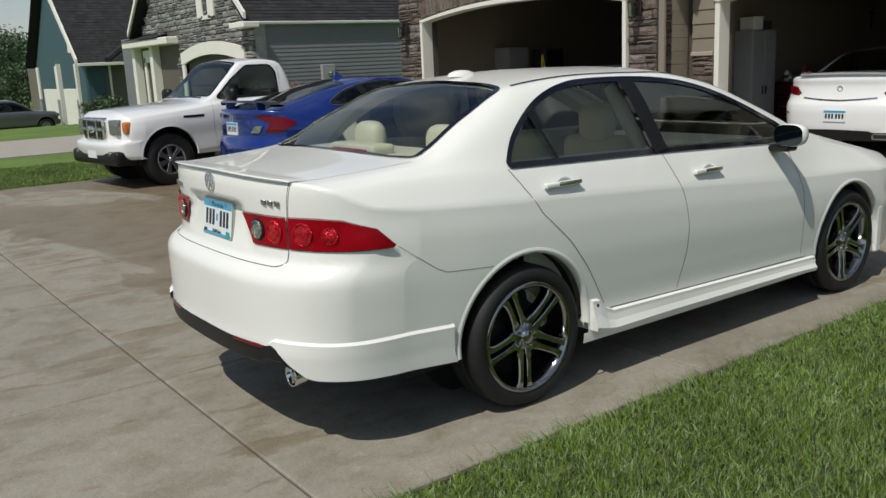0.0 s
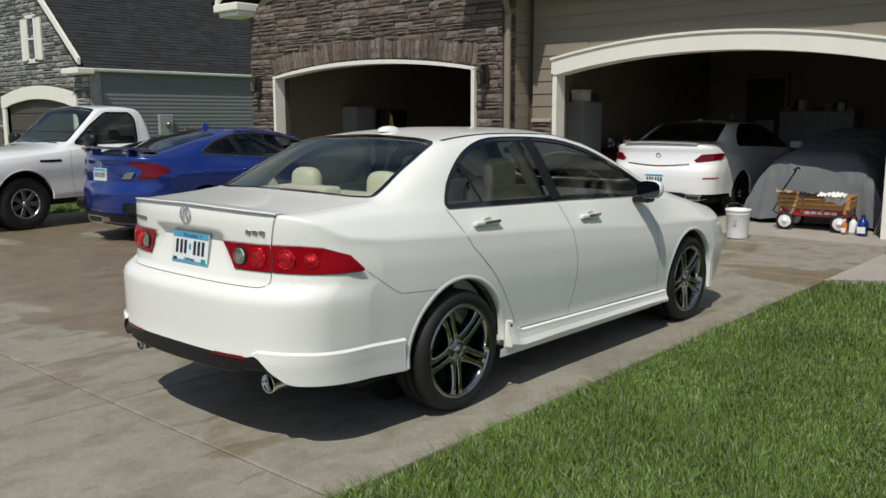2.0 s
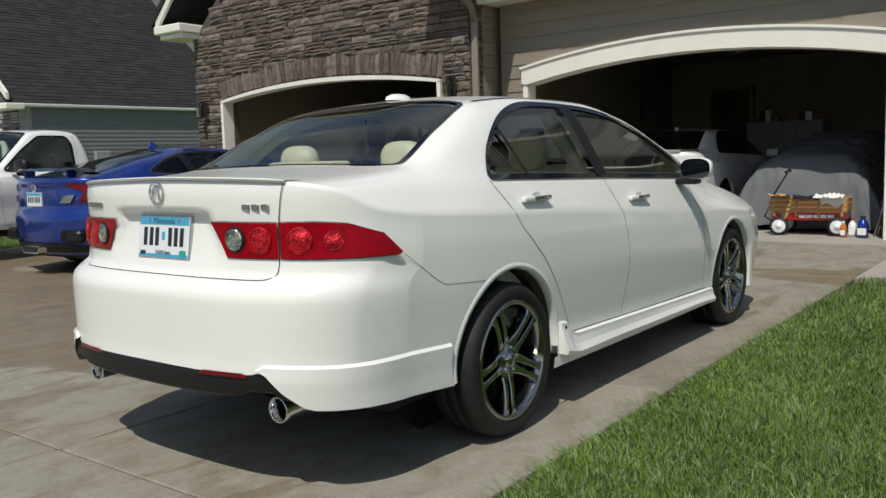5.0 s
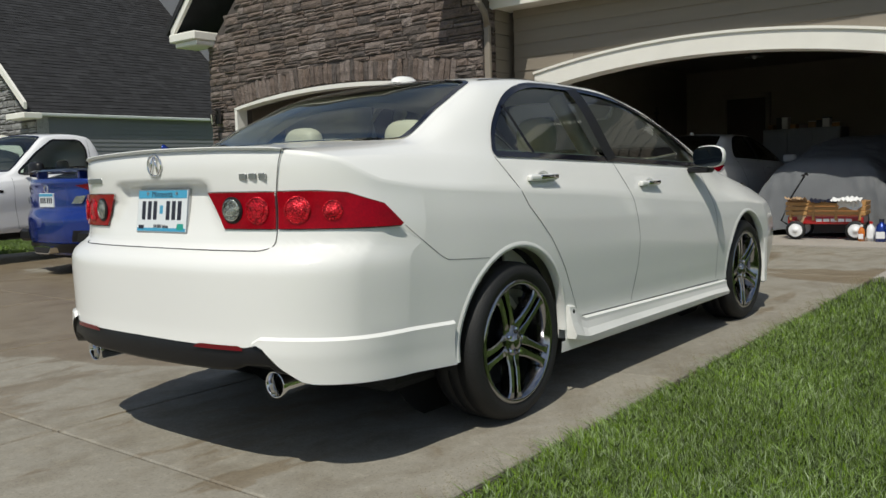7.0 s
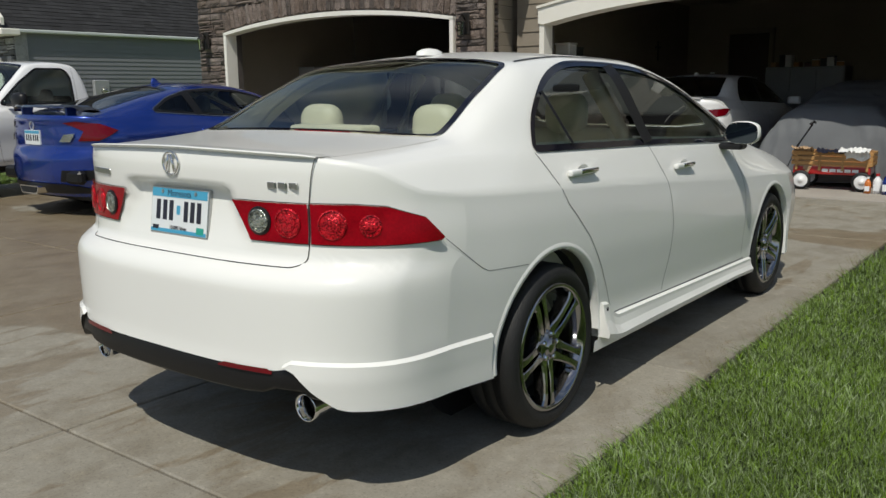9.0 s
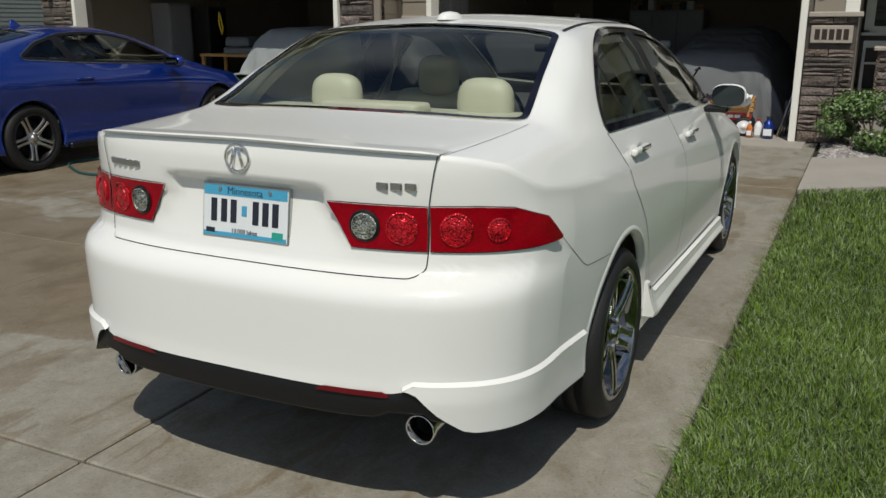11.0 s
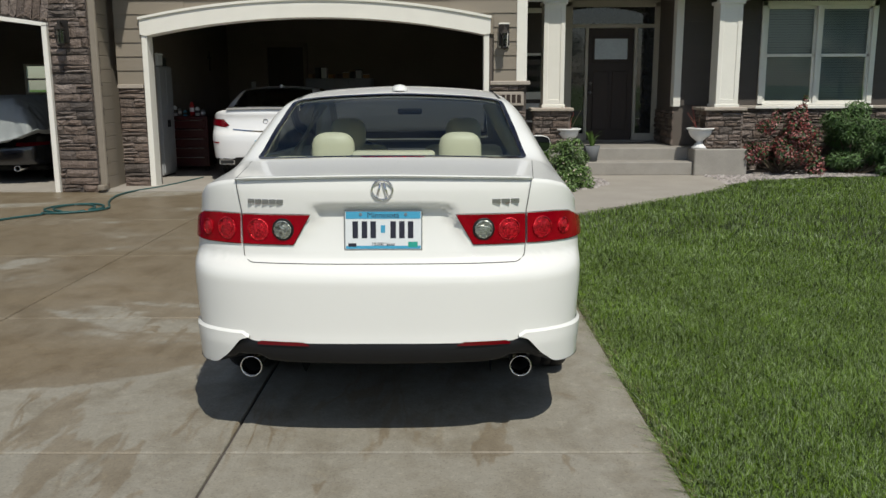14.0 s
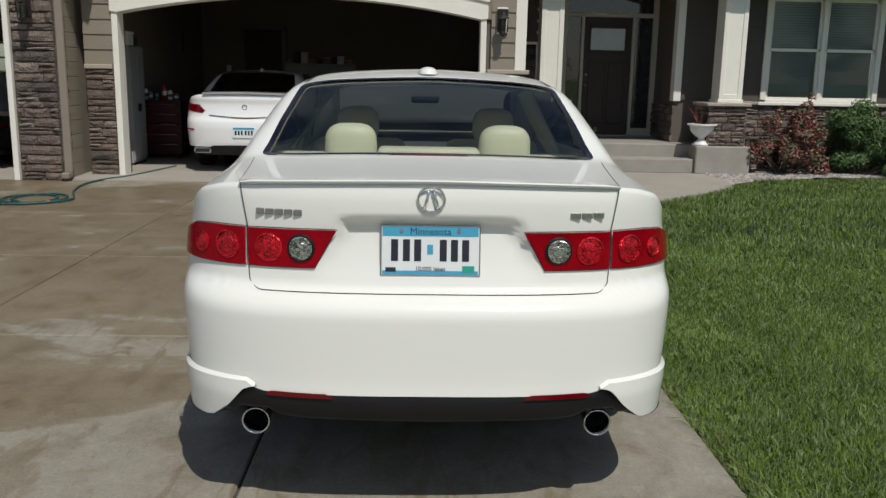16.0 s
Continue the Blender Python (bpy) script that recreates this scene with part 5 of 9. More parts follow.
        # side skirt
        for y0, y1 in ((0.395, 2.27),):
            v, f = [], []
            for k in range(41):
                y = y0 + (y1 - y0) * k / 40
                zt = float(np.interp(y, [0.39, 0.46, 0.50, 2.27], [0.412, 0.405, 0.342, 0.302]))
                zb = float(np.interp(y, [0.39, 0.52, 2.0, 2.27], [0.265, 0.235, 0.225, 0.215]))
                flare = float(np.interp(y, [0.39, 0.50, 0.9, 2.27], [0.030, 0.022, 0.012, 0.016]))
                base = sh.side_x(y, 0.40)
                for z, d in ((zt, 0.001), (zt - 0.007, 0.017), (zt - 0.022, 0.017), ((zt + zb) / 2, 0.014 + flare * 0.5), (zb + 0.02, 0.020 + flare), (zb, 0.014 + flare), (zb - 0.002, -0.10)):
                    v.append((sg * (base + d), y, z))
                if k:
                    f += [(7 * k - 7 + j, 7 * k - 6 + j, 7 * k + 1 + j, 7 * k + j) for j in range(6)]
            f.append(tuple(range(6, -1, -1)))
            sk = put("side_skirt", mesh("side_skirt", v, f, False), "pearl", car)
            v, f = lathe([(0.009, 0), (0.009, 0.004), (0, 0.005)], 10, "x")
            put("bolt", mesh("bolt", [(sg * (p[0] + sh.side_x(0.43, 0.4) + 0.016), p[1] + 0.425, p[2] + 0.380) for p in v], f), "seam", sk)
        # front corner lip behind the wheel opening
        part("front_lip", box_bm(*sorted((sg * 0.80, sg * 0.872)), 3.02, 3.09, 0.19, 0.50, 0.012), "pearl", car)
        # door handles
        for y in (0.235, 1.27):
            z = 0.962 if y < 1 else 0.908
            x = sh.side_x(y, z)
            v, f = lathe([(0.0, -0.002), (0.03, -0.001), (0.042, 0.0015)], 20, "x")
            put("handle_cup", mesh("handle_cup", [(sg * (p[0] * 3 + x), p[1] * 1.25 + y + 0.02, p[2] * 0.9 + z) for p in v], f, True), "pearl", car)
            h = part("door_handle", box_bm(*sorted((sg * (x + 0.002), sg * (x + 0.026))), y - 0.105, y + 0.105, z - 0.004, z + 0.022, 0.01, segments=3), "pearl", car, smooth=True)
            part("chrome_strip", box_bm(*sorted((sg * (x + 0.018), sg * (x + 0.029))), y - 0.03, y + 0.108, z + 0.002, z + 0.020, 0.004, segments=2), "chrome", h, "chrome handle strip", True)
        # mirror
        bm = bmesh.new()
        bmesh.ops.create_uvsphere(bm, u_segments=24, v_segments=14, radius=1)
        for q in bm.verts:
            x, y, z = q.co
            q.co = ((abs(x) ** 0.75) * math.copysign(1, x) * 0.090, max(y, -0.35) * 0.075, (abs(z) ** 0.7) * math.copysign(1, z) * 0.062)
        bmesh.ops.translate(bm, vec=(sg * 0.925, 1.90, 1.046), verts=bm.verts)
        mir = part("mirror", bm, "pearl", car, smooth=True)
        bm = bmesh.new()
        bmesh.ops.create_circle(bm, cap_ends=True, segments=24, radius=1)
        for q in bm.verts:
            x, y, z = q.co
            q.co = (sg * 0.925 + abs(x) ** 0.7 * math.copysign(0.085, x), 1.90 - 0.031, 1.046 + abs(y) ** 0.7 * math.copysign(0.057, y))
        part("mirror_glass", bm, "mirror", mir)
        part("mirror_foot", box_bm(*sorted((sg * 0.80, sg * 0.93)), 1.87, 1.97, 0.955, 0.99, 0.012), "black_plastic", mir)
        # roof joint strips
        pts = [(sg * (float(sh.K["rail_w"](y)) * 0.985), y, sh.top_z(float(sh.K["rail_w"](y)) * 0.985, y)) for y in np.linspace(0.22, 1.50, 30)]
        put("roof_strip", mesh("roof_strip", *band(pts, 0.014, 0.003, (0.3 * sg, 0, 1))), "black_plastic", car)
    # black valance between the tail pipes
    xs_ = np.linspace(-0.66, 0.66, 61)
    v, f = [], []
    for i, x in enumerate(xs_):
        a = abs(x)
        zt = float(np.interp(a, [0, 0.5, 0.54, 0.57, 0.60, 0.66], [0.464, 0.464, 0.467, 0.480, 0.475, 0.41]))
        zb = float(np.interp(a, [0, 0.40, 0.47, 0.50, 0.595, 0.62, 0.66], [0.368, 0.372, 0.378, 0.396, 0.394, 0.372, 0.370]))
        for z, d in ((zt, 0.010), (zt - 0.012, 0.004), (zb + 0.012, 0.0), (zb, 0.012), (zb + 0.01, 0.16)):
            v.append((x, float(sh.Yr(max(z, 0.30)) + sh.bow(min(1, a / 0.84))) + d, z))
        if i:
            f += [(5 * i - 5 + j, 5 * i + j, 5 * i + 1 + j, 5 * i - 4 + j) for j in range(4)]
    put("valance", mesh("valance", v, f, True), "black_plastic", car, "black lower bumper insert")
    # lip spoiler along the lid
    v, f = [], []
    for i, x in enumerate(np.linspace(-0.602, 0.602, 53)):
        y = float(sh.rear_y(x, 1.06)) + 0.0
        z = sh.top_z(abs(x), y + 0.06)
        fade = float(np.interp(abs(x), [0, 0.555, 0.602], [0.6, 0.6, 0.25]))
        for dy, dz in ((0.13, 0.001), (0.06, 0.004 * fade), (0.01, 0.011 * fade), (-0.006 * fade, 0.010 * fade), (-0.009 * fade, 0.004 * fade), (0.008, -0.006)):
            v.append((x, y + dy, z + dz))
        if i:
            f += [(6 * i - 6 + j, 6 * i + j, 6 * i + 1 + j, 6 * i - 5 + j) for j in range(5)]
    put("lip_spoiler", mesh("lip_spoiler", v, f, True), "pearl", car)
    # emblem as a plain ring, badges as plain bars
    y = float(sh.rear_y(0.0, 1.06)) - 0.004
    v, f = [], []
    for i in range(28):
        a = 2 * math.pi * i / 28
        for k in range(6):
            b = 2 * math.pi * k / 6
            r = 0.039 + 0.0042 * math.cos(b)
            v.append((r * math.sin(a) * 1.05, y + 0.004 * math.sin(b), 1.062 + r * math.cos(a) * 0.98))
    f = [(i * 6 + k, i * 6 + (k + 1) % 6, ((i + 1) % 28) * 6 + (k + 1) % 6, ((i + 1) % 28) * 6 + k) for i in range(28) for k in range(6)]
    em = put("emblem", mesh("emblem", v, f, True), "chrome", car, "chrome ring emblem")
    for sg in (1, -1):
        v, f = tube([(sg * 0.021, y - 0.001, 1.034), (sg * 0.006, y - 0.003, 1.092)], [0.006, 0.0045], 6)
        put("emblem_bar", mesh("emblem_bar", v, f, True), "chrome", em)
    for x0, n, w in ((-0.545, 5, 0.026), (0.437, 3, 0.034)):
        for k in range(n):
            a = x0 + k * (w + 0.004)
            ya = float(sh.rear_y(a + w / 2, 1.012))
            part("badge_bar", box_bm(a, a + w, ya - 0.005, ya + 0.004, 1.003, 1.022, 0.002), "steel", car)
    # number plate: coloured sheet, bars for the number
    py = -1.030
    pl = part("number_plate", box_bm(-0.1525, 0.1525, py, py + 0.003, 0.822, 0.975, 0.001), "plate_white", car, "pale number plate with a blue top band")
    part("plate_frame", box_bm(-0.157, 0.157, py + 0.001, py + 0.02, 0.817, 0.980, 0.003), "steel", pl)
    part("top_band", box_bm(-0.150, 0.150, py - 0.001, py, 0.944, 0.973), "plate_blue", pl)
    part("low_band", box_bm(-0.150, 0.150, py - 0.001, py, 0.824, 0.836), "plate_blue", pl)
    letters("Minnesota", 0.031, "ink", pl, pose(0, py - 0.001, 0.958, 90, 0, 0), 0.0006)
    letters("10,000 lakes", 0.019, "ink", pl, pose(0, py - 0.001, 0.842, 90, 0, 0), 0.0006)
    for k, x in enumerate((-0.112, -0.075, -0.040, 0.040, 0.075, 0.110)):
        part("number_bar", box_bm(x - 0.011, x + 0.011, py - 0.0015, py, 0.866, 0.934, 0.0004), "ink", pl)
    part("mark", box_bm(-0.010, 0.008, py - 0.0015, py, 0.888, 0.918), "plate_blue", pl)
    part("month_bar", box_bm(-0.140, -0.108, py - 0.0015, py, 0.832, 0.846), "ink", pl)
    part("sticker", box_bm(0.100, 0.138, py - 0.0015, py, 0.830, 0.852), "teal", pl)
    for x in (-0.09, 0.09):
        v, f = lathe([(0.007, 0), (0.006, -0.004), (0, -0.004)], 10, "y")
        put("screw", mesh("screw", [(p[0] + x, p[1] + py, p[2] + 0.962) for p in v], f), "steel", pl)
    # the plate leans back with the lid
    pl.matrix_basis = Matrix.Translation((0, py, 0.82)) @ Matrix.Rotation(radians(-8), 4, "X") @ Matrix.Translation((0, -py, -0.82))
    # roof aerial
    v, f = lathe([(0.075, 0.0), (0.07, 0.018), (0.04, 0.030), (0.0, 0.034)], 20)
    put("aerial", mesh("aerial", [(p[0] * 0.6 - 0.0, p[1] * 1.1 + 0.36, p[2] + sh.top_z(0, 0.36) - 0.003) for p in v], f, True), "pearl", car)
    # cabin
    part("rear_shelf", box_bm(-0.64, 0.64, -0.40, 0.02, 1.085, 1.112, 0.01), "leather", car)
    part("cabin_floor", box_bm(-0.70, 0.70, 0.0, 2.4, 0.22, 0.28, 0.0), "dash", car)
    part("brake_light_housing", box_bm(-0.20, 0.20, -0.33, -0.20, 1.105, 1.158, 0.024, segments=3), "leather", car, smooth=True)
    part("brake_light", box_bm(-0.15, 0.15, -0.342, -0.32, 1.120, 1.138, 0.003), "dark_red", car)
    cover = [("seat_back", -0.66, 0.66, -0.02, 0.16, 0.45, 1.06), ("seat_cushion", -0.66, 0.66, 0.1, 0.62, 0.40, 0.55)]
    for nm, *b in cover:
        part(nm, box_bm(*b, 0.05, segments=3), "leather", car, smooth=True)
    for x in (-0.36, 0.36):
        head_rest(car, x * 0.9, -0.01, 1.135)
        head_rest(car, x, 0.98, 1.17)
        bm = box_bm(x - 0.25, x + 0.25, 0.95, 1.12, 0.50, 1.10, 0.07, segments=4)
        part("front_seat_back", bm, "leather", car, smooth=True)
        part("front_seat", box_bm(x - 0.25, x + 0.25, 1.0, 1.55, 0.36, 0.55, 0.06, segments=3), "leather", car, smooth=True)
    part("dashboard", box_bm(-0.70, 0.70, 1.85, 2.35, 0.70, 0.99, 0.08, segments=3), "dash", car, smooth=True)
    v, f = [], []
    for i in range(32):
        a = 2 * math.pi * i / 32
        for k in range(6):
            b = 2 * math.pi * k / 6
            r = 0.18 + 0.013 * math.cos(b)
            v.append((-0.36 + r * math.cos(a), 1.72 + 0.013 * math.sin(b) + 0.35 * r * math.sin(a) * -0.6, 0.90 + r * math.sin(a)))
    f = [(i * 6 + k, i * 6 + (k + 1) % 6, ((i + 1) % 32) * 6 + (k + 1) % 6, ((i + 1) % 32) * 6 + k) for i in range(32) for k in range(6)]
    put("steering_wheel", mesh("steering_wheel", v, f, True), "black_plastic", car)
    part("inner_mirror", box_bm(-0.085, 0.085, 1.60, 1.63, 1.27, 1.315, 0.018, segments=3), "black_plastic", car)
    for sg in (1, -1):
        v, f = tube([(sg * 0.70, 0.98, 0.55), (sg * 0.69, 0.96, 1.04), (sg * 0.51, 0.92, 1.36)], 0.04, 8)
        put("pillar_trim", mesh("pillar_trim", v, f, True), "leather", car)
        part("door_card", box_bm(*sorted((sg * 0.75, sg * 0.72)), 0.1, 2.2, 0.30, 0.98, 0.01), "leather", car)
    v, f = [], []
    ys_ = np.linspace(0.22, 1.5, 12)
    for y in ys_:
        for x in np.linspace(-1, 1, 9):
            w = float(sh.K["rail_w"](y)) * 0.95
            v.append((x * w, y, sh.top_z(abs(x * w), y) - 0.03))
    f = [(i * 9 + j, i * 9 + j + 9, i * 9 + j + 10, i * 9 + j + 1) for i in range(11) for j in range(8)]
    put("headlining", mesh("headlining", v, f, True), "leather", car)


def head_rest(car, x, y, z):
    bm = bmesh.new()
    bmesh.ops.create_uvsphere(bm, u_segments=18, v_segments=12, radius=1)
    for q in bm.verts:
        a, b, c = q.co
        q.co = (x + math.copysign(abs(a) ** 0.65, a) * 0.110, y + math.copysign(abs(b) ** 0.8, b) * 0.06, z + math.copysign(abs(c) ** 0.65, c) * 0.10)
    return part("head_rest", bm, "leather", car, smooth=True)


finish_sedan(sedan, skin)


# ---- stonework ----
def stone_meshes(count, seed, name="stone"):
    """Rough blocks of unit size with a chipped face: x and z from 0 to 1, y outwards to -1."""
    rng = random.Random(seed)
    out = []
    for _ in range(count):
        nx, nz = 4, 3
        verts, faces = [], []
        for j in range(nz):
            for i in range(nx):
                edge = i in (0, nx - 1) or j in (0, nz - 1)
                d = rng.uniform(0.45, 0.75) if edge else rng.uniform(0.8, 1.1)
                verts.append((i / (nx - 1) + (rng.uniform(-0.03, 0.03) if i in (1, 2) else 0) + (0.012 if i == 0 else -0.012 if i == nx - 1 else 0),
                              -d, j / (nz - 1) + rng.uniform(-0.06, 0.06) + (0.06 if j == 0 else -0.06 if j == nz - 1 else 0)))
        for j in range(nz - 1):
            for i in range(nx - 1):
                k = j * nx + i
                faces.append((k, k + 1, k + nx + 1, k + nx))
        rim = [i for i in range(nx)] + [nx * j + nx - 1 for j in range(1, nz)] + [nx * (nz - 1) + i for i in range(nx - 2, -1, -1)] + [nx * j for j in range(nz - 2, 0, -1)]
        b = len(verts)
        for r in rim:
            verts.append((verts[r][0], 0.0, verts[r][2]))
        n = len(rim)
        faces += [(rim[(k + 1) % n], rim[k], b + k, b + (k + 1) % n) for k in range(n)]
        out.append((verts, faces))
    return out


ROCKS = stone_meshes(10, 5)
ROCK_DATA = []
for v, f in ROCKS:
    me = mesh("stone", v, f)
    me.materials.append(M["stone"])
    ROCK_DATA.append(me)


def courses(x0, x1, z0, z1, seed, low=0.07, high=0.155, wide=(0.14, 0.46)):
    """A ledgestone layout: boxes (x, z, w, h) in broken courses."""
    rng = random.Random(seed)
    out, z = [], z0
    while z < z1 - 0.015:
        h = min(rng.uniform(low, high), z1 - z)
        if z1 - z - h < 0.03:
            h = z1 - z
        x = x0
        while x < x1 - 0.01:
            w = rng.uniform(*wide) * (0.7 + h * 4)
            w = min(w, x1 - x)
            if x1 - x - w < 0.07:
                w = x1 - x
            if h > 0.085 and rng.random() < 0.4:
                k = rng.uniform(0.4, 0.6)
                out += [(x, z, w, h * k), (x, z + h * k, w, h * (1 - k))]
            else:
                out.append((x, z, w, h))
            x += w
        z += h
    return out


def lay(parent, boxes, y, depth, seed, as_parts, joint=0.007, turn=None, mat="stone_isle"):
    """Lays stones on a wall that faces -y (or is turned by a pose): single ones where as_parts says so, the rest in one piece."""
    rng = random.Random(seed)
    verts, faces = [], []
    for x, z, w, h in boxes:
        k = rng.randrange(len(ROCKS))
        d = depth * rng.uniform(0.6, 1.25)
        flip = rng.random() < 0.5
        if as_parts(x, z):
            ob = new("stone", ROCK_DATA[k])
            ob.parent = parent
            m = Matrix.Translation((x + joint / 2, y, z + joint / 2)) @ Matrix.Diagonal((w - joint, d, h - joint, 1))
            ob.matrix_basis = turn @ m if turn else m
        else:
            b = len(verts)
            for vx, vy, vz in ROCKS[k][0]:
                p = Vector((x + joint / 2 + vx * (w - joint), y + vy * d, z + joint / 2 + vz * (h - joint)))
                verts.append(turn @ p if turn else p)
            faces += [tuple(b + i for i in f) for f in ROCKS[k][1]]
    if verts:
        ob = put("stone_field", mesh("stone_field", verts, faces), mat, parent)
        ob["kind"] = "stuff"


mid1, half1 = (G1[0] + G1[1]) / 2, (G1[1] - G1[0]) / 2


def over_door(x):
    return float(np.interp(x, [p[0] for p in arch1], [p[1] for p in arch1])) + 0.41 if G1[0] - 0.09 < x < G1[1] + 0.09 else 0.0


field = []
for x, z, w, h in courses(-11.17, -4.66, 0.0, 6.55, 11):
    a, b = x, x + w
    top = 3.5 + (3.1 / 3.25) * (3.25 - abs((a + b) / 2 + 7.92)) - 0.05
    if z + h > top:
        continue
    zz = z + h / 2
    if zz < 2.62:
        if a < G1[0] - 0.075 < b:
            b = G1[0] - 0.075
        if a < G1[1] + 0.075 < b:
            a = G1[1] + 0.075
    c = (a + b) / 2
    if zz < over_door(c) and G1[0] - 0.07 < c < G1[1] + 0.07:
        continue
    if b - a > 0.03:
        field.append((a, z, b - a, h))
lay(wall_west, field, FRONT + 0.045, 0.05, 12, lambda x, z: z < 2.35 or (x > -6.3 and z < 2.9))
# arch of upright stones
pts = arch(G1[0] - 0.07, G1[1] + 0.07, 2.33, 2.545, 50)
rng = random.Random(8)
for (xa, za), (xb, zb) in zip(pts, pts[1:]):
    a = math.atan2(zb - za, xb - xa)
    w, h = math.hypot(xb - xa, zb - za), 0.36 + rng.uniform(-0.035, 0.035)
    ob = new("arch_stone", ROCK_DATA[rng.randrange(10)])
    ob.parent = wall_west
    ob.matrix_basis = Matrix.Translation((xa, FRONT + 0.045, za + 0.004)) @ Matrix.Rotation(-a, 4, "Y") @ Matrix.Diagonal((w - 0.006, 0.062 * rng.uniform(0.8, 1.2), h, 1))
lay(wall_west, courses(FRONT + 0.05, FRONT + 0.34, 0, 3.4, 15), 0, 0.04, 16, lambda x, z: False, turn=pose(-4.66, 0, 0, 0, 0, 90) @ Matrix.Translation((0, 0, 0)))
part("stone_backing", box_bm(-4.53, -4.15, BACK + 0.005, BACK + 0.03, 0, 1.44), "mortar", wall_mid)
lay(wall_mid, courses(-4.53, -4.15, 0, 1.44, 21), BACK + 0.005, 0.045, 22, lambda x, z: True)
part("stone_backing", box_bm(0.885, 1.42, BACK + 0.005, BACK + 0.03, 0, 1.47), "mortar", wall_mid)
lay(wall_mid, [b for b in courses(0.885, 1.42, 0, 1.47, 23) if not (1.15 < b[1] + b[3] / 2 < 1.39 and b[0] < 1.4)], BACK + 0.005, 0.05, 24, lambda x, z: True)

# house number plaque with plain bars
plaque = thing("house_number", "pale stone number plaque with dark bars", "plaque")
part("tablet", box_bm(0.93, 1.38, BACK - 0.055, BACK + 0.01, 1.175, 1.375, 0.008), "cap", plaque)
for k in range(5):
    part("bar", box_bm(0.975 + k * 0.077, 1.030 + k * 0.077, BACK - 0.060, BACK - 0.052, 1.215, 1.335, 0.002), "dark_door", plaque)


def lantern(x, y, z, label):
    """A wall lantern: plate, arm, peaked roof, caged glass."""
    t = thing("wall_lantern", label, "wall lamp", pose(x, y, z), "lanterns by the garage doors")
    part("back_plate", box_bm(-0.075, 0.075, -0.03, 0.0, -0.14, 0.17, 0.01), "lamp_metal", t)
    v, f = tube([(0, -0.02, 0.06), (0, -0.07, 0.13), (0, -0.12, 0.14), (0, -0.13, 0.10)], 0.012, 8)
    put("arm", mesh("arm", v, f, True), "lamp_metal", t)
    v, f = lathe([(0.0, 0.125), (0.022, 0.115), (0.03, 0.085), (0.075, 0.045), (0.078, 0.035), (0.0, 0.035)], 6)
    put("roof", mesh("roof", [(p[0], p[1] - 0.13, p[2]) for p in v], f), "lamp_metal", t)
    v, f = lathe([(0.058, 0.035), (0.046, -0.15)], 6)
    put("glass", mesh("glass", [(p[0], p[1] - 0.13, p[2]) for p in v], f), "lamp_glass", t)
    for k in range(6):
        a = 2 * math.pi * k / 6
        v, f = tube([(0.061 * math.cos(a), 0.061 * math.sin(a) - 0.13, 0.035), (0.049 * math.cos(a), 0.049 * math.sin(a) - 0.13, -0.15)], 0.005, 5)
        put("cage_bar", mesh("cage_bar", v, f), "lamp_metal", t)
    v, f = lathe([(0.0, -0.15), (0.056, -0.15), (0.056, -0.17), (0.02, -0.185), (0.0, -0.20)], 6)
    put("base", mesh("base", [(p[0], p[1] - 0.13, p[2]) for p in v], f), "lamp_metal", t)
    return t


M["lamp_glass"] = glass_material("seeded_glass", (0.75, 0.75, 0.72), 0.1)
for x, y, lab in ((-10.86, FRONT, "dark bronze wall lantern on brown stone"), (-4.95, FRONT, "dark bronze wall lantern on the stone pier"), (1.085, BACK, "dark bronze wall lantern on taupe siding")):
    lantern(x, y - 0.045, 2.19 if x < 0 else 2.16, lab)
part("mount_block", box_bm(1.01, 1.16, BACK - 0.045, BACK, 2.0, 2.35, 0.006), "white_trim", wall_mid)

# ---- porch details ----
def pier(x0, x1, y0, y1, z0, z1, seed, name="wall_9"):
    t = thing(name, "brown ledgestone pier with a pale cap under a porch column", "pier", kind="structure")
    part("core", box_bm(x0 + 0.04, x1 - 0.04, y0 + 0.04, y1, z0, z1), "mortar", t)
    lay(t, courses(x0, x1, z0, z1, seed, 0.06, 0.13, (0.12, 0.3)), y0 + 0.042, 0.045, seed + 1, lambda x, z: True)
    for sgn, xe in ((1, x1 - 0.042), (-1, x0 + 0.042)):
        turn = Matrix.Translation((xe, 0, 0)) @ Matrix.Rotation(radians(90 * sgn), 4, "Z")
        ys_ = (y0, y1) if sgn > 0 else (-y1, -y0)
        lay(t, courses(ys_[0], ys_[1], z0, z1, seed + 5, 0.06, 0.13, (0.12, 0.3)), 0, 0.045, seed + 6, lambda x, z: True, turn=turn)
    part("cap", box_bm(x0 - 0.04, x1 + 0.04, y0 - 0.04, y1 + 0.02, z1, z1 + 0.055, 0.012), "cap", t)
    return t


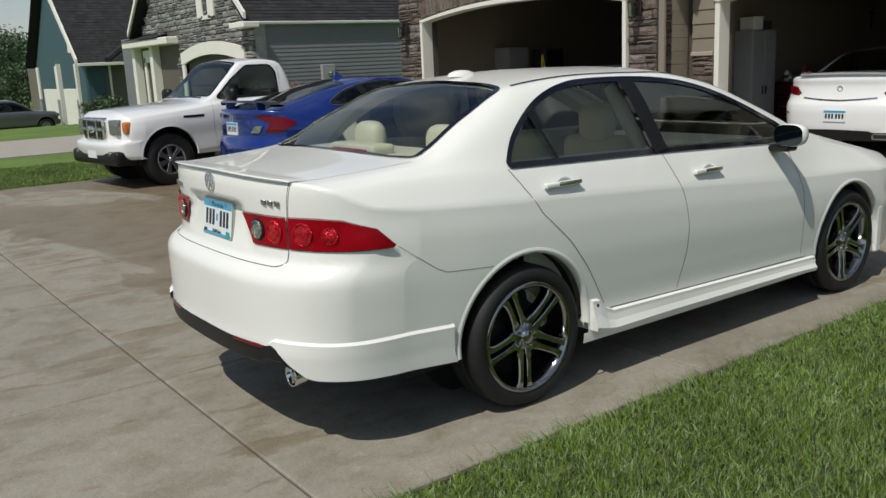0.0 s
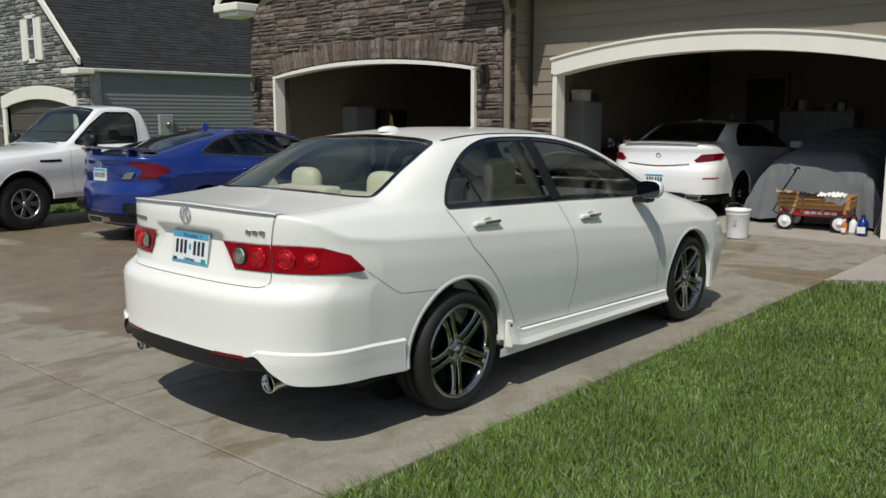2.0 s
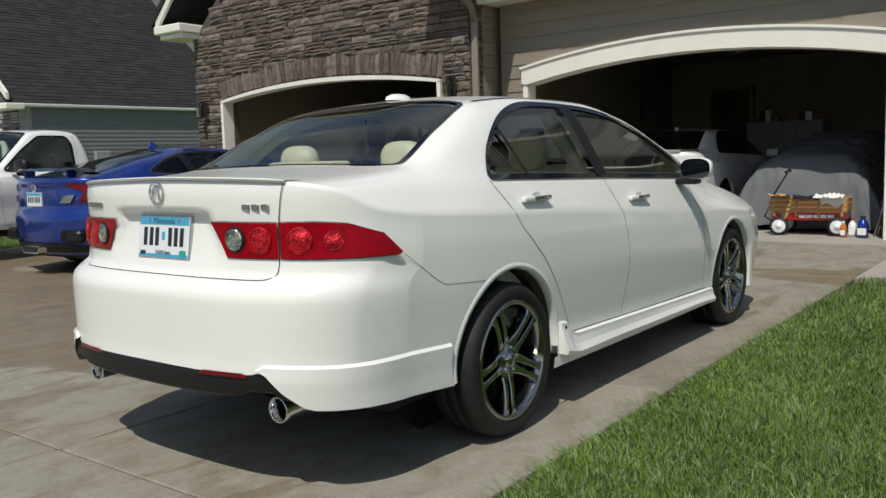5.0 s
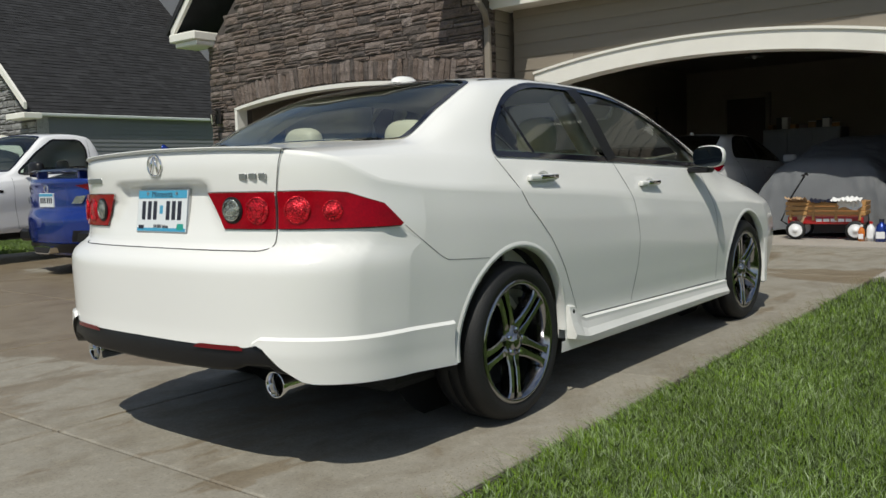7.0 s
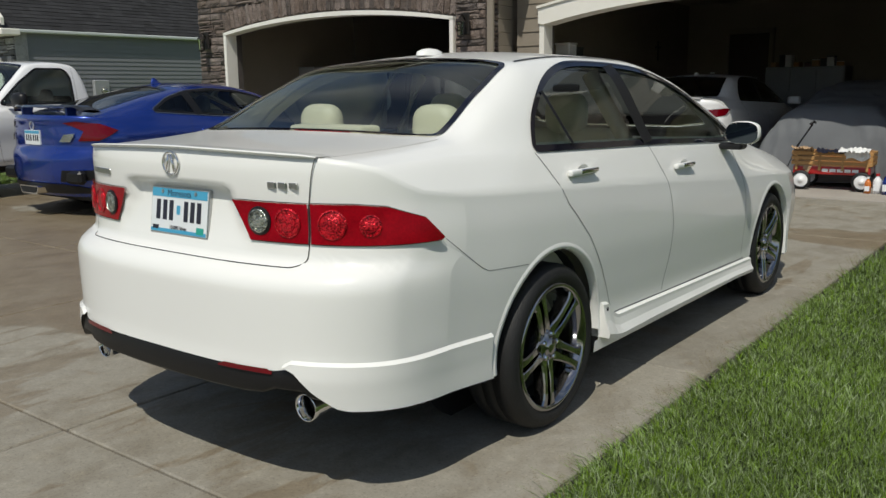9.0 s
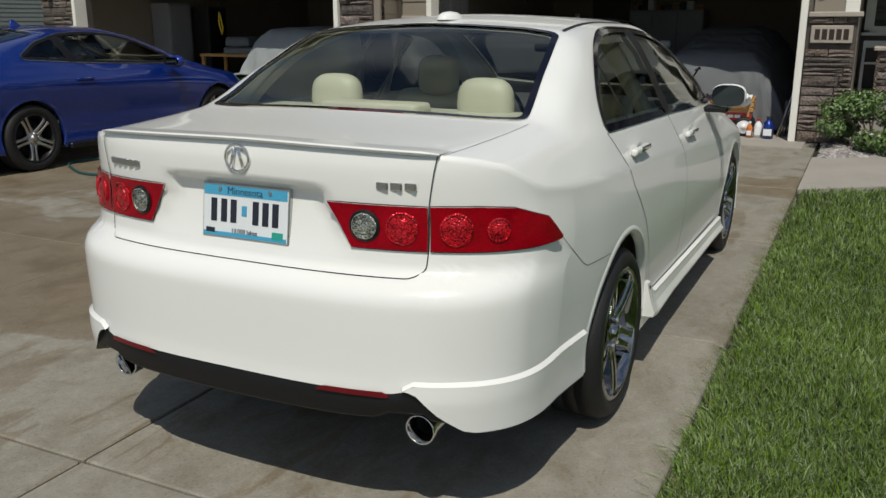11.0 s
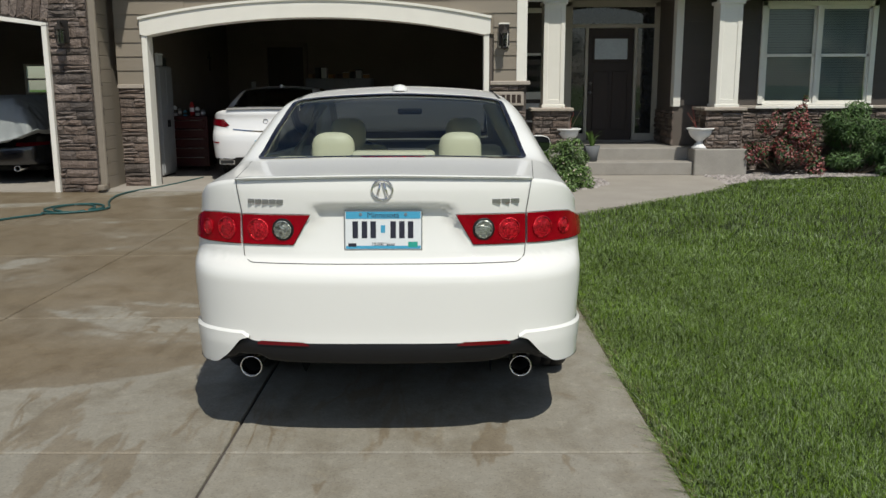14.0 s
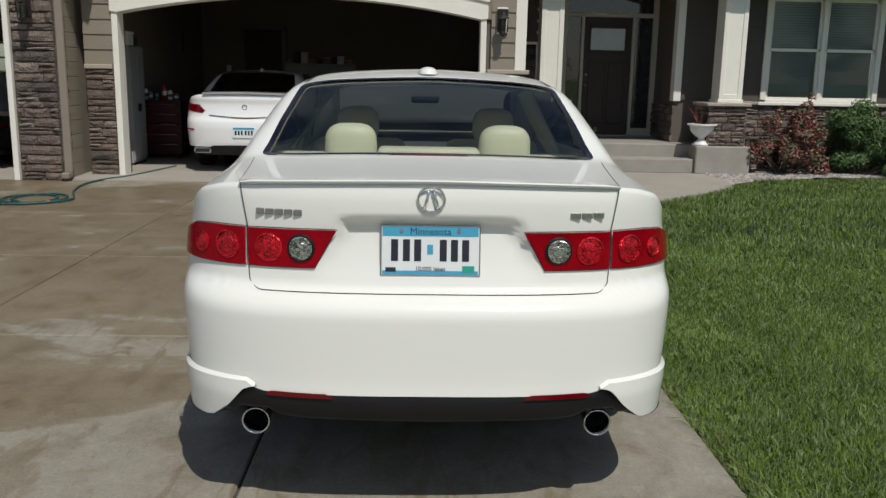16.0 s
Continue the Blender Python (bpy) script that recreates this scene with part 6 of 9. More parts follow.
def column(x, y, w, z0, z1):
    t = thing("column", "white painted square porch column with a recessed panel", "column", group="porch columns")
    part("shaft", box_bm(x - w / 2, x + w / 2, y - w / 2, y + w / 2, z0, z1, 0.006), "white_trim", t)
    e = 0.012
    for a, b, c, d in ((-w / 2, -w / 2 + 0.07, z0, z1), (w / 2 - 0.07, w / 2, z0, z1), (-w / 2 + 0.07, w / 2 - 0.07, z0, z0 + 0.13), (-w / 2 + 0.07, w / 2 - 0.07, z1 - 0.12, z1)):
        part("stile", box_bm(x + a, x + b, y - w / 2 - e, y - w / 2 + 0.002, c, d, 0.003), "white_trim", t)
    part("base", box_bm(x - w / 2 - 0.02, x + w / 2 + 0.02, y - w / 2 - 0.025, y + w / 2 + 0.02, z0, z0 + 0.05, 0.005), "white_trim", t)
    part("capital", box_bm(x - w / 2 - 0.03, x + w / 2 + 0.03, y - w / 2 - 0.04, y + w / 2 + 0.03, z1 - 0.05, z1, 0.008), "white_trim", t)
    return t


pier(4.47, 5.09, 9.62, 10.3, 0.435, 1.05, 31)
pier(1.66, 2.28, 9.62, 10.0, 0.43, 1.05, 41, "wall_10")
column(4.80, 9.83, 0.36, 1.105, 2.78)
column(1.99, 9.83, 0.34, 1.105, 2.78)
beam = thing("porch_beam", "cream arched beam over the porch", "beam", kind="structure")
a3 = arch(2.2, 4.6, 2.80, 3.02)
put("fascia", mesh("fascia", *plate_shape([(1.3, 2.78), (1.3, 3.3), (14, 3.3), (14, 2.92), (5.4, 2.86), (5.05, 2.78), (4.6, 2.78)] + a3[::-1] + [(2.2, 2.78)], 9.66, 9.78)), "white_trim", beam)
box("porch_ceiling", 1.3, 14.0, 9.4, 11.9, 3.30, 3.4, "white_trim", None, 0, "pale porch ceiling", "structure", "ceiling")
put("slope", mesh("slope", [(1.3, 9.15, 3.25), (14.5, 9.15, 3.25), (14.5, 13, 5.4), (1.3, 13, 5.4)], [(0, 1, 2, 3)]), "shingle", roof)
# stone base under the window and beside the door
lay(wall_window, [b for b in courses(4.24, 12.0, 0.0, 1.06, 51) if b[0] + b[2] > 5.05], 10.44, 0.05, 52, lambda x, z: x < 7.9)
box("stone_sill", 5.06, 12.0, 10.36, 10.46, 1.06, 1.115, "cap", wall_window, 0.01)
lay(wall_window, courses(-11.75, -10.42, 0.43, 1.03, 53), 0, 0.05, 54, lambda x, z: True, turn=Matrix.Translation((4.16, 0, 0)) @ Matrix.Rotation(radians(-90), 4, "Z"))
part("corner_board", box_bm(4.13, 4.25, 10.39, 10.46, 1.1, 3.3, 0.004), "white_trim", wall_window)
part("corner_board", box_bm(4.125, 4.16, 10.46, 10.58, 1.1, 3.3, 0.004), "white_trim", wall_window)


def sash_window(name, x0, x1, z0, z1, y, units, label, blinds=True):
    """Double-hung units in a white casing: frame, meeting rail, two panes each, blinds behind."""
    t = thing(name, label, "window", kind="structure")
    c = 0.085
    for a, b, e, g in ((x0, x1, z1 - c, z1), (x0, x1, z0, z0 + 0.05), (x0, x0 + c, z0, z1), (x1 - c, x1, z0, z1)):
        part("casing", box_bm(a, b, y - 0.045, y + 0.03, e, g, 0.004), "white_trim", t)
    part("window_sill", box_bm(x0 - 0.03, x1 + 0.03, y - 0.07, y + 0.03, z0 - 0.04, z0 + 0.012, 0.006), "white_trim", t)
    w = (x1 - x0 - 2 * c - 0.07 * (units - 1)) / units
    for k in range(units):
        a = x0 + c + k * (w + 0.07)
        b = a + w
        if k:
            part("mullion", box_bm(a - 0.07, a, y - 0.04, y + 0.03, z0, z1, 0.004), "white_trim", t)
        mid = (z0 + z1) / 2 - 0.02
        s = 0.045
        for lo, hi, dy in ((z0 + 0.05, mid + 0.02, 0.0), (mid - 0.02, z1 - c, 0.02)):
            sash = part("sash", box_bm(a, b, y - 0.01 + dy, y + 0.02 + dy, lo, lo + s, 0.003), "white_trim", t)
            for p, q, e, g in ((a, b, hi - s, hi), (a, a + s, lo, hi), (b - s, b, lo, hi)):
                part("rail", box_bm(p, q, y - 0.011 + dy, y + 0.021 + dy, e, g, 0.003), "white_trim", sash)
            pane = mesh("pane", [(a + s, y + 0.005 + dy, lo + s), (b - s, y + 0.005 + dy, lo + s), (b - s, y + 0.005 + dy, hi - s), (a + s, y + 0.005 + dy, hi - s)], [(0, 1, 2, 3)])
            put("pane", pane, "house_glass", sash)
        if blinds:
            n = int((z1 - z0) / 0.042)
            for i in range(n):
                z = z0 + 0.06 + i * 0.042
                if z > z1 - c:
                    break
                slat = mesh("slat", [(a + 0.02, y + 0.075, z), (b - 0.02, y + 0.075, z), (b - 0.02, y + 0.095, z + 0.04), (a + 0.02, y + 0.095, z + 0.04)], [(0, 1, 2, 3)])
                put("slat", slat, "blind", t)
        # thin dark sheet behind the blinds, in place of the room's shade
        part("room_shade_sheet", box_bm(a, b, y + 0.14, y + 0.16, z0, z1), "dash", t)
    return t


sash_window("window_1", 5.56, 7.50, 1.10, 2.84, 10.42, 2, "white double-hung twin window with pale blinds")
sash_window("window_2", 1.46, 2.16, 1.25, 2.85, 11.72, 1, "narrow white sash window on the porch", False)

# upper storey over the porch, with a gable
upper = solid("wall_11", [(1.42, 3.4), (1.42, 5.9), (3.0, 5.9), (5.2, 8.0), (7.4, 5.9), (13.5, 5.9), (13.5, 3.4)], 11.2, 11.4, "siding_far", "taupe sided upper storey with a white trimmed gable")
boards(upper, 1.42, 13.5, 4.2, 5.9, 11.19, 0.198, "siding")
for a, b in ((3.0, 5.2), (7.4, 5.2)):
    put("rake_board", mesh("rake_board", *plate_shape([(a, 5.78), (a, 5.98), (b, 8.12), (b, 7.88)], 11.05, 11.16)), "white_trim", upper)
part("gutter", box_bm(1.3, 2.9, 10.95, 11.1, 5.80, 5.92, 0.02), "white_trim", upper)
part("gutter", box_bm(7.5, 13.6, 10.95, 11.1, 5.80, 5.92, 0.02), "white_trim", upper)
sash_window("window_3", 4.4, 6.0, 4.5, 5.8, 11.17, 2, "white upper window under the gable")
put("slope", mesh("slope", [(1.3, 10.9, 5.9), (13.8, 10.9, 5.9), (13.8, 16, 9.2), (1.3, 16, 9.2)], [(0, 1, 2, 3)]), "shingle", roof)
# front door with side lights
M["taupe_trim"] = material("taupe_painted_trim", (0.42, 0.39, 0.33), 0.5, 0.0, 0.05, 3, 90, 0.05)
entry = thing("door_3", "dark brown front door with a high pane and glazed side lights", "door", kind="structure")
Y = 11.66
for a, b, e, g in ((2.42, 2.56, 0.43, 2.95), (4.06, 4.20, 0.43, 2.95), (2.42, 4.20, 2.86, 2.98), (2.56, 4.06, 2.49, 2.56), (2.80, 2.86, 0.43, 2.50), (3.70, 3.76, 0.43, 2.50), (2.56, 2.82, 0.43, 0.58), (3.74, 4.06, 0.43, 0.58)):
    part("door_frame", box_bm(a, b, Y - 0.03, Y + 0.08, e, g, 0.006), "taupe_trim", entry)
leaf = part("leaf", box_bm(2.865, 3.695, Y + 0.0, Y + 0.05, 0.46, 2.485, 0.006), "dark_door", entry)
for a, b, e, g in ((2.96, 3.60, 2.30, 2.36), (2.96, 3.60, 1.87, 1.93), (2.94, 2.98, 1.87, 2.36), (3.58, 3.62, 1.87, 2.36)):
    part("moulding", box_bm(a, b, Y - 0.012, Y + 0.002, e, g, 0.004), "dark_door", leaf)
for a, b in ((2.96, 3.25), (3.31, 3.60)):
    part("door_panel", box_bm(a, b, Y - 0.010, Y + 0.002, 0.65, 1.72, 0.008), "dark_door", leaf)
M["dark_pane"] = material("dark_glass_pane", (0.02, 0.022, 0.025), 0.03, 0.0, 0.2, 3, 20, spec=0.8)
M["pale_pane"] = material("frosted_pane", (0.30, 0.36, 0.42), 0.1, 0.0, 0.1, 3, 20, spec=0.8)
for nm, mt, a, b, e, g in (("door_glass", "pale_pane", 2.98, 3.58, 1.93, 2.30), ("side_light", "dark_pane", 2.56, 2.80, 0.58, 2.49), ("side_light", "dark_pane", 3.76, 4.06, 0.58, 2.49), ("transom", "dark_pane", 2.56, 4.06, 2.56, 2.86)):
    part(nm, box_bm(a, b, Y + 0.0 if nm == "door_glass" else Y + 0.02, Y + 0.03, e, g) if nm != "door_glass" else box_bm(a, b, Y - 0.004, Y + 0.002, e, g), mt, entry)
for z in (1.33, 1.50):
    v, f = lathe([(0.0, -0.06), (0.022, -0.055), (0.026, -0.035), (0.012, -0.02), (0.028, -0.004), (0.028, 0)], 14, "y")
    put("door_knob", mesh("door_knob", [(p[0] + 2.915, p[1] + Y, p[2] + z) for p in v], f, True), "steel", leaf)
part("threshold", box_bm(2.42, 4.2, Y - 0.10, Y + 0.05, 0.43, 0.46, 0.006), "plinth", entry)


def urn(x, y, z, label):
    """A white footed urn with a fluted bowl and bare twigs."""
    t = thing("planter_urn", label, "planter", pose(x, y, z), "urns beside the steps")
    prof = [(0.0, 0.0), (0.13, 0.0), (0.13, 0.03), (0.10, 0.05), (0.055, 0.09), (0.05, 0.12), (0.075, 0.14), (0.12, 0.17), (0.165, 0.22), (0.185, 0.28), (0.185, 0.30), (0.225, 0.315), (0.23, 0.335), (0.20, 0.34), (0.18, 0.32), (0.0, 0.30)]
    v, f = lathe(prof, 40)
    v = [(p[0] * (1 + (0.03 if 0.13 < p[2] < 0.29 and (k % 40) % 2 else 0)), p[1] * (1 + (0.03 if 0.13 < p[2] < 0.29 and (k % 40) % 2 else 0)), p[2]) for k, p in enumerate(v)]
    put("bowl", mesh("bowl", v, f, True), "white_plastic", t)
    v, f = lathe([(0.18, 0.318), (0.0, 0.325)], 20)
    put("soil", mesh("soil", v, f), "bark", t)
    rr = random.Random(int(x * 10))
    for k in range(11):
        a, l = rr.uniform(0, 6.28), rr.uniform(0.14, 0.40)
        r = rr.uniform(0.04, 0.16)
        p = [(0.06 * math.cos(a), 0.06 * math.sin(a), 0.31), (r * math.cos(a), r * math.sin(a), 0.31 + l * 0.6), (r * 1.5 * math.cos(a + 0.3), r * 1.5 * math.sin(a + 0.3), 0.31 + l)]
        v, f = tube(p, [0.006, 0.004, 0.002], 5)
        put("twig", mesh("twig", v, f), "leaf_red" if k % 3 == 0 else "bark", t)
    return t


urn(4.42, 9.72, 0.435, "white plastic urn with dry twigs beside the porch steps")
urn(2.24, 9.76, 0.43, "white plastic urn with bare reddish stems on the porch block")
# cut plant in a plastic-wrapped pot
wrapped = thing("potted_plant", "green leafy plant in a wrapped grey pot on the steps", "plant", pose(2.66, 9.78, 0.225))
v, f = lathe([(0.0, 0), (0.085, 0), (0.10, 0.12), (0.135, 0.26), (0.12, 0.25), (0.0, 0.2)], 16)
put("pot", mesh("pot", [(p[0] * (1 + 0.08 * math.sin(k * 2.3)), p[1], p[2]) for k, p in enumerate(v)], f, True), "tarp", wrapped)
rr = random.Random(3)
for k in range(26):
    a, l = rr.uniform(0, 6.28), rr.uniform(0.16, 0.34)
    p = [Vector((0.02 * math.cos(a), 0.02 * math.sin(a), 0.22)), Vector((0.07 * math.cos(a), 0.07 * math.sin(a), 0.22 + l * 0.7)), Vector((0.16 * math.cos(a), 0.16 * math.sin(a), 0.2 + l))]
    c = Vector((-math.sin(a), math.cos(a), 0)) * 0.012
    put("leaf", mesh("leaf", [p[0] - c * 0.4, p[0] + c * 0.4, p[1] + c, p[1] - c, p[2]], [(0, 1, 2, 3), (3, 2, 4)]), "leaf", wrapped)
# bench on the porch
bench = thing("bench", "white painted slatted bench on the porch", "bench", pose(1.60, 10.9, 0.43))
for k in range(3):
    part("seat_slat", box_bm(-0.12, 0.5, -0.2 + k * 0.11, -0.1 + k * 0.11, 0.40, 0.43, 0.005), "white_paint", bench)
for x in (-0.10, 0.46):
    for y in (-0.18, 0.12):
        part("leg", box_bm(x - 0.02, x + 0.02, y - 0.02, y + 0.02, 0, 0.42, 0.004), "white_paint", bench)
part("back_rail", box_bm(-0.12, 0.5, 0.13, 0.16, 0.62, 0.72, 0.006), "white_paint", bench)
for x in (-0.10, 0.46):
    part("back_post", box_bm(x - 0.02, x + 0.02, 0.12, 0.16, 0.42, 0.72, 0.004), "white_paint", bench)


# ---- the house next door ----
def shingles(parent, corner, along, up, length, width, seed, name="shingle_course", row=0.15):
    """Overlapping courses of tabs on a slope: corner at the eave, along the eave, up the slope."""
    rng = random.Random(seed)
    A, U = Vector(along).normalized(), Vector(up).normalized()
    N = A.cross(U).normalized()
    if N.z < 0:
        N = -N
    verts, faces = [], []
    c = Vector(corner)
    for r in range(int(width / row)):
        s = -rng.uniform(0, 0.3)
        while s < length:
            w = rng.uniform(0.16, 0.42)
            a, b = max(0, s), min(length, s + w)
            if b - a > 0.02:
                t = 0.010 + rng.uniform(0, 0.012)
                lo = r * row - rng.uniform(0, 0.012)
                k = len(verts)
                verts += [c + A * a + U * lo + N * t, c + A * b + U * lo + N * t, c + A * b + U * (lo + row * 1.15) + N * 0.004, c + A * a + U * (lo + row * 1.15) + N * 0.004, c + A * a + U * lo, c + A * b + U * lo]
                faces += [(k, k + 1, k + 2, k + 3), (k + 4, k + 5, k + 1, k)]
            s += w
    ob = put(name, mesh(name, verts, faces), "shingle", parent)
    ob["kind"] = "stuff"
    return ob


def neighbour_house():
    t = thing("house", "grey sided house with fieldstone gable and dark shingle roof", "house")
    x0, y0 = -19.95, 8.5
    wall = part("wall", box_bm(-33, x0 - 0.03, y0 + 0.15, 26, -0.4, 3.0), "grey_siding", t)
    for k in range(26):
        z = -0.1 + k * 0.118
        v = [(x0 + 0.003, y0 + 0.3, z), (x0 + 0.003, 26, z), (x0 - 0.012, 26, z + 0.125), (x0 - 0.012, y0 + 0.3, z + 0.125), (x0 - 0.03, y0 + 0.3, z), (x0 - 0.03, 26, z)]
        put("siding_board", mesh("siding_board", v, [(0, 1, 2, 3), (4, 5, 1, 0)]), "grey_siding", wall)
    part("corner_stone", box_bm(x0 - 0.3, x0 + 0.03, y0, y0 + 0.32, 0, 3.0), "grey_stone", wall)
    # gable front in fieldstone, with an arched garage door
    ridge = -25.0
    pitch = 0.92
    rz = 2.93 + (x0 + 0.09 - ridge) * pitch
    door = arch(-25.6, -20.9, 1.85, 2.10)
    front = [(-26.2, -0.3), (-26.2, 5.9), (ridge, 3.0 + (x0 - ridge) * pitch), (x0, 3.0), (x0, -0.3), (-20.9, -0.3)] + door[::-1] + [(-25.6, -0.3)]
    put("gable_wall", mesh("gable_wall", *plate_shape(front, y0, y0 + 0.2)), "mortar", t)
    put("gable_wall", mesh("gable_wall", *plate_shape([(-26.2, 2.8), (-29.95, 2.8), (-26.2, 6.3)], y0, y0 + 0.2)), "mortar", t)
    boxes = []
    for x, z, w, h in courses(-29.7, x0, 0, 7.4, 61, 0.10, 0.24, (0.18, 0.42)):
        c = x + w / 2
        if c < -26.1 and z < 2.85:
            continue
        if z + h > 3.0 + (5.2 - abs(c - ridge)) * pitch - 0.3:
            continue
        if -25.85 < c < -20.65 and z + h / 2 < 2.52 - 0.08 * abs(c + 23.2):
            continue
        boxes.append((x, z, w, h))
    lay(t, boxes, y0, 0.06, 62, lambda x, z: False, 0.014, mat="grey_stone")
    outer_ = arch(-25.85, -20.65, 2.20, 2.50)
    put("door_head", mesh("door_head", *plate_shape([(-25.85, 1.83)] + outer_ + [(-20.65, 1.83)] + door[::-1], y0 - 0.08, y0 + 0.1)), "white_trim", t)
    for a in (-25.85, -20.9):
        part("door_jamb", box_bm(a, a + 0.25, y0 - 0.07, y0 + 0.1, -0.1, 1.85, 0.01), "white_trim", t)
    gd = part("garage_door", box_bm(-25.6, -20.9, y0 + 0.1, y0 + 0.16, -0.1, 2.4), "siding_dark", t)
    for k in range(4):
        part("door_section", box_bm(-25.55, -20.95, y0 + 0.07, y0 + 0.11, 0.02 + k * 0.55, 0.54 + k * 0.55, 0.01), "siding_dark", gd)
    w = part("window", box_bm(-23.55, -23.05, y0 - 0.05, y0 + 0.05, 3.3, 4.5, 0.01), "dark_pane", t)
    for a, b, c, d in ((-23.65, -22.95, 3.18, 3.3), (-23.65, -22.95, 4.5, 4.6), (-23.65, -23.52, 3.2, 4.55), (-23.08, -22.95, 3.2, 4.55), (-23.55, -23.05, 3.87, 3.93)):
        part("frame", box_bm(a, b, y0 - 0.09, y0, c, d, 0.006), "white_trim", w)
    for a in (-23.98, -22.92):
        part("shutter", box_bm(a, a + 0.3, y0 - 0.09, y0 - 0.03, 3.25, 4.5, 0.01), "white_trim", w)
    # roof
    roof_ = new("roof")
    roof_.parent = t
    U = Vector((-1, 0, pitch))
    ln = math.hypot(x0 + 0.09 - ridge, (x0 + 0.09 - ridge) * pitch)
    deck = [(x0 + 0.09, y0 - 0.35, 2.90), (x0 + 0.09, 26, 2.90), (ridge, 26, rz), (ridge, y0 - 0.35, rz), (-30.35, y0 - 0.35, 2.90), (-30.35, 26, 2.90)]
    put("deck", mesh("deck", deck, [(0, 1, 2, 3), (3, 2, 5, 4)]), "shingle", roof_)
    shingles(roof_, (x0 + 0.11, y0 - 0.38, 2.92), (0, 1, 0), U, 17.0, ln, 71)
    part("gutter", box_bm(x0 + 0.04, x0 + 0.14, y0 - 0.4, 26, 2.82, 2.91, 0.02), "blind", roof_)
    part("soffit", box_bm(x0 - 0.05, x0 + 0.08, y0 - 0.3, 26, 2.82, 2.85), "white_trim", roof_)
    part("return", box_bm(x0 - 0.75, x0 + 0.27, y0 - 0.45, y0 + 0.05, 2.74, 2.90, 0.02), "white_trim", roof_)
    for sgn in (1, -1):
        xa = ridge + sgn * (x0 + 0.25 - ridge)
        put("rake", mesh("rake", *plate_shape([(xa, 2.98), (xa, 3.16), (ridge, rz + 0.14), (ridge, rz - 0.1)], y0 - 0.42, y0 - 0.34)), "white_trim", roof_)
    # upper storey roof behind
    put("upper_slope", mesh("upper_slope", [(-21.5, 15.5, 6.1), (-21.5, 26, 6.1), (-26.5, 26, 10.5), (-26.5, 15.5, 10.5)], [(0, 1, 2, 3)]), "shingle", roof_)
    shingles(roof_, (-21.5, 15.5, 6.12), (0, 1, 0), (-5, 0, 4.4), 9.5, 6.6, 72)
    part("upper_gutter", box_bm(-21.6, -21.45, 15.4, 26, 5.95, 6.1, 0.01), "white_trim", roof_)
    part("upper_wall", box_bm(-31, -22.0, 15.8, 25, 3.0, 6.0), "grey_siding", t)
    put("upper_gable", mesh("upper_gable", *plate_shape([(-22.0, 6.0), (-26.5, 10.2), (-31, 6.0)], 15.8, 15.9)), "grey_siding", t)
    # small entry bay with posts
    part("bay", box_bm(-30.7, -26.2, 8.6, 9.4, -0.3, 2.6), "siding_far", t)
    part("bay_door", box_bm(-29.8, -28.95, 8.56, 8.62, -0.2, 2.0, 0.01), "siding_dark", t)
    for a, b, c, d in ((-30.0, -29.8, -0.2, 2.2), (-28.95, -28.75, -0.2, 2.2), (-30.05, -28.7, 2.0, 2.45)):
        part("bay_trim", box_bm(a, b, 8.5, 8.6, c, d, 0.01), "white_trim", t)
    for x in (-30.6, -28.55):
        part("post", box_bm(x - 0.16, x + 0.16, 8.3, 8.6, -0.3, 2.6, 0.01), "white_trim", t)
    part("bay_cornice", box_bm(-31.05, -26.1, 8.05, 8.75, 2.55, 2.80, 0.03), "white_trim", t)
    put("bay_roof", mesh("bay_roof", [(-31.1, 8.0, 2.82), (-26.95, 8.0, 2.82), (-27.5, 9.5, 3.3), (-30.6, 9.5, 3.3)], [(0, 1, 2, 3)]), "shingle", roof_)
    for sgn in (1, -1):
        put("dormer_rake", mesh("dormer_rake", *plate_shape([(-29.5 + sgn * 1.5, 3.0), (-29.5 + sgn * 1.5, 3.3), (-29.5, 6.0), (-29.5, 5.6)], 8.5, 8.62)), "white_trim", roof_)
    put("dormer_wall", mesh("dormer_wall", *plate_shape([(-30.9, 3.0), (-28.1, 3.0), (-29.5, 5.7)], 8.62, 9.4)), "grey_siding", t)
    # meter box on the side wall
    mb = thing("meter_box", "grey metal electricity meter box on the siding", "meter box")
    part("case", box_bm(x0 + 0.01, x0 + 0.14, 10.55, 11.0, 1.0, 1.62, 0.015), "grey_box", mb)
    v, f = lathe([(0.09, 0), (0.09, 0.06), (0.07, 0.09), (0.0, 0.10)], 20, "x")
    put("dial", mesh("dial", [(p[0] + x0 + 0.14, p[1] + 10.82, p[2] + 1.33) for p in v], f, True), "clear_lens", mb)
    return t


M["grey_box"] = material("grey_enamel", (0.30, 0.31, 0.32), 0.5, 0.0, 0.08, 5, 60)
neighbour_house()
box("driveway_far", -22.0, -16.4, -15.0, 9.0, -0.1, -0.035, "walkway", None, 0, "pale concrete driveway of the house next door", "structure", "driveway")


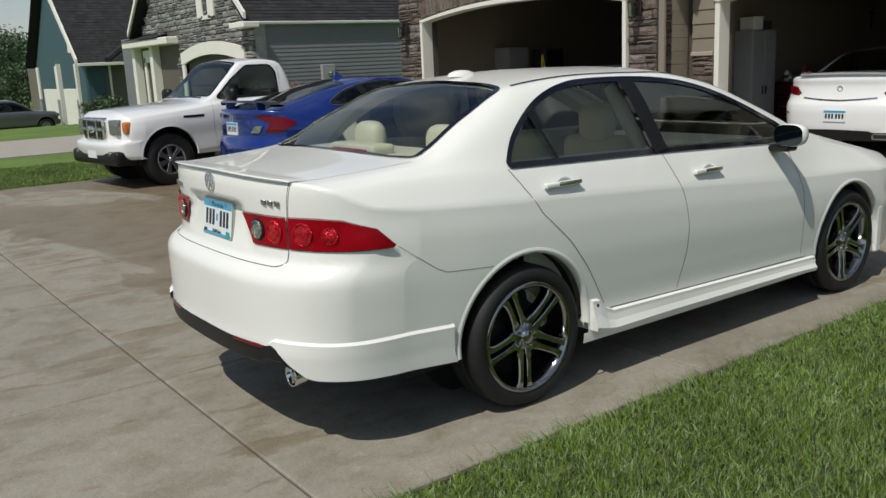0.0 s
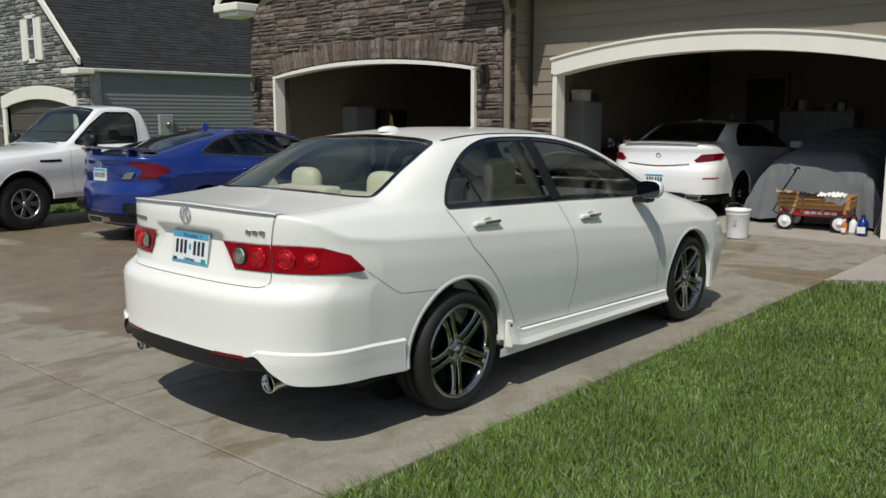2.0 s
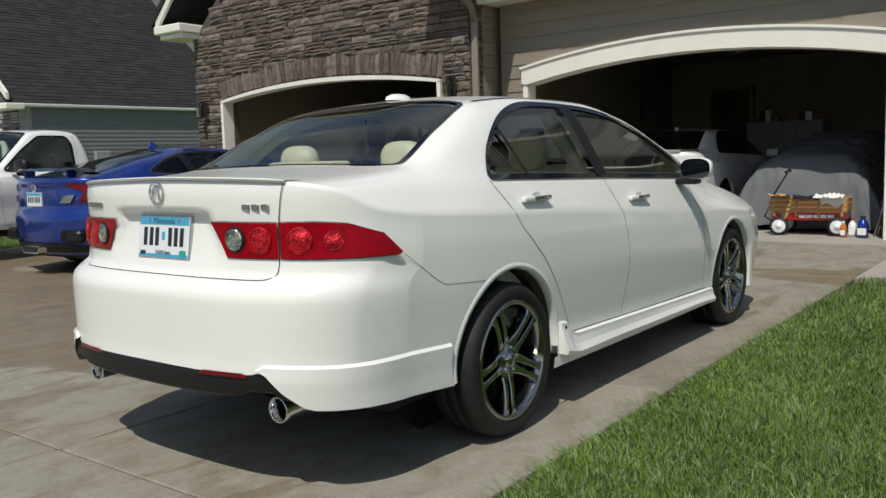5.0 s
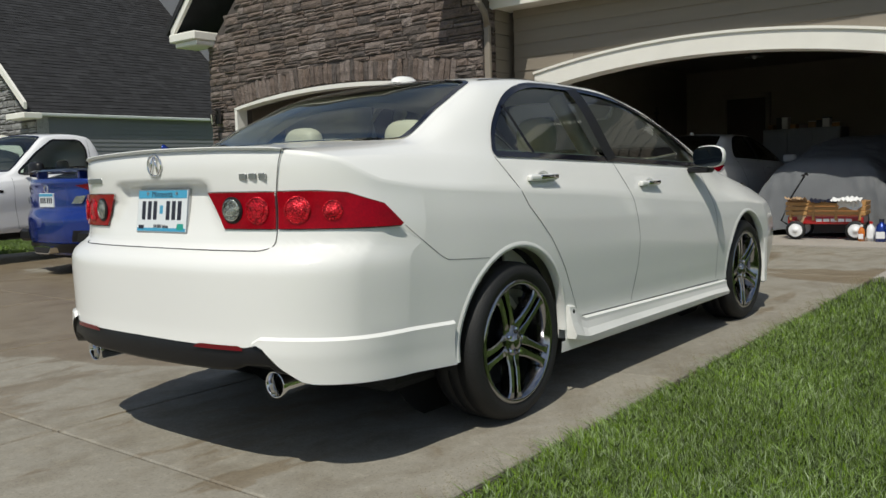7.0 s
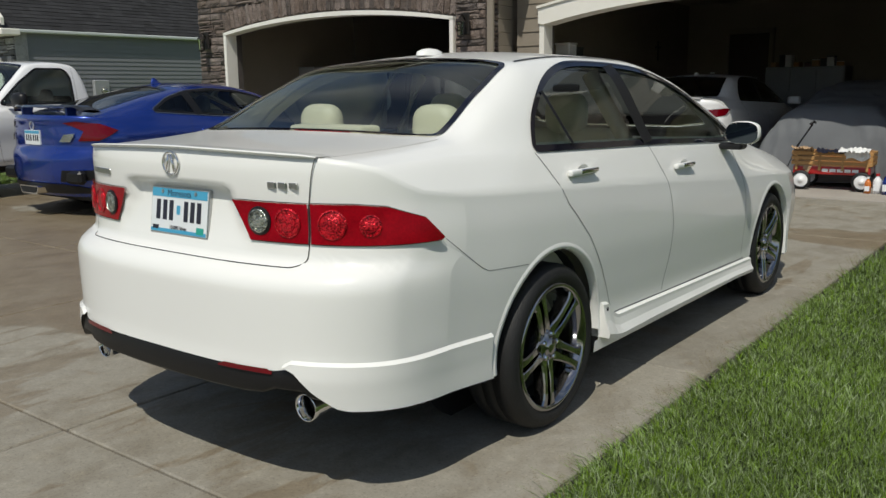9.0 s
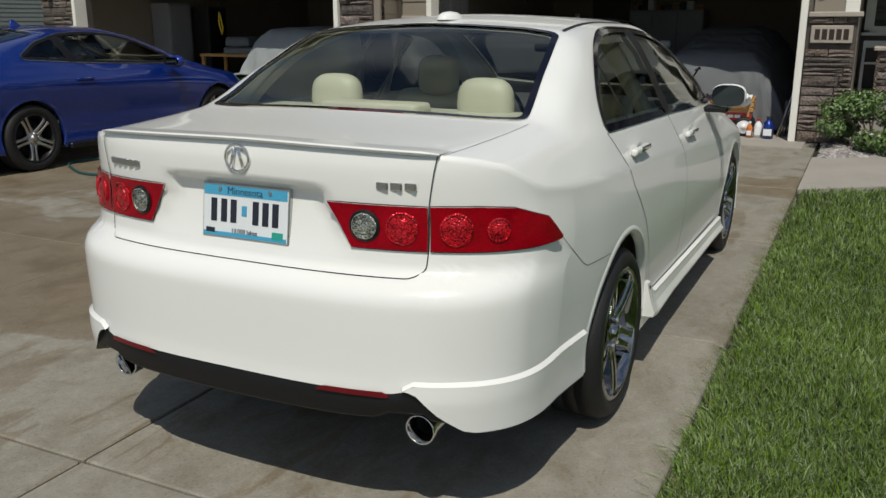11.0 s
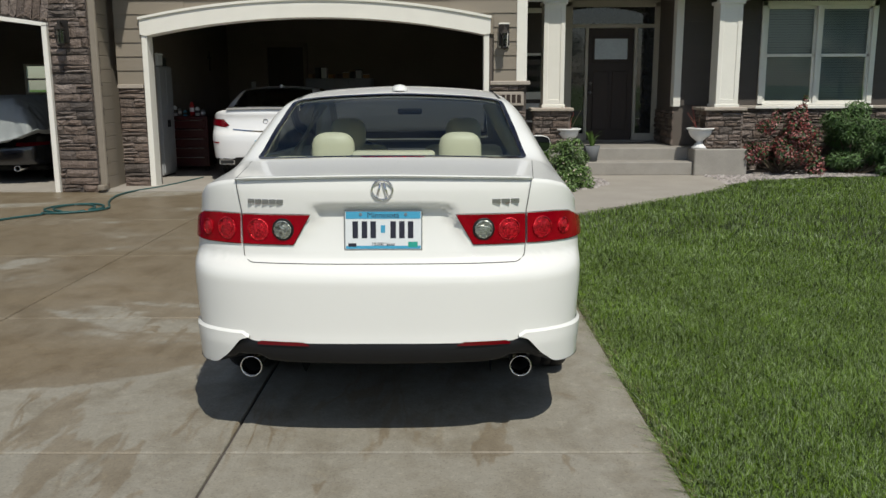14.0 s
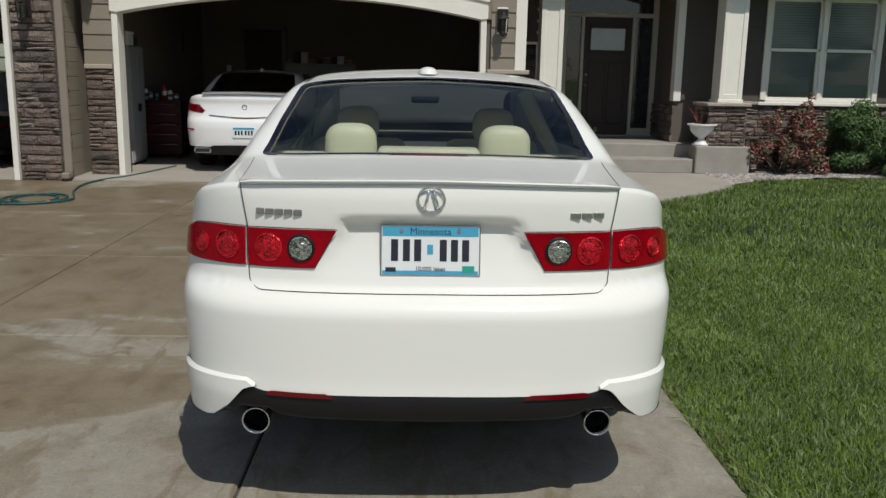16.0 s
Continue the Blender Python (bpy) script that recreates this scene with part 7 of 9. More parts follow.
def far_house():
    t = thing("house", "taupe and teal house with a dark hipped roof further along", "house")
    x0, y0 = -43.6, 9.9
    part("wall", box_bm(-58, x0 - 0.05, y0 + 0.1, 24, -1.3, 2.3), "siding_wide", t)
    for k in range(22):
        z = -1.0 + k * 0.15
        v = [(x0, y0 + 0.9, z), (x0, 24, z), (x0 - 0.03, 24, z + 0.16), (x0 - 0.03, y0 + 0.9, z + 0.16), (x0 - 0.05, y0 + 0.9, z), (x0 - 0.05, 24, z)]
        put("siding_board", mesh("siding_board", v, [(0, 1, 2, 3), (4, 5, 1, 0)]), "siding_wide", t)
    put("gable_wall", mesh("gable_wall", *plate_shape([(-55, -1.3), (-55, 2.3), (-49.5, 7.6), (x0, 2.3), (x0, -1.3)], y0, y0 + 0.1)), "far_wall", t)
    part("side_panel", box_bm(x0 - 0.02, x0 + 0.02, y0, y0 + 0.9, -1.3, 2.3), "far_wall", t)
    for a, b in ((8.45, 8.65), (9.35, 9.5)):
        part("corner_trim", box_bm(x0 - 0.05, x0 + 0.06, a, b, -1.3, 2.3), "white_trim", t)
    for k in range(2):
        part("garage_door", box_bm(-53.5 + 4.2 * k, -50.2 + 4.2 * k, y0 - 0.05, y0, -1.2, 1.0, 0.02), "white_trim", t)
    for x in (-54.4, -49.7, -45.4):
        part("stone_pier", box_bm(x - 0.3, x + 0.3, y0 - 0.15, y0, -1.2, 0.4, 0.02), "grey_stone", t)
        part("pilaster", box_bm(x - 0.2, x + 0.2, y0 - 0.12, y0, 0.4, 2.3, 0.02), "white_trim", t)
    part("gable_window", box_bm(-46.6, -46.0, y0 - 0.06, y0, 2.9, 4.1, 0.02), "white_trim", t)
    rf = new("roof")
    rf.parent = t
    put("deck", mesh("deck", [(x0 + 0.45, y0 - 0.5, 2.28), (x0 + 0.45, 24, 2.28), (-49.5, 24, 8.0), (-49.5, y0 - 0.5, 8.0), (-55.5, y0 - 0.5, 2.28), (-55.5, 24, 2.28)], [(0, 1, 2, 3), (3, 2, 5, 4)]), "shingle", rf)
    shingles(rf, (x0 + 0.46, y0 - 0.5, 2.30), (0, 1, 0), (-5.95, 0, 5.72), 15.5, 8.2, 81, row=0.22)
    shingles(rf, (x0 + 1.6, y0 + 2.4, 2.34), (0, 1, 0), (-5.95, 0, 4.4), 13.0, 3.4, 82, row=0.22)
    v, f = tube([(x0 + 1.5, y0 + 0.7, 2.40), (-47.2, y0 + 7.0, 6.0)], 0.16, 6)
    put("valley", mesh("valley", v, f), "shingle", rf)
    part("gutter", box_bm(x0 + 0.40, x0 + 0.55, y0 - 0.5, 24, 2.14, 2.30, 0.02), "white_trim", rf)
    put("rake", mesh("rake", *plate_shape([(x0 + 0.5, 2.2), (x0 + 0.5, 2.5), (-49.5, 8.2), (-49.5, 7.8)], y0 - 0.6, y0 - 0.5)), "white_trim", rf)
    v, f = tube([(x0 + 0.12, y0 + 1.15, 2.2), (x0 + 0.12, y0 + 1.15, -1.0)], 0.06, 6)
    put("downspout", mesh("downspout", v, f), "white_trim", t)


M["siding_wide"] = material("tan_siding", (0.16, 0.145, 0.115), 0.65, 0.0, 0.05, 1.5, 60, 0.1)
far_house()


# ---- trees and shrubs ----
def leaf_cloud(name, mat, parent, blobs, count, size, seed, flat=0.0, aspect=0.5):
    """Many small leaves scattered through and over a set of blobs (x, y, z, rx, ry, rz)."""
    rng = np.random.default_rng(seed)
    blobs = np.array(blobs, float)
    vol = blobs[:, 3] * blobs[:, 4] * blobs[:, 5]
    pick = rng.choice(len(blobs), count, p=vol ** 0.7 / (vol ** 0.7).sum())
    d = rng.normal(size=(count, 3))
    d /= np.linalg.norm(d, axis=1, keepdims=True)
    r = rng.random(count) ** 0.35
    c = blobs[pick, :3] + d * blobs[pick, 3:6] * r[:, None]
    n = d + rng.normal(size=(count, 3)) * 0.7 + [0, 0, 0.5]
    n /= np.linalg.norm(n, axis=1, keepdims=True)
    a = np.cross(n, rng.normal(size=(count, 3)))
    a /= np.linalg.norm(a, axis=1, keepdims=True)
    b = np.cross(n, a)
    s = size * (0.6 + 0.8 * rng.random(count))[:, None]
    v = np.stack([c - a * s, c - b * s * aspect + n * s * 0.15, c + a * s, c + b * s * aspect + n * s * 0.15], 1).reshape(-1, 3)
    me = bpy.data.meshes.new(name)
    me.vertices.add(len(v))
    me.vertices.foreach_set("co", v.ravel())
    me.loops.add(4 * count)
    me.loops.foreach_set("vertex_index", np.arange(4 * count, dtype=np.int32))
    me.polygons.add(count)
    me.polygons.foreach_set("loop_start", (np.arange(count) * 4).astype(np.int32))
    me.update(calc_edges=True)
    return put(name, me, mat, parent)


def tree(x, y, z, h, w, seed, mat="leaf_dark", label="broad dark green tree in full leaf", leaves=5000):
    rng = random.Random(seed)
    t = thing("tree", label, "tree", pose(x, y, z), "trees in the distance")
    pts = [(0, 0, -0.3), (0.1, 0, h * 0.25), (0.05, 0.1, h * 0.5), (0, 0, h * 0.8)]
    v, f = tube(pts, [0.035 * h, 0.028 * h, 0.018 * h, 0.006 * h], 9)
    trunk = put("trunk", mesh("trunk", v, f, True), "bark", t)
    blobs = []
    for k in range(15):
        a, r = rng.uniform(0, 6.28), rng.uniform(0.1, 0.42) * w
        zz = rng.uniform(0.22, 0.9) * h
        r *= 1.15 - abs(zz / h - 0.5)
        s = rng.uniform(0.16, 0.28) * w
        blobs.append((r * math.cos(a), r * math.sin(a), zz, s, s, s * 0.8))
        v, f = tube([(0, 0, zz * 0.6), (r * 0.5 * math.cos(a), r * 0.5 * math.sin(a), zz * 0.8), (r * math.cos(a), r * math.sin(a), zz)], [0.012 * h, 0.008 * h, 0.003 * h], 5)
        put("limb", mesh("limb", v, f), "bark", trunk)
    leaf_cloud("crown", mat, t, blobs, leaves, 0.022 * h, seed)
    return t


for k, (x, y, h, w) in enumerate(((-78, 7, 6.6, 7), (-84, 12.5, 7.2, 8), (-90, 4, 6.2, 8), (-75, 2, 5.0, 6), (-96, 16, 8, 9), (-72, 12.5, 4.0, 4))):
    tree(x, y, -1.2, h, w, 90 + k)
# trees across the street, behind the walk
for k in range(9):
    tree(-60 + 15 * k + (k * 37 % 5), -80 - (k * 53 % 9), -0.1, 8 + (k * 29 % 4), 8 + (k * 17 % 3), 120 + k, label="tall green tree across the street", leaves=2600)


def shrub(name, label, x, y, z, blobs, mat, count, size, seed, stems=6, extra=None, aspect=0.5):
    t = thing(name, label, "shrub", pose(x, y, z))
    rng = random.Random(seed)
    for k in range(stems):
        b = blobs[k % len(blobs)]
        v, f = tube([(rng.uniform(-0.05, 0.05), rng.uniform(-0.05, 0.05), -0.05), (b[0] * 0.5, b[1] * 0.5, b[2] * 0.6), (b[0], b[1], b[2] + b[5] * 0.5)], [0.014, 0.009, 0.004], 5)
        put("stem", mesh("stem", v, f), "bark", t)
    leaf_cloud("foliage", mat, t, blobs, count, size, seed, aspect=aspect)
    if extra:
        leaf_cloud(extra[0], extra[1], t, blobs, extra[2], extra[3], seed + 1, aspect=0.9)
    return t


rng = random.Random(17)
blobs = []
for k in range(26):
    a, r = rng.uniform(0, 6.28), rng.random() ** 0.5
    blobs.append((0.52 * r * math.cos(a), 0.50 * r * math.sin(a), rng.uniform(0.10, 0.66) * (1.1 - 0.45 * r * r), 0.17, 0.16, 0.13))
shrub("spirea_bush", "low green shrub with faded pale blossoms by the walk", 1.74, 7.92, 0, blobs, "leaf", 12000, 0.022, 18, 14, extra=("blossoms", "blossom", 380, 0.016))
blobs = []
for k in range(30):
    a, r = rng.uniform(0, 6.28), rng.random() ** 0.5
    blobs.append((0.66 * r * math.cos(a), 0.42 * r * math.sin(a), rng.uniform(0.10, 0.86) * (1.1 - 0.5 * r * r), 0.16, 0.15, 0.14))
blobs += [(0.30, 0, 1.0, 0.12, 0.11, 0.16), (0.24, 0.02, 0.86, 0.2, 0.18, 0.2), (0.36, 0, 1.2, 0.05, 0.05, 0.12), (-0.1, 0, 0.95, 0.08, 0.08, 0.14)]
shrub("barberry_bush", "loose shrub with dark red and green leaves", 5.78, 9.80, 0, blobs, "leaf_red", 9000, 0.024, 28, 18, ("green_leaves", "leaf_dark", 4200, 0.022))
blobs = []
for k in range(34):
    a, r = rng.uniform(0, 6.28), rng.random() ** 0.5
    blobs.append((0.45 + 1.15 * r * math.cos(a), 0.45 * r * math.sin(a), rng.uniform(0.10, 0.85) * (1.05 - 0.45 * r * r), 0.24, 0.20, 0.12))
shrub("juniper_bush", "spreading feathery green juniper under the window", 6.95, 9.80, 0, [(b[0], b[1], b[2] * 1.35, b[3], b[4], b[5] * 1.25) for b in blobs], "leaf_juniper", 18000, 0.05, 38, 16, aspect=0.15)
blobs = [(rng.uniform(-0.6, 0.6), rng.uniform(-0.6, 0.6), rng.uniform(0.3, 1.3), 0.5, 0.5, 0.4) for _ in range(9)]
shrub("bush", "round green shrub beside the taupe wall", -40.5, 9.6, -0.75, blobs, "leaf_dark", 2600, 0.07, 48)
blobs = [(rng.uniform(-0.5, 0.5), rng.uniform(-1.2, 1.2), rng.uniform(0.3, 1.1), 0.25, 0.3, 0.25) for _ in range(9)]
shrub("bush", "thin reddish shrub against grey siding", -18.9, 10.0, 0, blobs, "leaf_red", 420, 0.05, 58, 10)

# pebble beds
def pebbles(label, poly, count, seed):
    rng_ = np.random.default_rng(seed)
    lo, hi = np.min(poly, 0), np.max(poly, 0)
    base = [(-1, -0.6, -0.4), (0.2, -1, -0.3), (1, -0.3, -0.4), (0.7, 0.8, -0.4), (-0.5, 0.9, -0.35), (-0.1, -0.2, 0.6), (0.35, 0.25, 0.55)]
    fc = [(0, 1, 5), (1, 2, 6), (1, 6, 5), (2, 3, 6), (3, 4, 5), (3, 5, 6), (4, 0, 5)]
    verts, faces = [], []
    while len(faces) < count * 7:
        p = rng_.random(2) * (hi - lo) + lo
        if not inside(p[0], p[1], poly):
            continue
        s, a = rng_.uniform(0.018, 0.045), rng_.uniform(0, 6.28)
        k = len(verts)
        for q in base:
            verts.append((p[0] + s * (q[0] * math.cos(a) - q[1] * math.sin(a)), p[1] + s * (q[0] * math.sin(a) + q[1] * math.cos(a)), 0.012 + s * 0.6 * q[2]))
        faces += [tuple(k + i for i in f) for f in fc]
    ob = put("pebbles", mesh("pebbles", verts, faces, True), "pebble")
    return tagged(ob, label, "gravel", "", "stuff")


pebbles("grey and pink river pebbles round the low shrub", [(1.22, 6.98), (1.95, 7.45), (2.45, 7.95), (2.72, 8.4), (2.7, 9.1), (2.35, 9.5), (1.4, 9.5), (1.2, 8.2)], 2200, 5)
pebbles("grey river pebbles along the porch bed", [(4.45, 8.25), (4.9, 8.7), (6.3, 9.3), (8.5, 9.5), (9, 10.4), (5.1, 10.4), (4.4, 9.7), (4.5, 9.0)], 3200, 6)


# ---- the other cars ----
def scaled(keys, fx=1.0, fy=1.0, dx=0.0):
    return tuple((a * fx + dx, b * fy) for a, b in keys)


def plate_on(car, sh, z, w=0.305, h=0.152, x=0.0):
    y = float(sh.rear_y(abs(x), z)) - 0.012
    pl = part("number_plate", box_bm(x - w / 2, x + w / 2, y, y + 0.02, z - h / 2, z + h / 2, 0.002), "plate_white", car, "pale number plate with a blue top band")
    part("top_band", box_bm(x - w / 2 + 0.005, x + w / 2 - 0.005, y - 0.002, y, z + h / 2 - 0.035, z + h / 2 - 0.005), "plate_blue", pl)
    for k in range(6):
        a = x - 0.125 + k * 0.043 + (0.012 if k > 2 else 0)
        part("number_bar", box_bm(a, a + 0.026, y - 0.002, y, z - 0.035, z + 0.028), "ink", pl)


def ring_emblem(car, sh, z, r=0.04):
    y = float(sh.rear_y(0.0, z)) - 0.004
    v, f = lathe([(r, 0.004), (r, -0.004), (r * 0.75, -0.006), (r * 0.7, 0.002)], 24, "y")
    put("emblem", mesh("emblem", [(p[0], p[1] + y, p[2] + z) for p in v], f, True), "chrome", car, "chrome ring emblem")


def cabin(car, w, y0, y1, z, mat):
    """Seats and a dashboard that show through the glass."""
    part("cabin_floor", box_bm(-w, w, y0, y1, 0.3, 0.36), "dash", car)
    for x in (-0.36, 0.36):
        part("front_seat", box_bm(x - 0.24, x + 0.24, y0 + 0.85, y0 + 1.02, 0.45, z + 0.06, 0.06, segments=3), mat, car, smooth=True)
        ob = head_rest(car, x, y0 + 0.9, z + 0.12)
        ob.data.materials[0] = M[mat]
    part("dashboard", box_bm(-w, w, y1 - 0.4, y1, 0.6, z - 0.05, 0.06, segments=2), "dash", car, smooth=True)


COUPE = dict(
    paint="blue_paint", plan_max=0.90, corner=0.55, power=2.4, res=(110, 36, 34),
    rear=((0.18, -0.86), (0.30, -0.94), (0.45, -0.98), (0.60, -0.985), (0.68, -0.96), (0.74, -0.93), (0.95, -0.93), (1.02, -0.945), (1.07, -0.93), (1.15, -0.90)),
    front=((0.18, 3.40), (0.30, 3.50), (0.50, 3.55), (0.62, 3.52), (0.75, 3.45), (0.9, 3.32)),
    plan=((-1.2, 0.86), (-0.6, 0.88), (0.0, 0.90), (1.6, 0.895), (2.7, 0.90), (3.1, 0.885), (3.7, 0.82)),
    side=((0.15, 0.93), (0.25, 0.975), (0.36, 0.965), (0.50, 0.965), (0.70, 0.99), (0.84, 1.0), (0.92, 0.975), (1.0, 0.93)),
    shoulder=((-1.2, 0.96), (-0.7, 0.98), (0.0, 0.98), (1.0, 0.94), (2.0, 0.90), (2.6, 0.84), (3.2, 0.74), (3.7, 0.62)),
    bottom=((-1.3, 0.24), (0.0, 0.19), (3.7, 0.19)),
    belt_w=((-1.2, 0.70), (-0.5, 0.77), (0.0, 0.80), (1.0, 0.79), (2.0, 0.79), (2.5, 0.75), (3.2, 0.70), (3.7, 0.62)),
    belt_z=((-1.2, 1.02), (-0.5, 1.04), (0.0, 1.05), (1.0, 1.0), (2.0, 0.96), (2.5, 0.90), (3.2, 0.79), (3.7, 0.68)),
    rail_w=((-1.2, 0.56), (-0.75, 0.60), (-0.4, 0.62), (0.2, 0.55), (0.8, 0.50), (1.3, 0.52), (1.6, 0.555), (2.0, 0.62), (2.5, 0.68), (2.9, 0.56), (3.7, 0.45)),
    rail_z=((-1.2, 1.04), (-0.75, 1.06), (-0.4, 1.12), (0.2, 1.26), (0.8, 1.345), (1.2, 1.34), (1.6, 1.27), (2.0, 1.13), (2.5, 0.955), (2.9, 0.88), (3.7, 0.70)),
    top_z=((-1.2, 1.05), (-0.75, 1.08), (-0.4, 1.15), (0.2, 1.305), (0.8, 1.395), (1.2, 1.39), (1.6, 1.325), (2.0, 1.18), (2.5, 0.985), (2.9, 0.92), (3.7, 0.72)),
    side_window=[(0.02, 1.09), (0.30, 1.22), (0.62, 1.295), (0.95, 1.315), (1.3, 1.29), (1.6, 1.22), (1.95, 1.07), (2.15, 0.975), (1.6, 0.99), (0.8, 1.03)],
    rear_window=[(-0.58, -0.58), (0, -0.62), (0.58, -0.58), (0.50, 0.42), (0.0, 0.47), (-0.50, 0.42)],
    windshield=[(-0.60, 2.34), (0.0, 2.46), (0.60, 2.34), (0.52, 1.56), (0.0, 1.48), (-0.52, 1.56)],
    glass_from=1.0, glass="glass", side_glass="glass", glass_shadow=False, frit=0.05, chrome_line="steel",
    pillars=[((0.62, 1.03), (0.55, 1.29), 0.10)],
    gaps=[[(0.48, 1.02), (0.42, 0.75), (0.52, 0.42)], [(2.02, 0.95), (2.06, 0.66), (2.0, 0.38)], [(0.5, 0.38), (2.0, 0.38)]],
    arches=[(0.0, 0.335, 0.36), (2.70, 0.335, 0.36)], arch_low=0.22,
    pan=(-0.75, 3.2, 0.17), track=0.88, tyre=0.325, rim=0.235, spokes=5, wheel_mats=("black_plastic", "steel"))
CX, CY = -6.55, 2.80
coupe, csk = build_car("coupe", "metallic blue two-door coupe with a rear wing", COUPE, pose(CX, CY, 0))


def finish_coupe(car, sh):
    Q = lambda x: q_of(sh, x)
    for sg in (1, -1):
        lamp = lens("tail_light", sh, sg, [(Q(0.52), 0.985), (Q(0.66), 1.0), (0.76, 0.97), (0.93, 0.90), (0.82, 0.845), (0.70, 0.80), (Q(0.64), 0.80), (Q(0.70), 0.90), (Q(0.60), 0.955)], 0.010, "darker_red", car, "dark red C-shaped tail light")
        lens("reversing_lamp", sh, sg, [(Q(0.44), 0.79), (Q(0.50), 0.865), (Q(0.62), 0.875), (Q(0.565), 0.79)], 0.016, "clear_lens", lamp, "", edge=False)
        part("vent", box_bm(*sorted((sg * 0.42, sg * 0.78)), -0.90, -0.80, 0.36, 0.50, 0.03), "black_plastic", car)
        lens("vent_grille", sh, sg, [(Q(0.46), 0.38), (Q(0.5), 0.50), (0.70, 0.50), (0.74, 0.40)], 0.006, "black_plastic", car, "", edge=False)
        lens("reflector", sh, sg, [(0.74, 0.40), (0.72, 0.49), (0.80, 0.49), (0.80, 0.40)], 0.010, "red_lens", car, "", edge=False)
    lens("valance", sh, 1, [(0.0, 0.26), (0.0, 0.36), (Q(0.5), 0.36), (0.7, 0.30), (0.7, 0.26)], 0.012, "black_plastic", car, "", edge=False)
    lens("valance", sh, -1, [(0.0, 0.26), (0.0, 0.36), (Q(0.5), 0.36), (0.7, 0.30), (0.7, 0.26)], 0.012, "black_plastic", car, "", edge=False)
    v, f = plate_shape(rounded([(-0.16, 0.24), (0.16, 0.24), (0.20, 0.33), (-0.20, 0.33)], 0.03), -1.03, -0.8)
    put("exhaust_tip", mesh("exhaust_tip", v, f), "chrome", car)
    v, f = plate_shape(rounded([(-0.14, 0.255), (0.14, 0.255), (0.175, 0.317), (-0.175, 0.317)], 0.025), -1.034, -0.9)
    put("bore", mesh("bore", v, f), "under", car)
    # wing
    v, f = [], []
    for i, x in enumerate(np.linspace(-0.70, 0.70, 31)):
        b = 0.16 * (abs(x) / 0.7) ** 2.2
        drop = 0.05 * max(0, (abs(x) - 0.6) / 0.1) ** 1.5
        for dy, dz in ((-0.10, 0.0), (-0.06, 0.022), (0.06, 0.018), (0.12, -0.006), (0.03, -0.012)):
            v.append((x, -0.82 + b + dy, 1.145 + dz - drop))
        if i:
            f += [(5 * i - 5 + j, 5 * i - 5 + (j + 1) % 5, 5 * i + (j + 1) % 5, 5 * i + j) for j in range(5)]
    put("wing", mesh("wing", v, f), "black_paint", car, "dark rear wing")
    for x in (-0.45, 0.45):
        part("wing_post", box_bm(x - 0.02, x + 0.02, -0.80, -0.68, 1.05, 1.145, 0.01), "blue_paint", car)
    plate_on(car, sh, 0.83)
    ring_emblem(car, sh, 0.955, 0.045)
    v, f = lathe([(0.05, 0.0), (0.04, 0.02), (0.012, 0.07), (0.0, 0.075)], 12)
    put("aerial", mesh("aerial", [(p[0] * 0.5, p[1] * 1.6 + 0.62 - p[2] * 0.5, p[2] + sh.top_z(0, 0.62) - 0.004) for p in v], f, True), "blue_paint", car)
    for sg in (1, -1):
        bm = bmesh.new()
        bmesh.ops.create_uvsphere(bm, u_segments=18, v_segments=10, radius=1)
        for q in bm.verts:
            q.co = (sg * 0.98 + q.co.x * 0.12, 1.90 + q.co.y * 0.08, 0.99 + q.co.z * 0.07)
        mir = part("mirror", bm, "blue_paint", car, smooth=True)
        part("mirror_glass", box_bm(*sorted((sg * 0.89, sg * 1.07)), 1.815, 1.83, 0.945, 1.035, 0.02), "mirror", mir)
        part("door_handle", box_bm(*sorted((sg * (sh.side_x(0.62, 0.86) + 0.004), sg * (sh.side_x(0.62, 0.86) + 0.03))), 0.56, 0.78, 0.845, 0.875, 0.01), "blue_paint", car)
        part("side_skirt", box_bm(*sorted((sg * 0.86, sg * 0.90)), 0.40, 2.30, 0.17, 0.23, 0.012), "black_plastic", car)
    cabin(car, 0.62, 0.1, 2.3, 1.02, "dash")


finish_coupe(coupe, csk)

# white saloon in the garage
SALOON = dict(TSX)
SALOON.update(
    paint="white_paint", res=(100, 32, 30), plan_max=0.93, dent=lambda x, z: 0 * x,
    rear=((0.18, -1.02), (0.30, -1.09), (0.45, -1.13), (0.62, -1.135), (0.72, -1.12), (0.80, -1.06), (0.98, -1.02), (1.04, -1.03), (1.10, -1.01)),
    plan=scaled(TSX["plan"], 1.04, 1.055), arches=[(0.0, 0.34, 0.365), (2.775, 0.34, 0.365)],
    front=tuple((z, y + 0.2) for z, y in TSX["front"]), tyre=0.33, rim=0.23, track=0.90, spokes=7, twin=False, wheel_mats=("black_plastic", "dark_chrome"),
    glass="dark_glass", side_glass="dark_glass", chrome_line=None)
SALOON.pop("rear_bottom")
for k in ("belt_w", "rail_w"):
    SALOON[k] = scaled(TSX[k], 1.04, 1.05)
saloon, ssk = build_car("saloon", "white saloon parked inside the open garage", SALOON, pose(-2.50, 9.72, 0.012))


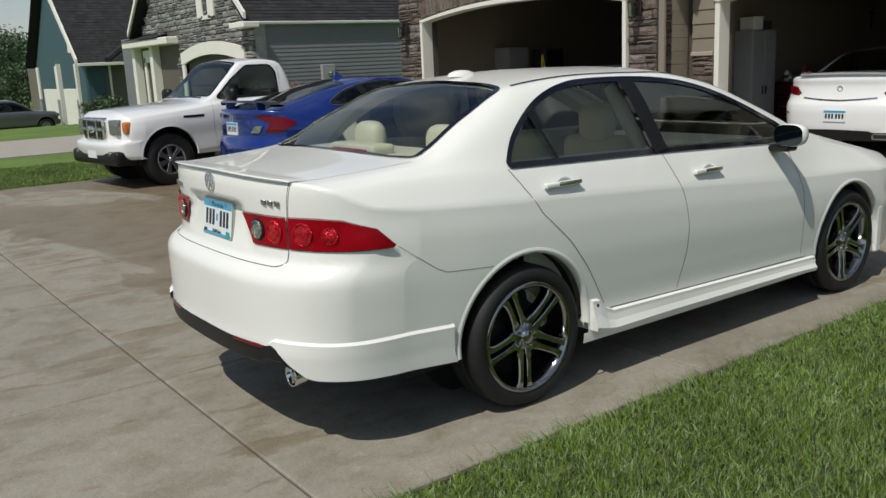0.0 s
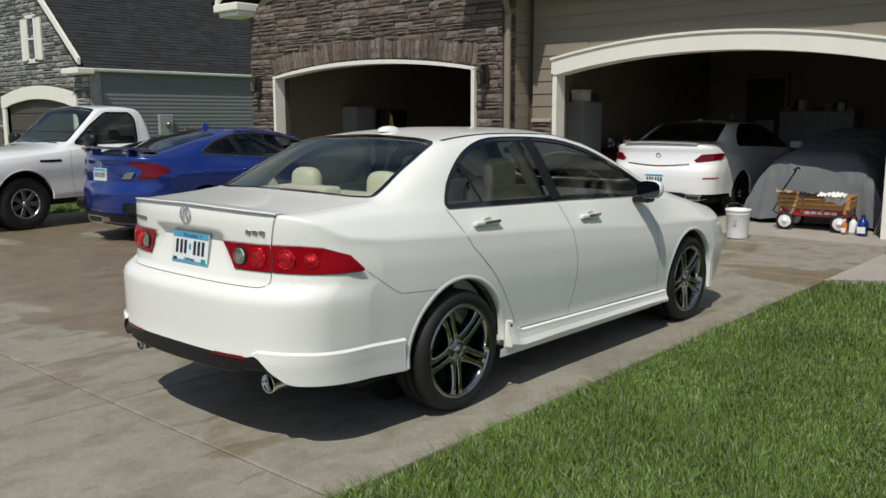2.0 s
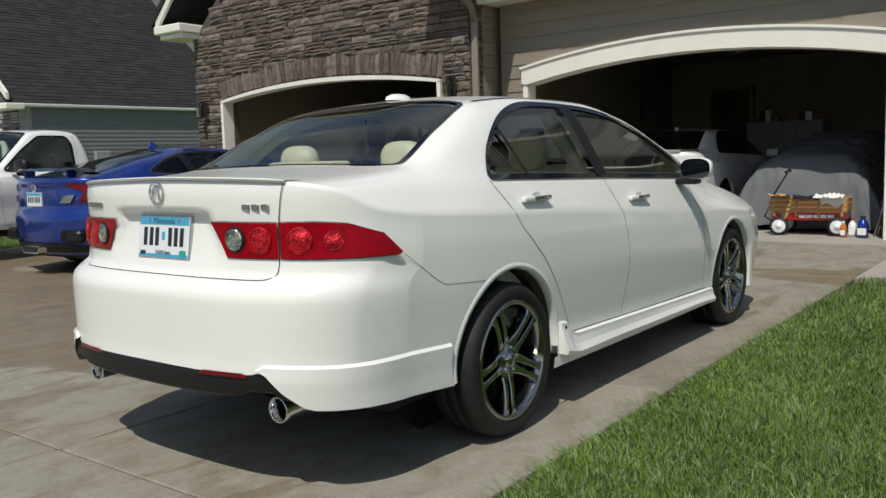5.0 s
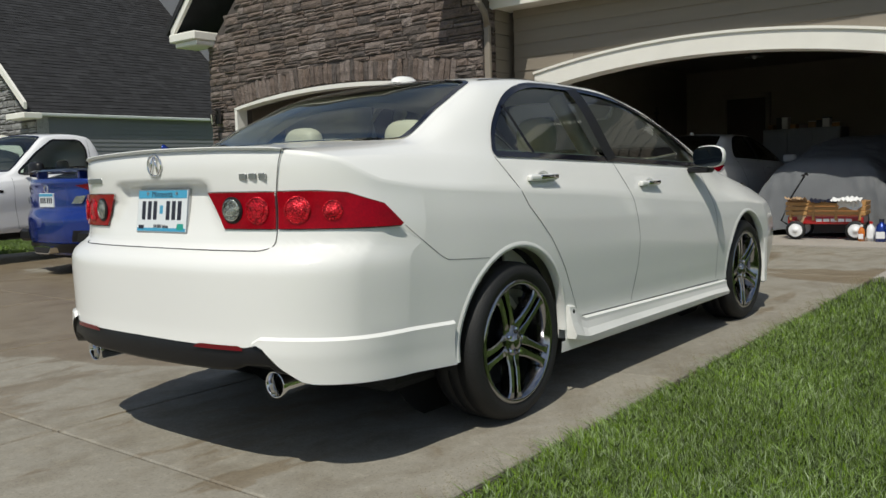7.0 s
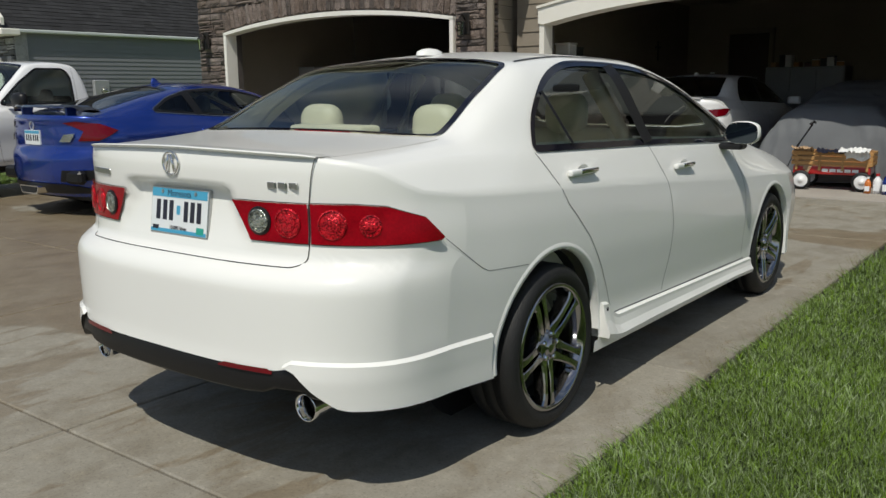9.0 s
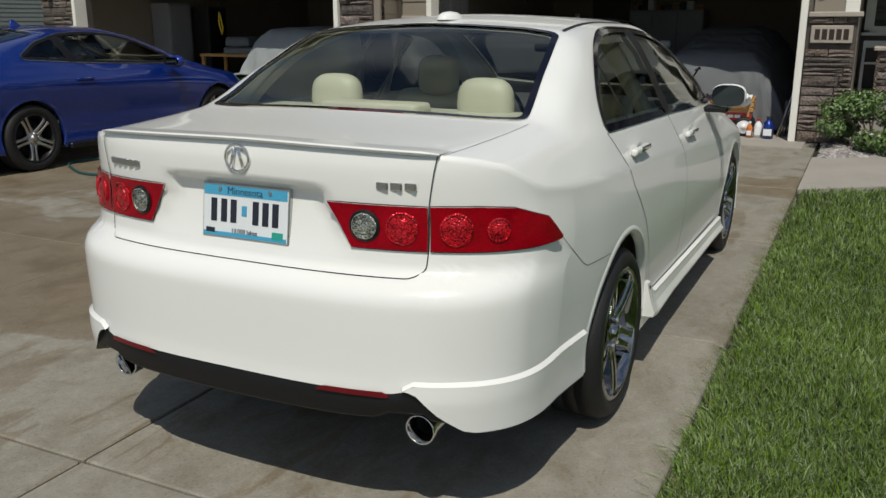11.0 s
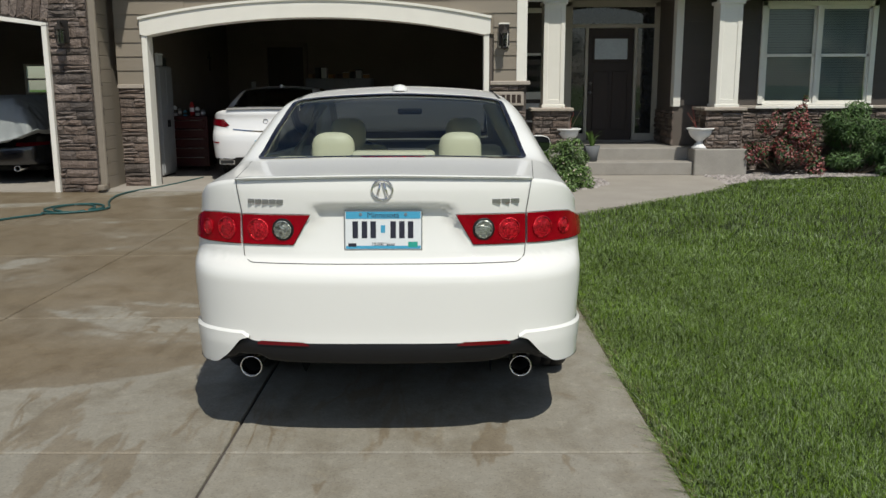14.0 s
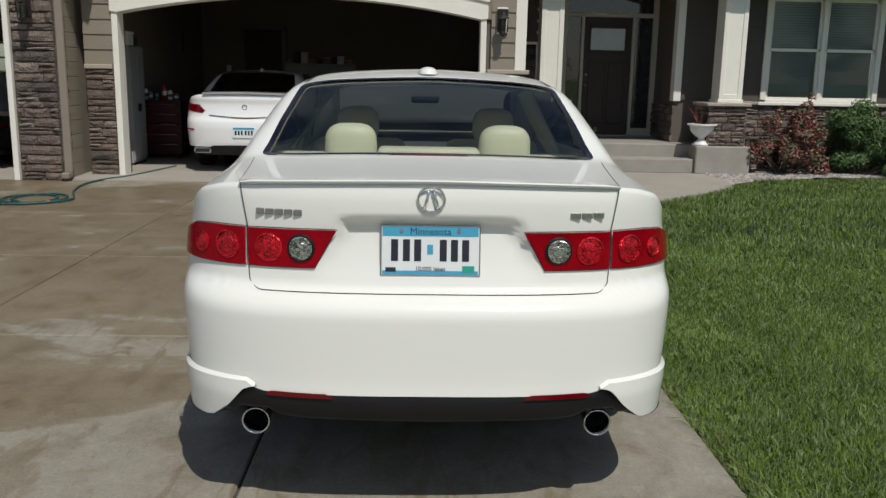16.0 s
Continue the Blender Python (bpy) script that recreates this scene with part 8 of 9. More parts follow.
def finish_saloon(car, sh):
    Q = lambda x: q_of(sh, x)
    for sg in (1, -1):
        lens("tail_light", sh, sg, [(Q(0.60), 0.84), (Q(0.56), 0.87), (Q(0.66), 0.955), (0.86, 0.975), (0.96, 0.96), (0.82, 0.885)], 0.008, "darker_red", car, "red wedge tail light")
        lens("reflector", sh, sg, [(Q(0.72), 0.60), (Q(0.72), 0.62), (0.86, 0.625), (0.86, 0.605)], 0.006, "dark_red", car, edge=False)
        v, f = plate_shape(rounded([(sg * 0.48, 0.28), (sg * 0.72, 0.28), (sg * 0.72, 0.36), (sg * 0.48, 0.36)], 0.02), -1.08, -0.85)
        tip = put("exhaust_tip", mesh("exhaust_tip", v, f), "chrome", car)
        v, f = plate_shape(rounded([(sg * 0.50, 0.295), (sg * 0.70, 0.295), (sg * 0.70, 0.345), (sg * 0.50, 0.345)], 0.015), -1.084, -0.95)
        put("bore", mesh("bore", v, f), "under", tip)
        part("mirror", box_bm(*sorted((sg * 0.90, sg * 1.10)), 2.0, 2.12, 0.98, 1.10, 0.04, segments=3), "white_paint", car, smooth=True)
        x = sh.side_x(1.3, 0.9)
        for y in (0.28, 1.32):
            part("door_handle", box_bm(*sorted((sg * (x + 0.004), sg * (x + 0.03))), y - 0.1, y + 0.1, 0.895, 0.92, 0.01), "white_paint", car)
        lens("valance", sh, sg, [(0.0, 0.26), (0.0, 0.40), (Q(0.46), 0.39), (Q(0.6), 0.30), (Q(0.6), 0.26)], 0.006, "black_plastic", car, edge=False)
    lens("boot_trim", sh, 1, [(0.0, 0.765), (0.0, 0.785), (Q(0.5), 0.82), (Q(0.5), 0.80)], 0.008, "chrome", car, edge=False)
    lens("boot_trim", sh, -1, [(0.0, 0.765), (0.0, 0.785), (Q(0.5), 0.82), (Q(0.5), 0.80)], 0.008, "chrome", car, edge=False)
    plate_on(car, sh, 0.58)
    ring_emblem(car, sh, 0.93)
    v, f = lathe([(0.06, 0.0), (0.05, 0.03), (0.0, 0.04)], 12)
    put("aerial", mesh("aerial", [(p[0] * 0.5, p[1] + 0.4, p[2] + sh.top_z(0, 0.4) - 0.003) for p in v], f, True), "white_paint", car)
    v, f = [], []
    for i, x in enumerate(np.linspace(-0.6, 0.6, 25)):
        y = float(sh.rear_y(x, 1.05))
        z = sh.top_z(abs(x), y + 0.08)
        for dy, dz in ((0.12, 0.0), (0.0, 0.03), (-0.03, 0.028), (0.0, 0.0)):
            v.append((x, y + dy, z + dz))
        if i:
            f += [(4 * i - 4 + j, 4 * i + j, 4 * i + 1 + j, 4 * i - 3 + j) for j in range(3)]
    put("lip_spoiler", mesh("lip_spoiler", v, f), "white_paint", car)
    cabin(car, 0.62, 0.1, 2.3, 1.02, "dash")


finish_saloon(saloon, ssk)

# white pick-up
TRUCK = dict(
    paint="white_paint", category="pickup truck", plan_max=0.87, corner=0.34, power=3.4, res=(120, 36, 34),
    rear=((0.3, -1.15), (0.6, -1.2), (1.3, -1.2)),
    front=((0.40, 3.52), (0.46, 3.60), (0.60, 3.62), (0.645, 3.60), (0.665, 3.52), (0.95, 3.50), (1.02, 3.44), (1.10, 3.30)),
    plan=((-1.2, 0.85), (1.0, 0.86), (2.4, 0.86), (2.83, 0.875), (3.3, 0.86), (3.7, 0.80)),
    side=((0.35, 0.95), (0.45, 0.985), (0.60, 0.985), (0.80, 1.0), (0.92, 0.985), (1.0, 0.95)),
    shoulder=((-1.2, 1.05), (0.6, 1.05), (1.0, 1.10), (2.0, 1.08), (2.4, 1.04), (3.2, 0.97), (3.7, 0.90)),
    bottom=((-1.3, 0.42), (2.2, 0.40), (3.0, 0.40), (3.7, 0.42)),
    belt_w=((-1.2, 0.80), (0.7, 0.80), (1.0, 0.79), (2.0, 0.78), (2.4, 0.76), (3.2, 0.72), (3.7, 0.62)),
    belt_z=((-1.2, 1.07), (0.6, 1.07), (1.0, 1.13), (2.0, 1.11), (2.4, 1.075), (3.2, 1.015), (3.7, 0.96)),
    rail_w=((-1.2, 0.74), (0.70, 0.74), (0.80, 0.70), (0.92, 0.655), (1.3, 0.64), (1.55, 0.65), (2.15, 0.71), (2.3, 0.62), (3.2, 0.55), (3.7, 0.5)),
    rail_z=((-1.2, 1.075), (0.68, 1.075), (0.76, 1.40), (0.90, 1.645), (1.2, 1.675), (1.50, 1.65), (1.80, 1.42), (2.12, 1.16), (2.3, 1.115), (3.2, 1.06), (3.7, 1.0)),
    top_z=((-1.2, 1.08), (0.66, 1.08), (0.74, 1.45), (0.88, 1.69), (1.2, 1.72), (1.50, 1.70), (1.85, 1.43), (2.22, 1.16), (2.4, 1.135), (3.2, 1.085), (3.7, 1.02)),
    side_window=[(0.98, 1.16), (0.98, 1.50), (1.05, 1.60), (1.46, 1.60), (1.72, 1.42), (2.02, 1.155)],
    rear_window=[(-0.1, 0.0), (0.1, 0.0), (0.1, 0.1), (-0.1, 0.1)], no_rear=True,
    windshield=[(-0.68, 2.10), (0.0, 2.20), (0.68, 2.10), (0.60, 1.56), (0.0, 1.54), (-0.60, 1.56)],
    glass_from=1.1, glass="glass", glass_shadow=False, frit=0.03, chrome_line=None, pillars=[],
    gaps=[[(0.93, 1.62), (0.92, 1.1), (0.93, 0.45)], [(2.12, 1.10), (2.14, 0.8), (2.10, 0.45)], [(0.93, 0.45), (2.1, 0.45)], [(0.72, 1.5), (0.70, 0.45)]],
    arches=[(0.0, 0.40, 0.42), (2.83, 0.40, 0.42)], arch_low=0.40,
    pan=(-1.0, 3.3, 0.30), track=0.84, tyre=0.36, rim=0.205, spokes=7, twin=False, wheel_mats=("steel", "steel"))
truck, tsk = build_car("pickup_truck", "white compact pickup truck with a chrome grille", TRUCK, pose(-9.45, 4.41, 0, 0, 0, 186))


def finish_truck(car, sh):
    yf = 3.50
    g = part("grille", box_bm(-0.36, 0.36, 3.46, 3.56, 0.66, 0.98, 0.035, segments=3), "chrome", car, "chrome egg-crate grille", True)
    part("grille_mesh", box_bm(-0.31, 0.31, 3.55, 3.565, 0.70, 0.94, 0.02), "black_plastic", g)
    for z in (0.82,):
        part("grille_bar", box_bm(-0.32, 0.32, 3.56, 3.58, z - 0.025, z + 0.025, 0.01), "chrome", g)
    for x in (-0.16, 0.16):
        part("grille_bar", box_bm(x - 0.02, x + 0.02, 3.56, 3.578, 0.69, 0.95, 0.008), "chrome", g)
    v, f = lathe([(0.075, 0.0), (0.07, 0.02), (0.0, 0.026)], 20, "y")
    put("emblem", mesh("emblem", [(p[0] * 1.3, p[1] + 3.575, p[2] * 0.7 + 0.82) for p in v], f, True), "chrome", g)
    for sg in (1, -1):
        hl = part("headlight", box_bm(*sorted((sg * 0.40, sg * 0.70)), 3.36, 3.50, 0.72, 0.95, 0.03, segments=2), "clear_lens", car, "clear headlight", True)
        part("indicator", box_bm(*sorted((sg * 0.70, sg * 0.815)), 3.26, 3.44, 0.75, 0.92, 0.035, segments=2), "amber", hl, "amber indicator", True)
        bm = bmesh.new()
        bmesh.ops.create_uvsphere(bm, u_segments=16, v_segments=10, radius=1)
        for q in bm.verts:
            q.co = (sg * 1.02 + math.copysign(abs(q.co.x) ** 0.6, q.co.x) * 0.13, 1.92 + q.co.y * 0.07, 1.20 + math.copysign(abs(q.co.z) ** 0.6, q.co.z) * 0.10)
        part("mirror", bm, "black_plastic", car, smooth=True)
        part("mirror_arm", box_bm(*sorted((sg * 0.80, sg * 0.95)), 1.90, 1.97, 1.13, 1.17, 0.01), "black_plastic", car)
        part("fender_badge", box_bm(*sorted((sg * (sh.side_x(2.42, 0.93) - 0.002), sg * (sh.side_x(2.42, 0.93) + 0.008))), 2.28, 2.60, 0.915, 0.95, 0.003), "black_plastic", car)
        part("fog_lamp", box_bm(*sorted((sg * 0.52, sg * 0.64)), 3.56, 3.60, 0.44, 0.53, 0.03, segments=2), "clear_lens", car, smooth=True)
        part("door_handle", box_bm(*sorted((sg * 0.86, sg * 0.885)), 1.02, 1.18, 0.95, 0.99, 0.01), "black_plastic", car)
        part("wiper", box_bm(*sorted((sg * 0.1, sg * 0.55)), 2.15, 2.17, 1.165, 1.18, 0.004), "black_plastic", car)
    bm = box_bm(-0.80, 0.80, 3.30, 3.60, 0.33, 0.53, 0.06, segments=3)
    part("lower_bumper", bm, "black_plastic", car, "black plastic lower bumper", True)
    part("number_plate", box_bm(-0.15, 0.15, 3.60, 3.615, 0.42, 0.57, 0.003), "plate_white", car, "pale number plate")
    cabin(car, 0.64, 0.2, 2.15, 1.12, "dash")
    part("bench", box_bm(-0.62, 0.62, 0.85, 1.05, 0.6, 1.25, 0.05), "dash", car)


finish_truck(truck, tsk)

SUV = dict(TRUCK)
SUV.update(
    paint="grey_paint", category="car", res=(70, 24, 20),
    rail_z=((-1.2, 1.10), (-0.95, 1.40), (-0.6, 1.62), (0.4, 1.68), (1.3, 1.66), (1.60, 1.60), (2.0, 1.36), (2.4, 1.12), (3.2, 1.04), (3.7, 0.98)),
    top_z=((-1.2, 1.12), (-0.95, 1.45), (-0.6, 1.68), (0.4, 1.74), (1.3, 1.72), (1.60, 1.66), (2.0, 1.40), (2.45, 1.15), (3.2, 1.07), (3.7, 1.0)),
    rail_w=((-1.2, 0.70), (0.4, 0.64), (1.55, 0.65), (2.3, 0.71), (3.2, 0.55), (3.7, 0.5)),
    side_window=[(-0.8, 1.16), (-0.6, 1.50), (0.4, 1.60), (1.46, 1.58), (1.8, 1.42), (2.25, 1.155)],
    windshield=[(-0.68, 2.30), (0.0, 2.40), (0.68, 2.30), (0.60, 1.66), (0.0, 1.64), (-0.60, 1.66)],
    glass="dark_glass", pillars=[((0.35, 1.15), (0.33, 1.62), 0.09), ((1.2, 1.15), (1.1, 1.62), 0.09)],
    gaps=[[(1.2, 1.1), (1.2, 0.45)], [(0.3, 1.1), (0.35, 0.45)], [(2.1, 1.1), (2.1, 0.45)]])
suv, usk = build_car("suv", "grey metallic sport utility car parked along the road", SUV, pose(-43.5, 4.6, -1.06))
for sg in (1, -1):
    part("headlight", box_bm(*sorted((sg * 0.45, sg * 0.82)), 3.25, 3.50, 0.80, 0.95, 0.03), "clear_lens", suv)
part("grille", box_bm(-0.4, 0.4, 3.48, 3.54, 0.72, 0.95, 0.02), "black_plastic", suv)


# ---- in and before the garages ----
def drape(name, label, cx, y0, y1, half, height, hem, top=0.62, seed=1, folds=0.03, mat="tarp"):
    """A cloth cover thrown over a car: flat on top, sloping sides, a crumpled skirt; height and hem are curves along it and across it."""
    rng_ = random.Random(seed)
    off = Vector((rng_.uniform(0, 50), rng_.uniform(0, 50), rng_.uniform(0, 50)))

    def ridge(x, y, z):
        return 1 - 2 * abs(noise.noise(Vector((x, y, z)) + off))
    nu, nv = 120, 110
    verts, faces = [], []
    for j in range(nv + 1):
        v = (j / nv) ** 1.6
        e = abs(2 * v - 1)
        endf = (1 - e ** 26) ** (1 / 2.6)
        H = float(height(v)) * max(endf, 0.02)
        for i in range(nu + 1):
            a = math.pi * i / nu
            c, s_ = math.cos(a), math.sin(a)
            u = math.copysign(abs(c) ** (2 / 6.5), c)
            z = H * abs(s_) ** (2 / 6.5)
            low = 1 - z / max(float(height(v)), 0.1)
            x = half * u * (top + (1 - top) * low ** 0.8)
            y = y0 + (y1 - y0) * v - 0.10 * low * (1 - v)
            # hanging pleats grow towards the hem, small creases lie all over
            pleat = folds * low * (ridge(3.2 * x, 3.2 * y, 0.5 * z) + 0.6 * ridge(7.5 * x, 7.5 * y, 1.2 * z))
            crease = 0.020 * ridge(2.2 * x, 2.2 * y, 2.2 * z) + 0.011 * ridge(6 * x, 6 * y, 7 * z)
            d = pleat + crease
            edge = 0.035 * ridge(4 * x, 4 * y, 0) + float(hem(x / half))
            end = 1 if v > 0.08 else 0.35 + v * 8
            verts.append((cx + x + d * u * end, y - d * (1 - end) * 1.2, max(z + crease * (1 - low), edge)))
    for j in range(nv):
        for i in range(nu):
            k = j * (nu + 1) + i
            faces.append((k, k + 1, k + nu + 2, k + nu + 1))
    cover = thing(name, label, "car cover")
    put("cloth", mesh("cloth", verts, faces, True), mat, cover)
    v, f = tube([Vector(verts[i]) + Vector((0, -0.004, 0.010)) for i in range(0, nu + 1)], 0.009, 5)
    put("hem", mesh("hem", v, f, True), mat, cover)
    return cover


drape("car_cover", "grey cloth cover over a parked car in the garage", -0.30, 9.10, 13.6, 1.0, curve((0, 1.02), (0.15, 1.04), (0.22, 1.12), (0.4, 1.30), (0.5, 1.33), (0.75, 1.2), (1, 0.9)), lambda u: 0.04 + 0.05 * max(0, -u), 0.57, seed=3, folds=0.10)
HATCH = dict(SALOON)
HATCH.update(paint="black_paint", res=(60, 22, 22))
hatch, hsk = build_car("sports_car", "black sports car half hidden under a grey cover", HATCH, pose(-6.76, 9.6, 0.012) @ Matrix.Diagonal((1, 1, 0.8, 1)))
for sg in (1, -1):
    v, f = lathe([(0.05, 0.3), (0.055, 0.0), (0.05, -0.003), (0.042, 0.004), (0.04, 0.08)], 20, "y")
    put("exhaust_tip", mesh("exhaust_tip", [(p[0] + sg * 0.5, p[1] - 1.10, p[2] + 0.30) for p in v], f, True), "chrome", hatch)
    Qh = lambda x: q_of(hsk, x)
    lens("tail_light", hsk, sg, [(Q_, z_) for Q_, z_ in ((Qh(0.5), 0.72), (Qh(0.5), 0.78), (0.85, 0.79), (0.85, 0.73))], 0.006, "darker_red", hatch, edge=False)
plate_on(hatch, hsk, 0.50, 0.30, 0.09)
drape("car_cover", "silver grey cloth cover thrown over a black car", -6.76, 8.42, 12.1, 0.97, curve((0, 1.28), (0.3, 1.32), (0.6, 1.30), (1, 1.05)), lambda u: 0.56 + 0.26 * max(0, u) ** 1.5, 0.68, seed=9, folds=0.09, mat="pale_tarp")

bucket = thing("bucket", "white plastic bucket with a wire bail on the concrete", "bucket", pose(-0.62, 7.22, 0.0))
v, f = lathe([(0.0, 0.004), (0.128, 0.004), (0.132, 0.02), (0.146, 0.30), (0.150, 0.305), (0.150, 0.32), (0.152, 0.345), (0.158, 0.35), (0.158, 0.375), (0.146, 0.375), (0.142, 0.30), (0.126, 0.03), (0.0, 0.03)], 36)
put("pail", mesh("pail", v, f, True), "white_plastic", bucket)
v, f = tube([(0.158 * math.cos(a), 0.158 * math.sin(a) - 0.06 * math.sin(a), 0.335 - 0.12 * math.sin(a)) for a in np.linspace(0, -math.pi, 15)], 0.003, 5)
put("bail", mesh("bail", v, f), "steel", bucket)
for k, (z, w) in enumerate(((0.24, 0.05), (0.21, 0.035), (0.18, 0.045), (0.165, 0.03))):
    part("label_bar", box_bm(0.02 - w / 2, 0.02 + w / 2, -0.1465, -0.135, z, z + 0.008), "grey_box", bucket)


def garden_wagon():
    t = thing("wagon", "red metal toy wagon with oak slat sides, loaded with rags", "wagon", pose(-0.13, 8.66, 0.012, 0, 0, 4))
    part("tray", box_bm(-0.44, 0.44, -0.20, 0.20, 0.19, 0.29, 0.02, segments=2), "red", t)
    for k in range(5):
        part("mark_bar", box_bm(-0.10 + k * 0.085, -0.03 + k * 0.085, -0.204, -0.198, 0.225, 0.262), "white_paint", t)
    for y in (-0.205, 0.205):
        for z in (0.305, 0.365, 0.425):
            part("side_slat", box_bm(-0.46, 0.46, y - 0.009, y + 0.009, z, z + 0.048, 0.004), "wood", t)
        for x in (-0.40, -0.13, 0.13, 0.40):
            part("stake", box_bm(x - 0.015, x + 0.015, y - 0.012, y + 0.02, 0.24, 0.48, 0.003), "wood", t)
    for x in (-0.455, 0.455):
        for z in (0.305, 0.365, 0.425):
            part("end_slat", box_bm(x - 0.009, x + 0.009, -0.2, 0.2, z, z + 0.048, 0.004), "wood", t)
    for x in (-0.33, 0.36):
        v, f = tube([(x, -0.24, 0.12), (x, 0.24, 0.12)], 0.008, 6)
        put("axle", mesh("axle", v, f), "steel", t)
        part("bolster", box_bm(x - 0.03, x + 0.03, -0.16, 0.16, 0.12, 0.20, 0.006), "black_plastic", t)
        for y in (-0.25, 0.25):
            w = new("wheel")
            w.parent = t
            w.location = (x, y, 0.12)
            s = -1 if y < 0 else 1
            v, f = lathe([(0.085, -0.02 * s), (0.115, -0.02 * s), (0.12, 0.0), (0.115, 0.02 * s), (0.085, 0.02 * s)], 28, "y")
            put("tyre", mesh("tyre", v, f, True), "rubber", w)
            v, f = lathe([(0.088, 0.012 * s), (0.07, 0.02 * s), (0.03, 0.016 * s), (0.025, 0.03 * s), (0.0, 0.032 * s)], 28, "y")
            put("hub_disc", mesh("hub_disc", v, f, True), "white_plastic", w)
    v, f = tube([(-0.46, 0.0, 0.16), (-0.56, 0.0, 0.22), (-0.44, -0.02, 0.52), (-0.27, -0.04, 0.80)], 0.011, 7)
    h = put("pull_handle", mesh("pull_handle", v, f, True), "black_plastic", t)
    v, f = tube([(-0.29, -0.10, 0.80), (-0.25, -0.04, 0.83), (-0.25, 0.02, 0.81)], 0.014, 6)
    put("grip", mesh("grip", v, f, True), "black_plastic", h)
    return t


garden_wagon()


def rag(name, label, x, y, z, w, d, drop, mat, seed, side=-1):
    """A rag thrown over an edge: a crumpled sheet that lies on top and hangs down one side."""
    rng_ = random.Random(seed)
    ph = [rng_.uniform(0, 6.28) for _ in range(6)]
    nx, ny = 22, 26
    verts, faces = [], []
    for j in range(ny + 1):
        s = j / ny
        for i in range(nx + 1):
            u = i / nx - 0.5
            crumple = 0.018 * math.sin(17 * u + ph[0] + 4 * s) + 0.014 * math.sin(29 * u * (1 - 0.4 * s) + ph[1])
            if s < 0.4:
                yy, zz = d * (0.4 - s) / 0.4, 0.02 + abs(crumple) + 0.02 * math.sin(8 * s + ph[2])
                px = u * w
            else:
                k = (s - 0.4) / 0.6
                yy, zz = -0.015 - abs(crumple) * 0.9, 0.02 - drop * k * (1 + 0.18 * math.sin(6 * u + ph[3]))
                px = u * w * (1 - 0.35 * k) + 0.02 * math.sin(5 * k + ph[4])
            verts.append((x + px, y + side * (-yy), z + zz))
    for j in range(ny):
        for i in range(nx):
            k = j * (nx + 1) + i
            faces.append((k, k + 1, k + nx + 2, k + nx + 1))
    ob = put(name, mesh(name, verts, faces, True), mat)
    return tagged(ob, label, "cloth")


rag("rag", "tan towel hung over the end of the wagon", -0.43, 8.42, 0.49, 0.24, 0.16, 0.30, "cloth", 2, 1)
rag("rag", "white towel draped over the wagon side", 0.16, 8.43, 0.49, 0.34, 0.16, 0.11, "white_cloth", 5, 1)
rag("rag", "navy shop rag lying in the wagon", -0.12, 8.50, 0.47, 0.34, 0.2, 0.02, "ink", 7, 1)


def bottle(x, y, r, h, mat, cap, label, name="bottle"):
    t = thing(name, label, "bottle", pose(x, y, 0.012), "cleaning bottles beside the wagon")
    v, f = lathe([(0.0, 0.0), (r, 0.0), (r, h * 0.55), (r * 0.8, h * 0.72), (r * 0.36, h * 0.84), (r * 0.36, h * 0.9)], 16)
    put("flask", mesh("flask", v, f, True), mat, t)
    v, f = lathe([(r * 0.42, h * 0.88), (r * 0.42, h), (0.0, h)], 12)
    put("lid", mesh("lid", v, f), cap, t)
    part("label_patch", box_bm(-r * 0.7, r * 0.7, -r * 1.01, -r * 0.7, h * 0.15, h * 0.45, 0.002), "white_paint", t)


bottle(0.33, 8.36, 0.04, 0.20, "amber", "white_plastic", "small amber bottle of car care liquid")
bottle(0.43, 8.38, 0.05, 0.24, "white_plastic", "red", "white spray bottle with a red lid")
bottle(0.55, 8.36, 0.07, 0.27, "blue_paint", "ink", "blue plastic jug of washing liquid")
chair = thing("folding_chair", "folded chair with grey tubes leaning on the door jamb", "chair", pose(0.70, 8.55, 0.012))
for k in range(4):
    v, f = tube([(-0.06 + 0.03 * k, 0.0 + 0.05 * k, 0.0), (0.10 + 0.015 * k, 0.02 + 0.05 * k, 0.62 - 0.05 * k)], 0.011, 7)
    put("tube", mesh("tube", v, f, True), "steel", chair)
part("sling", box_bm(0.0, 0.04, 0.03, 0.16, 0.12, 0.45, 0.01), "dash", chair)

# tall cabinet and tool chest
cab = thing("cabinet", "tall pale two-door steel cabinet against the side wall", "cabinet", pose(-4.49, 9.75, 0.012))
# pale cabinet coloured grey: the garage shade is put into its colour
part("case", box_bm(-0.16, 0.15, -0.31, 0.31, 0.03, 1.78, 0.012, segments=2), "grey_box", cab)
for s in (-1, 1):
    d = part("door", box_bm(0.15, 0.172, *sorted((s * 0.003, s * 0.305)), 0.06, 1.76, 0.006), "grey_box", cab)
    part("handle", box_bm(0.172, 0.195, *sorted((s * 0.03, s * 0.05)), 0.80, 0.92, 0.006), "black_plastic", d)
part("plinth", box_bm(-0.15, 0.14, -0.29, 0.29, 0, 0.03), "black_plastic", cab)
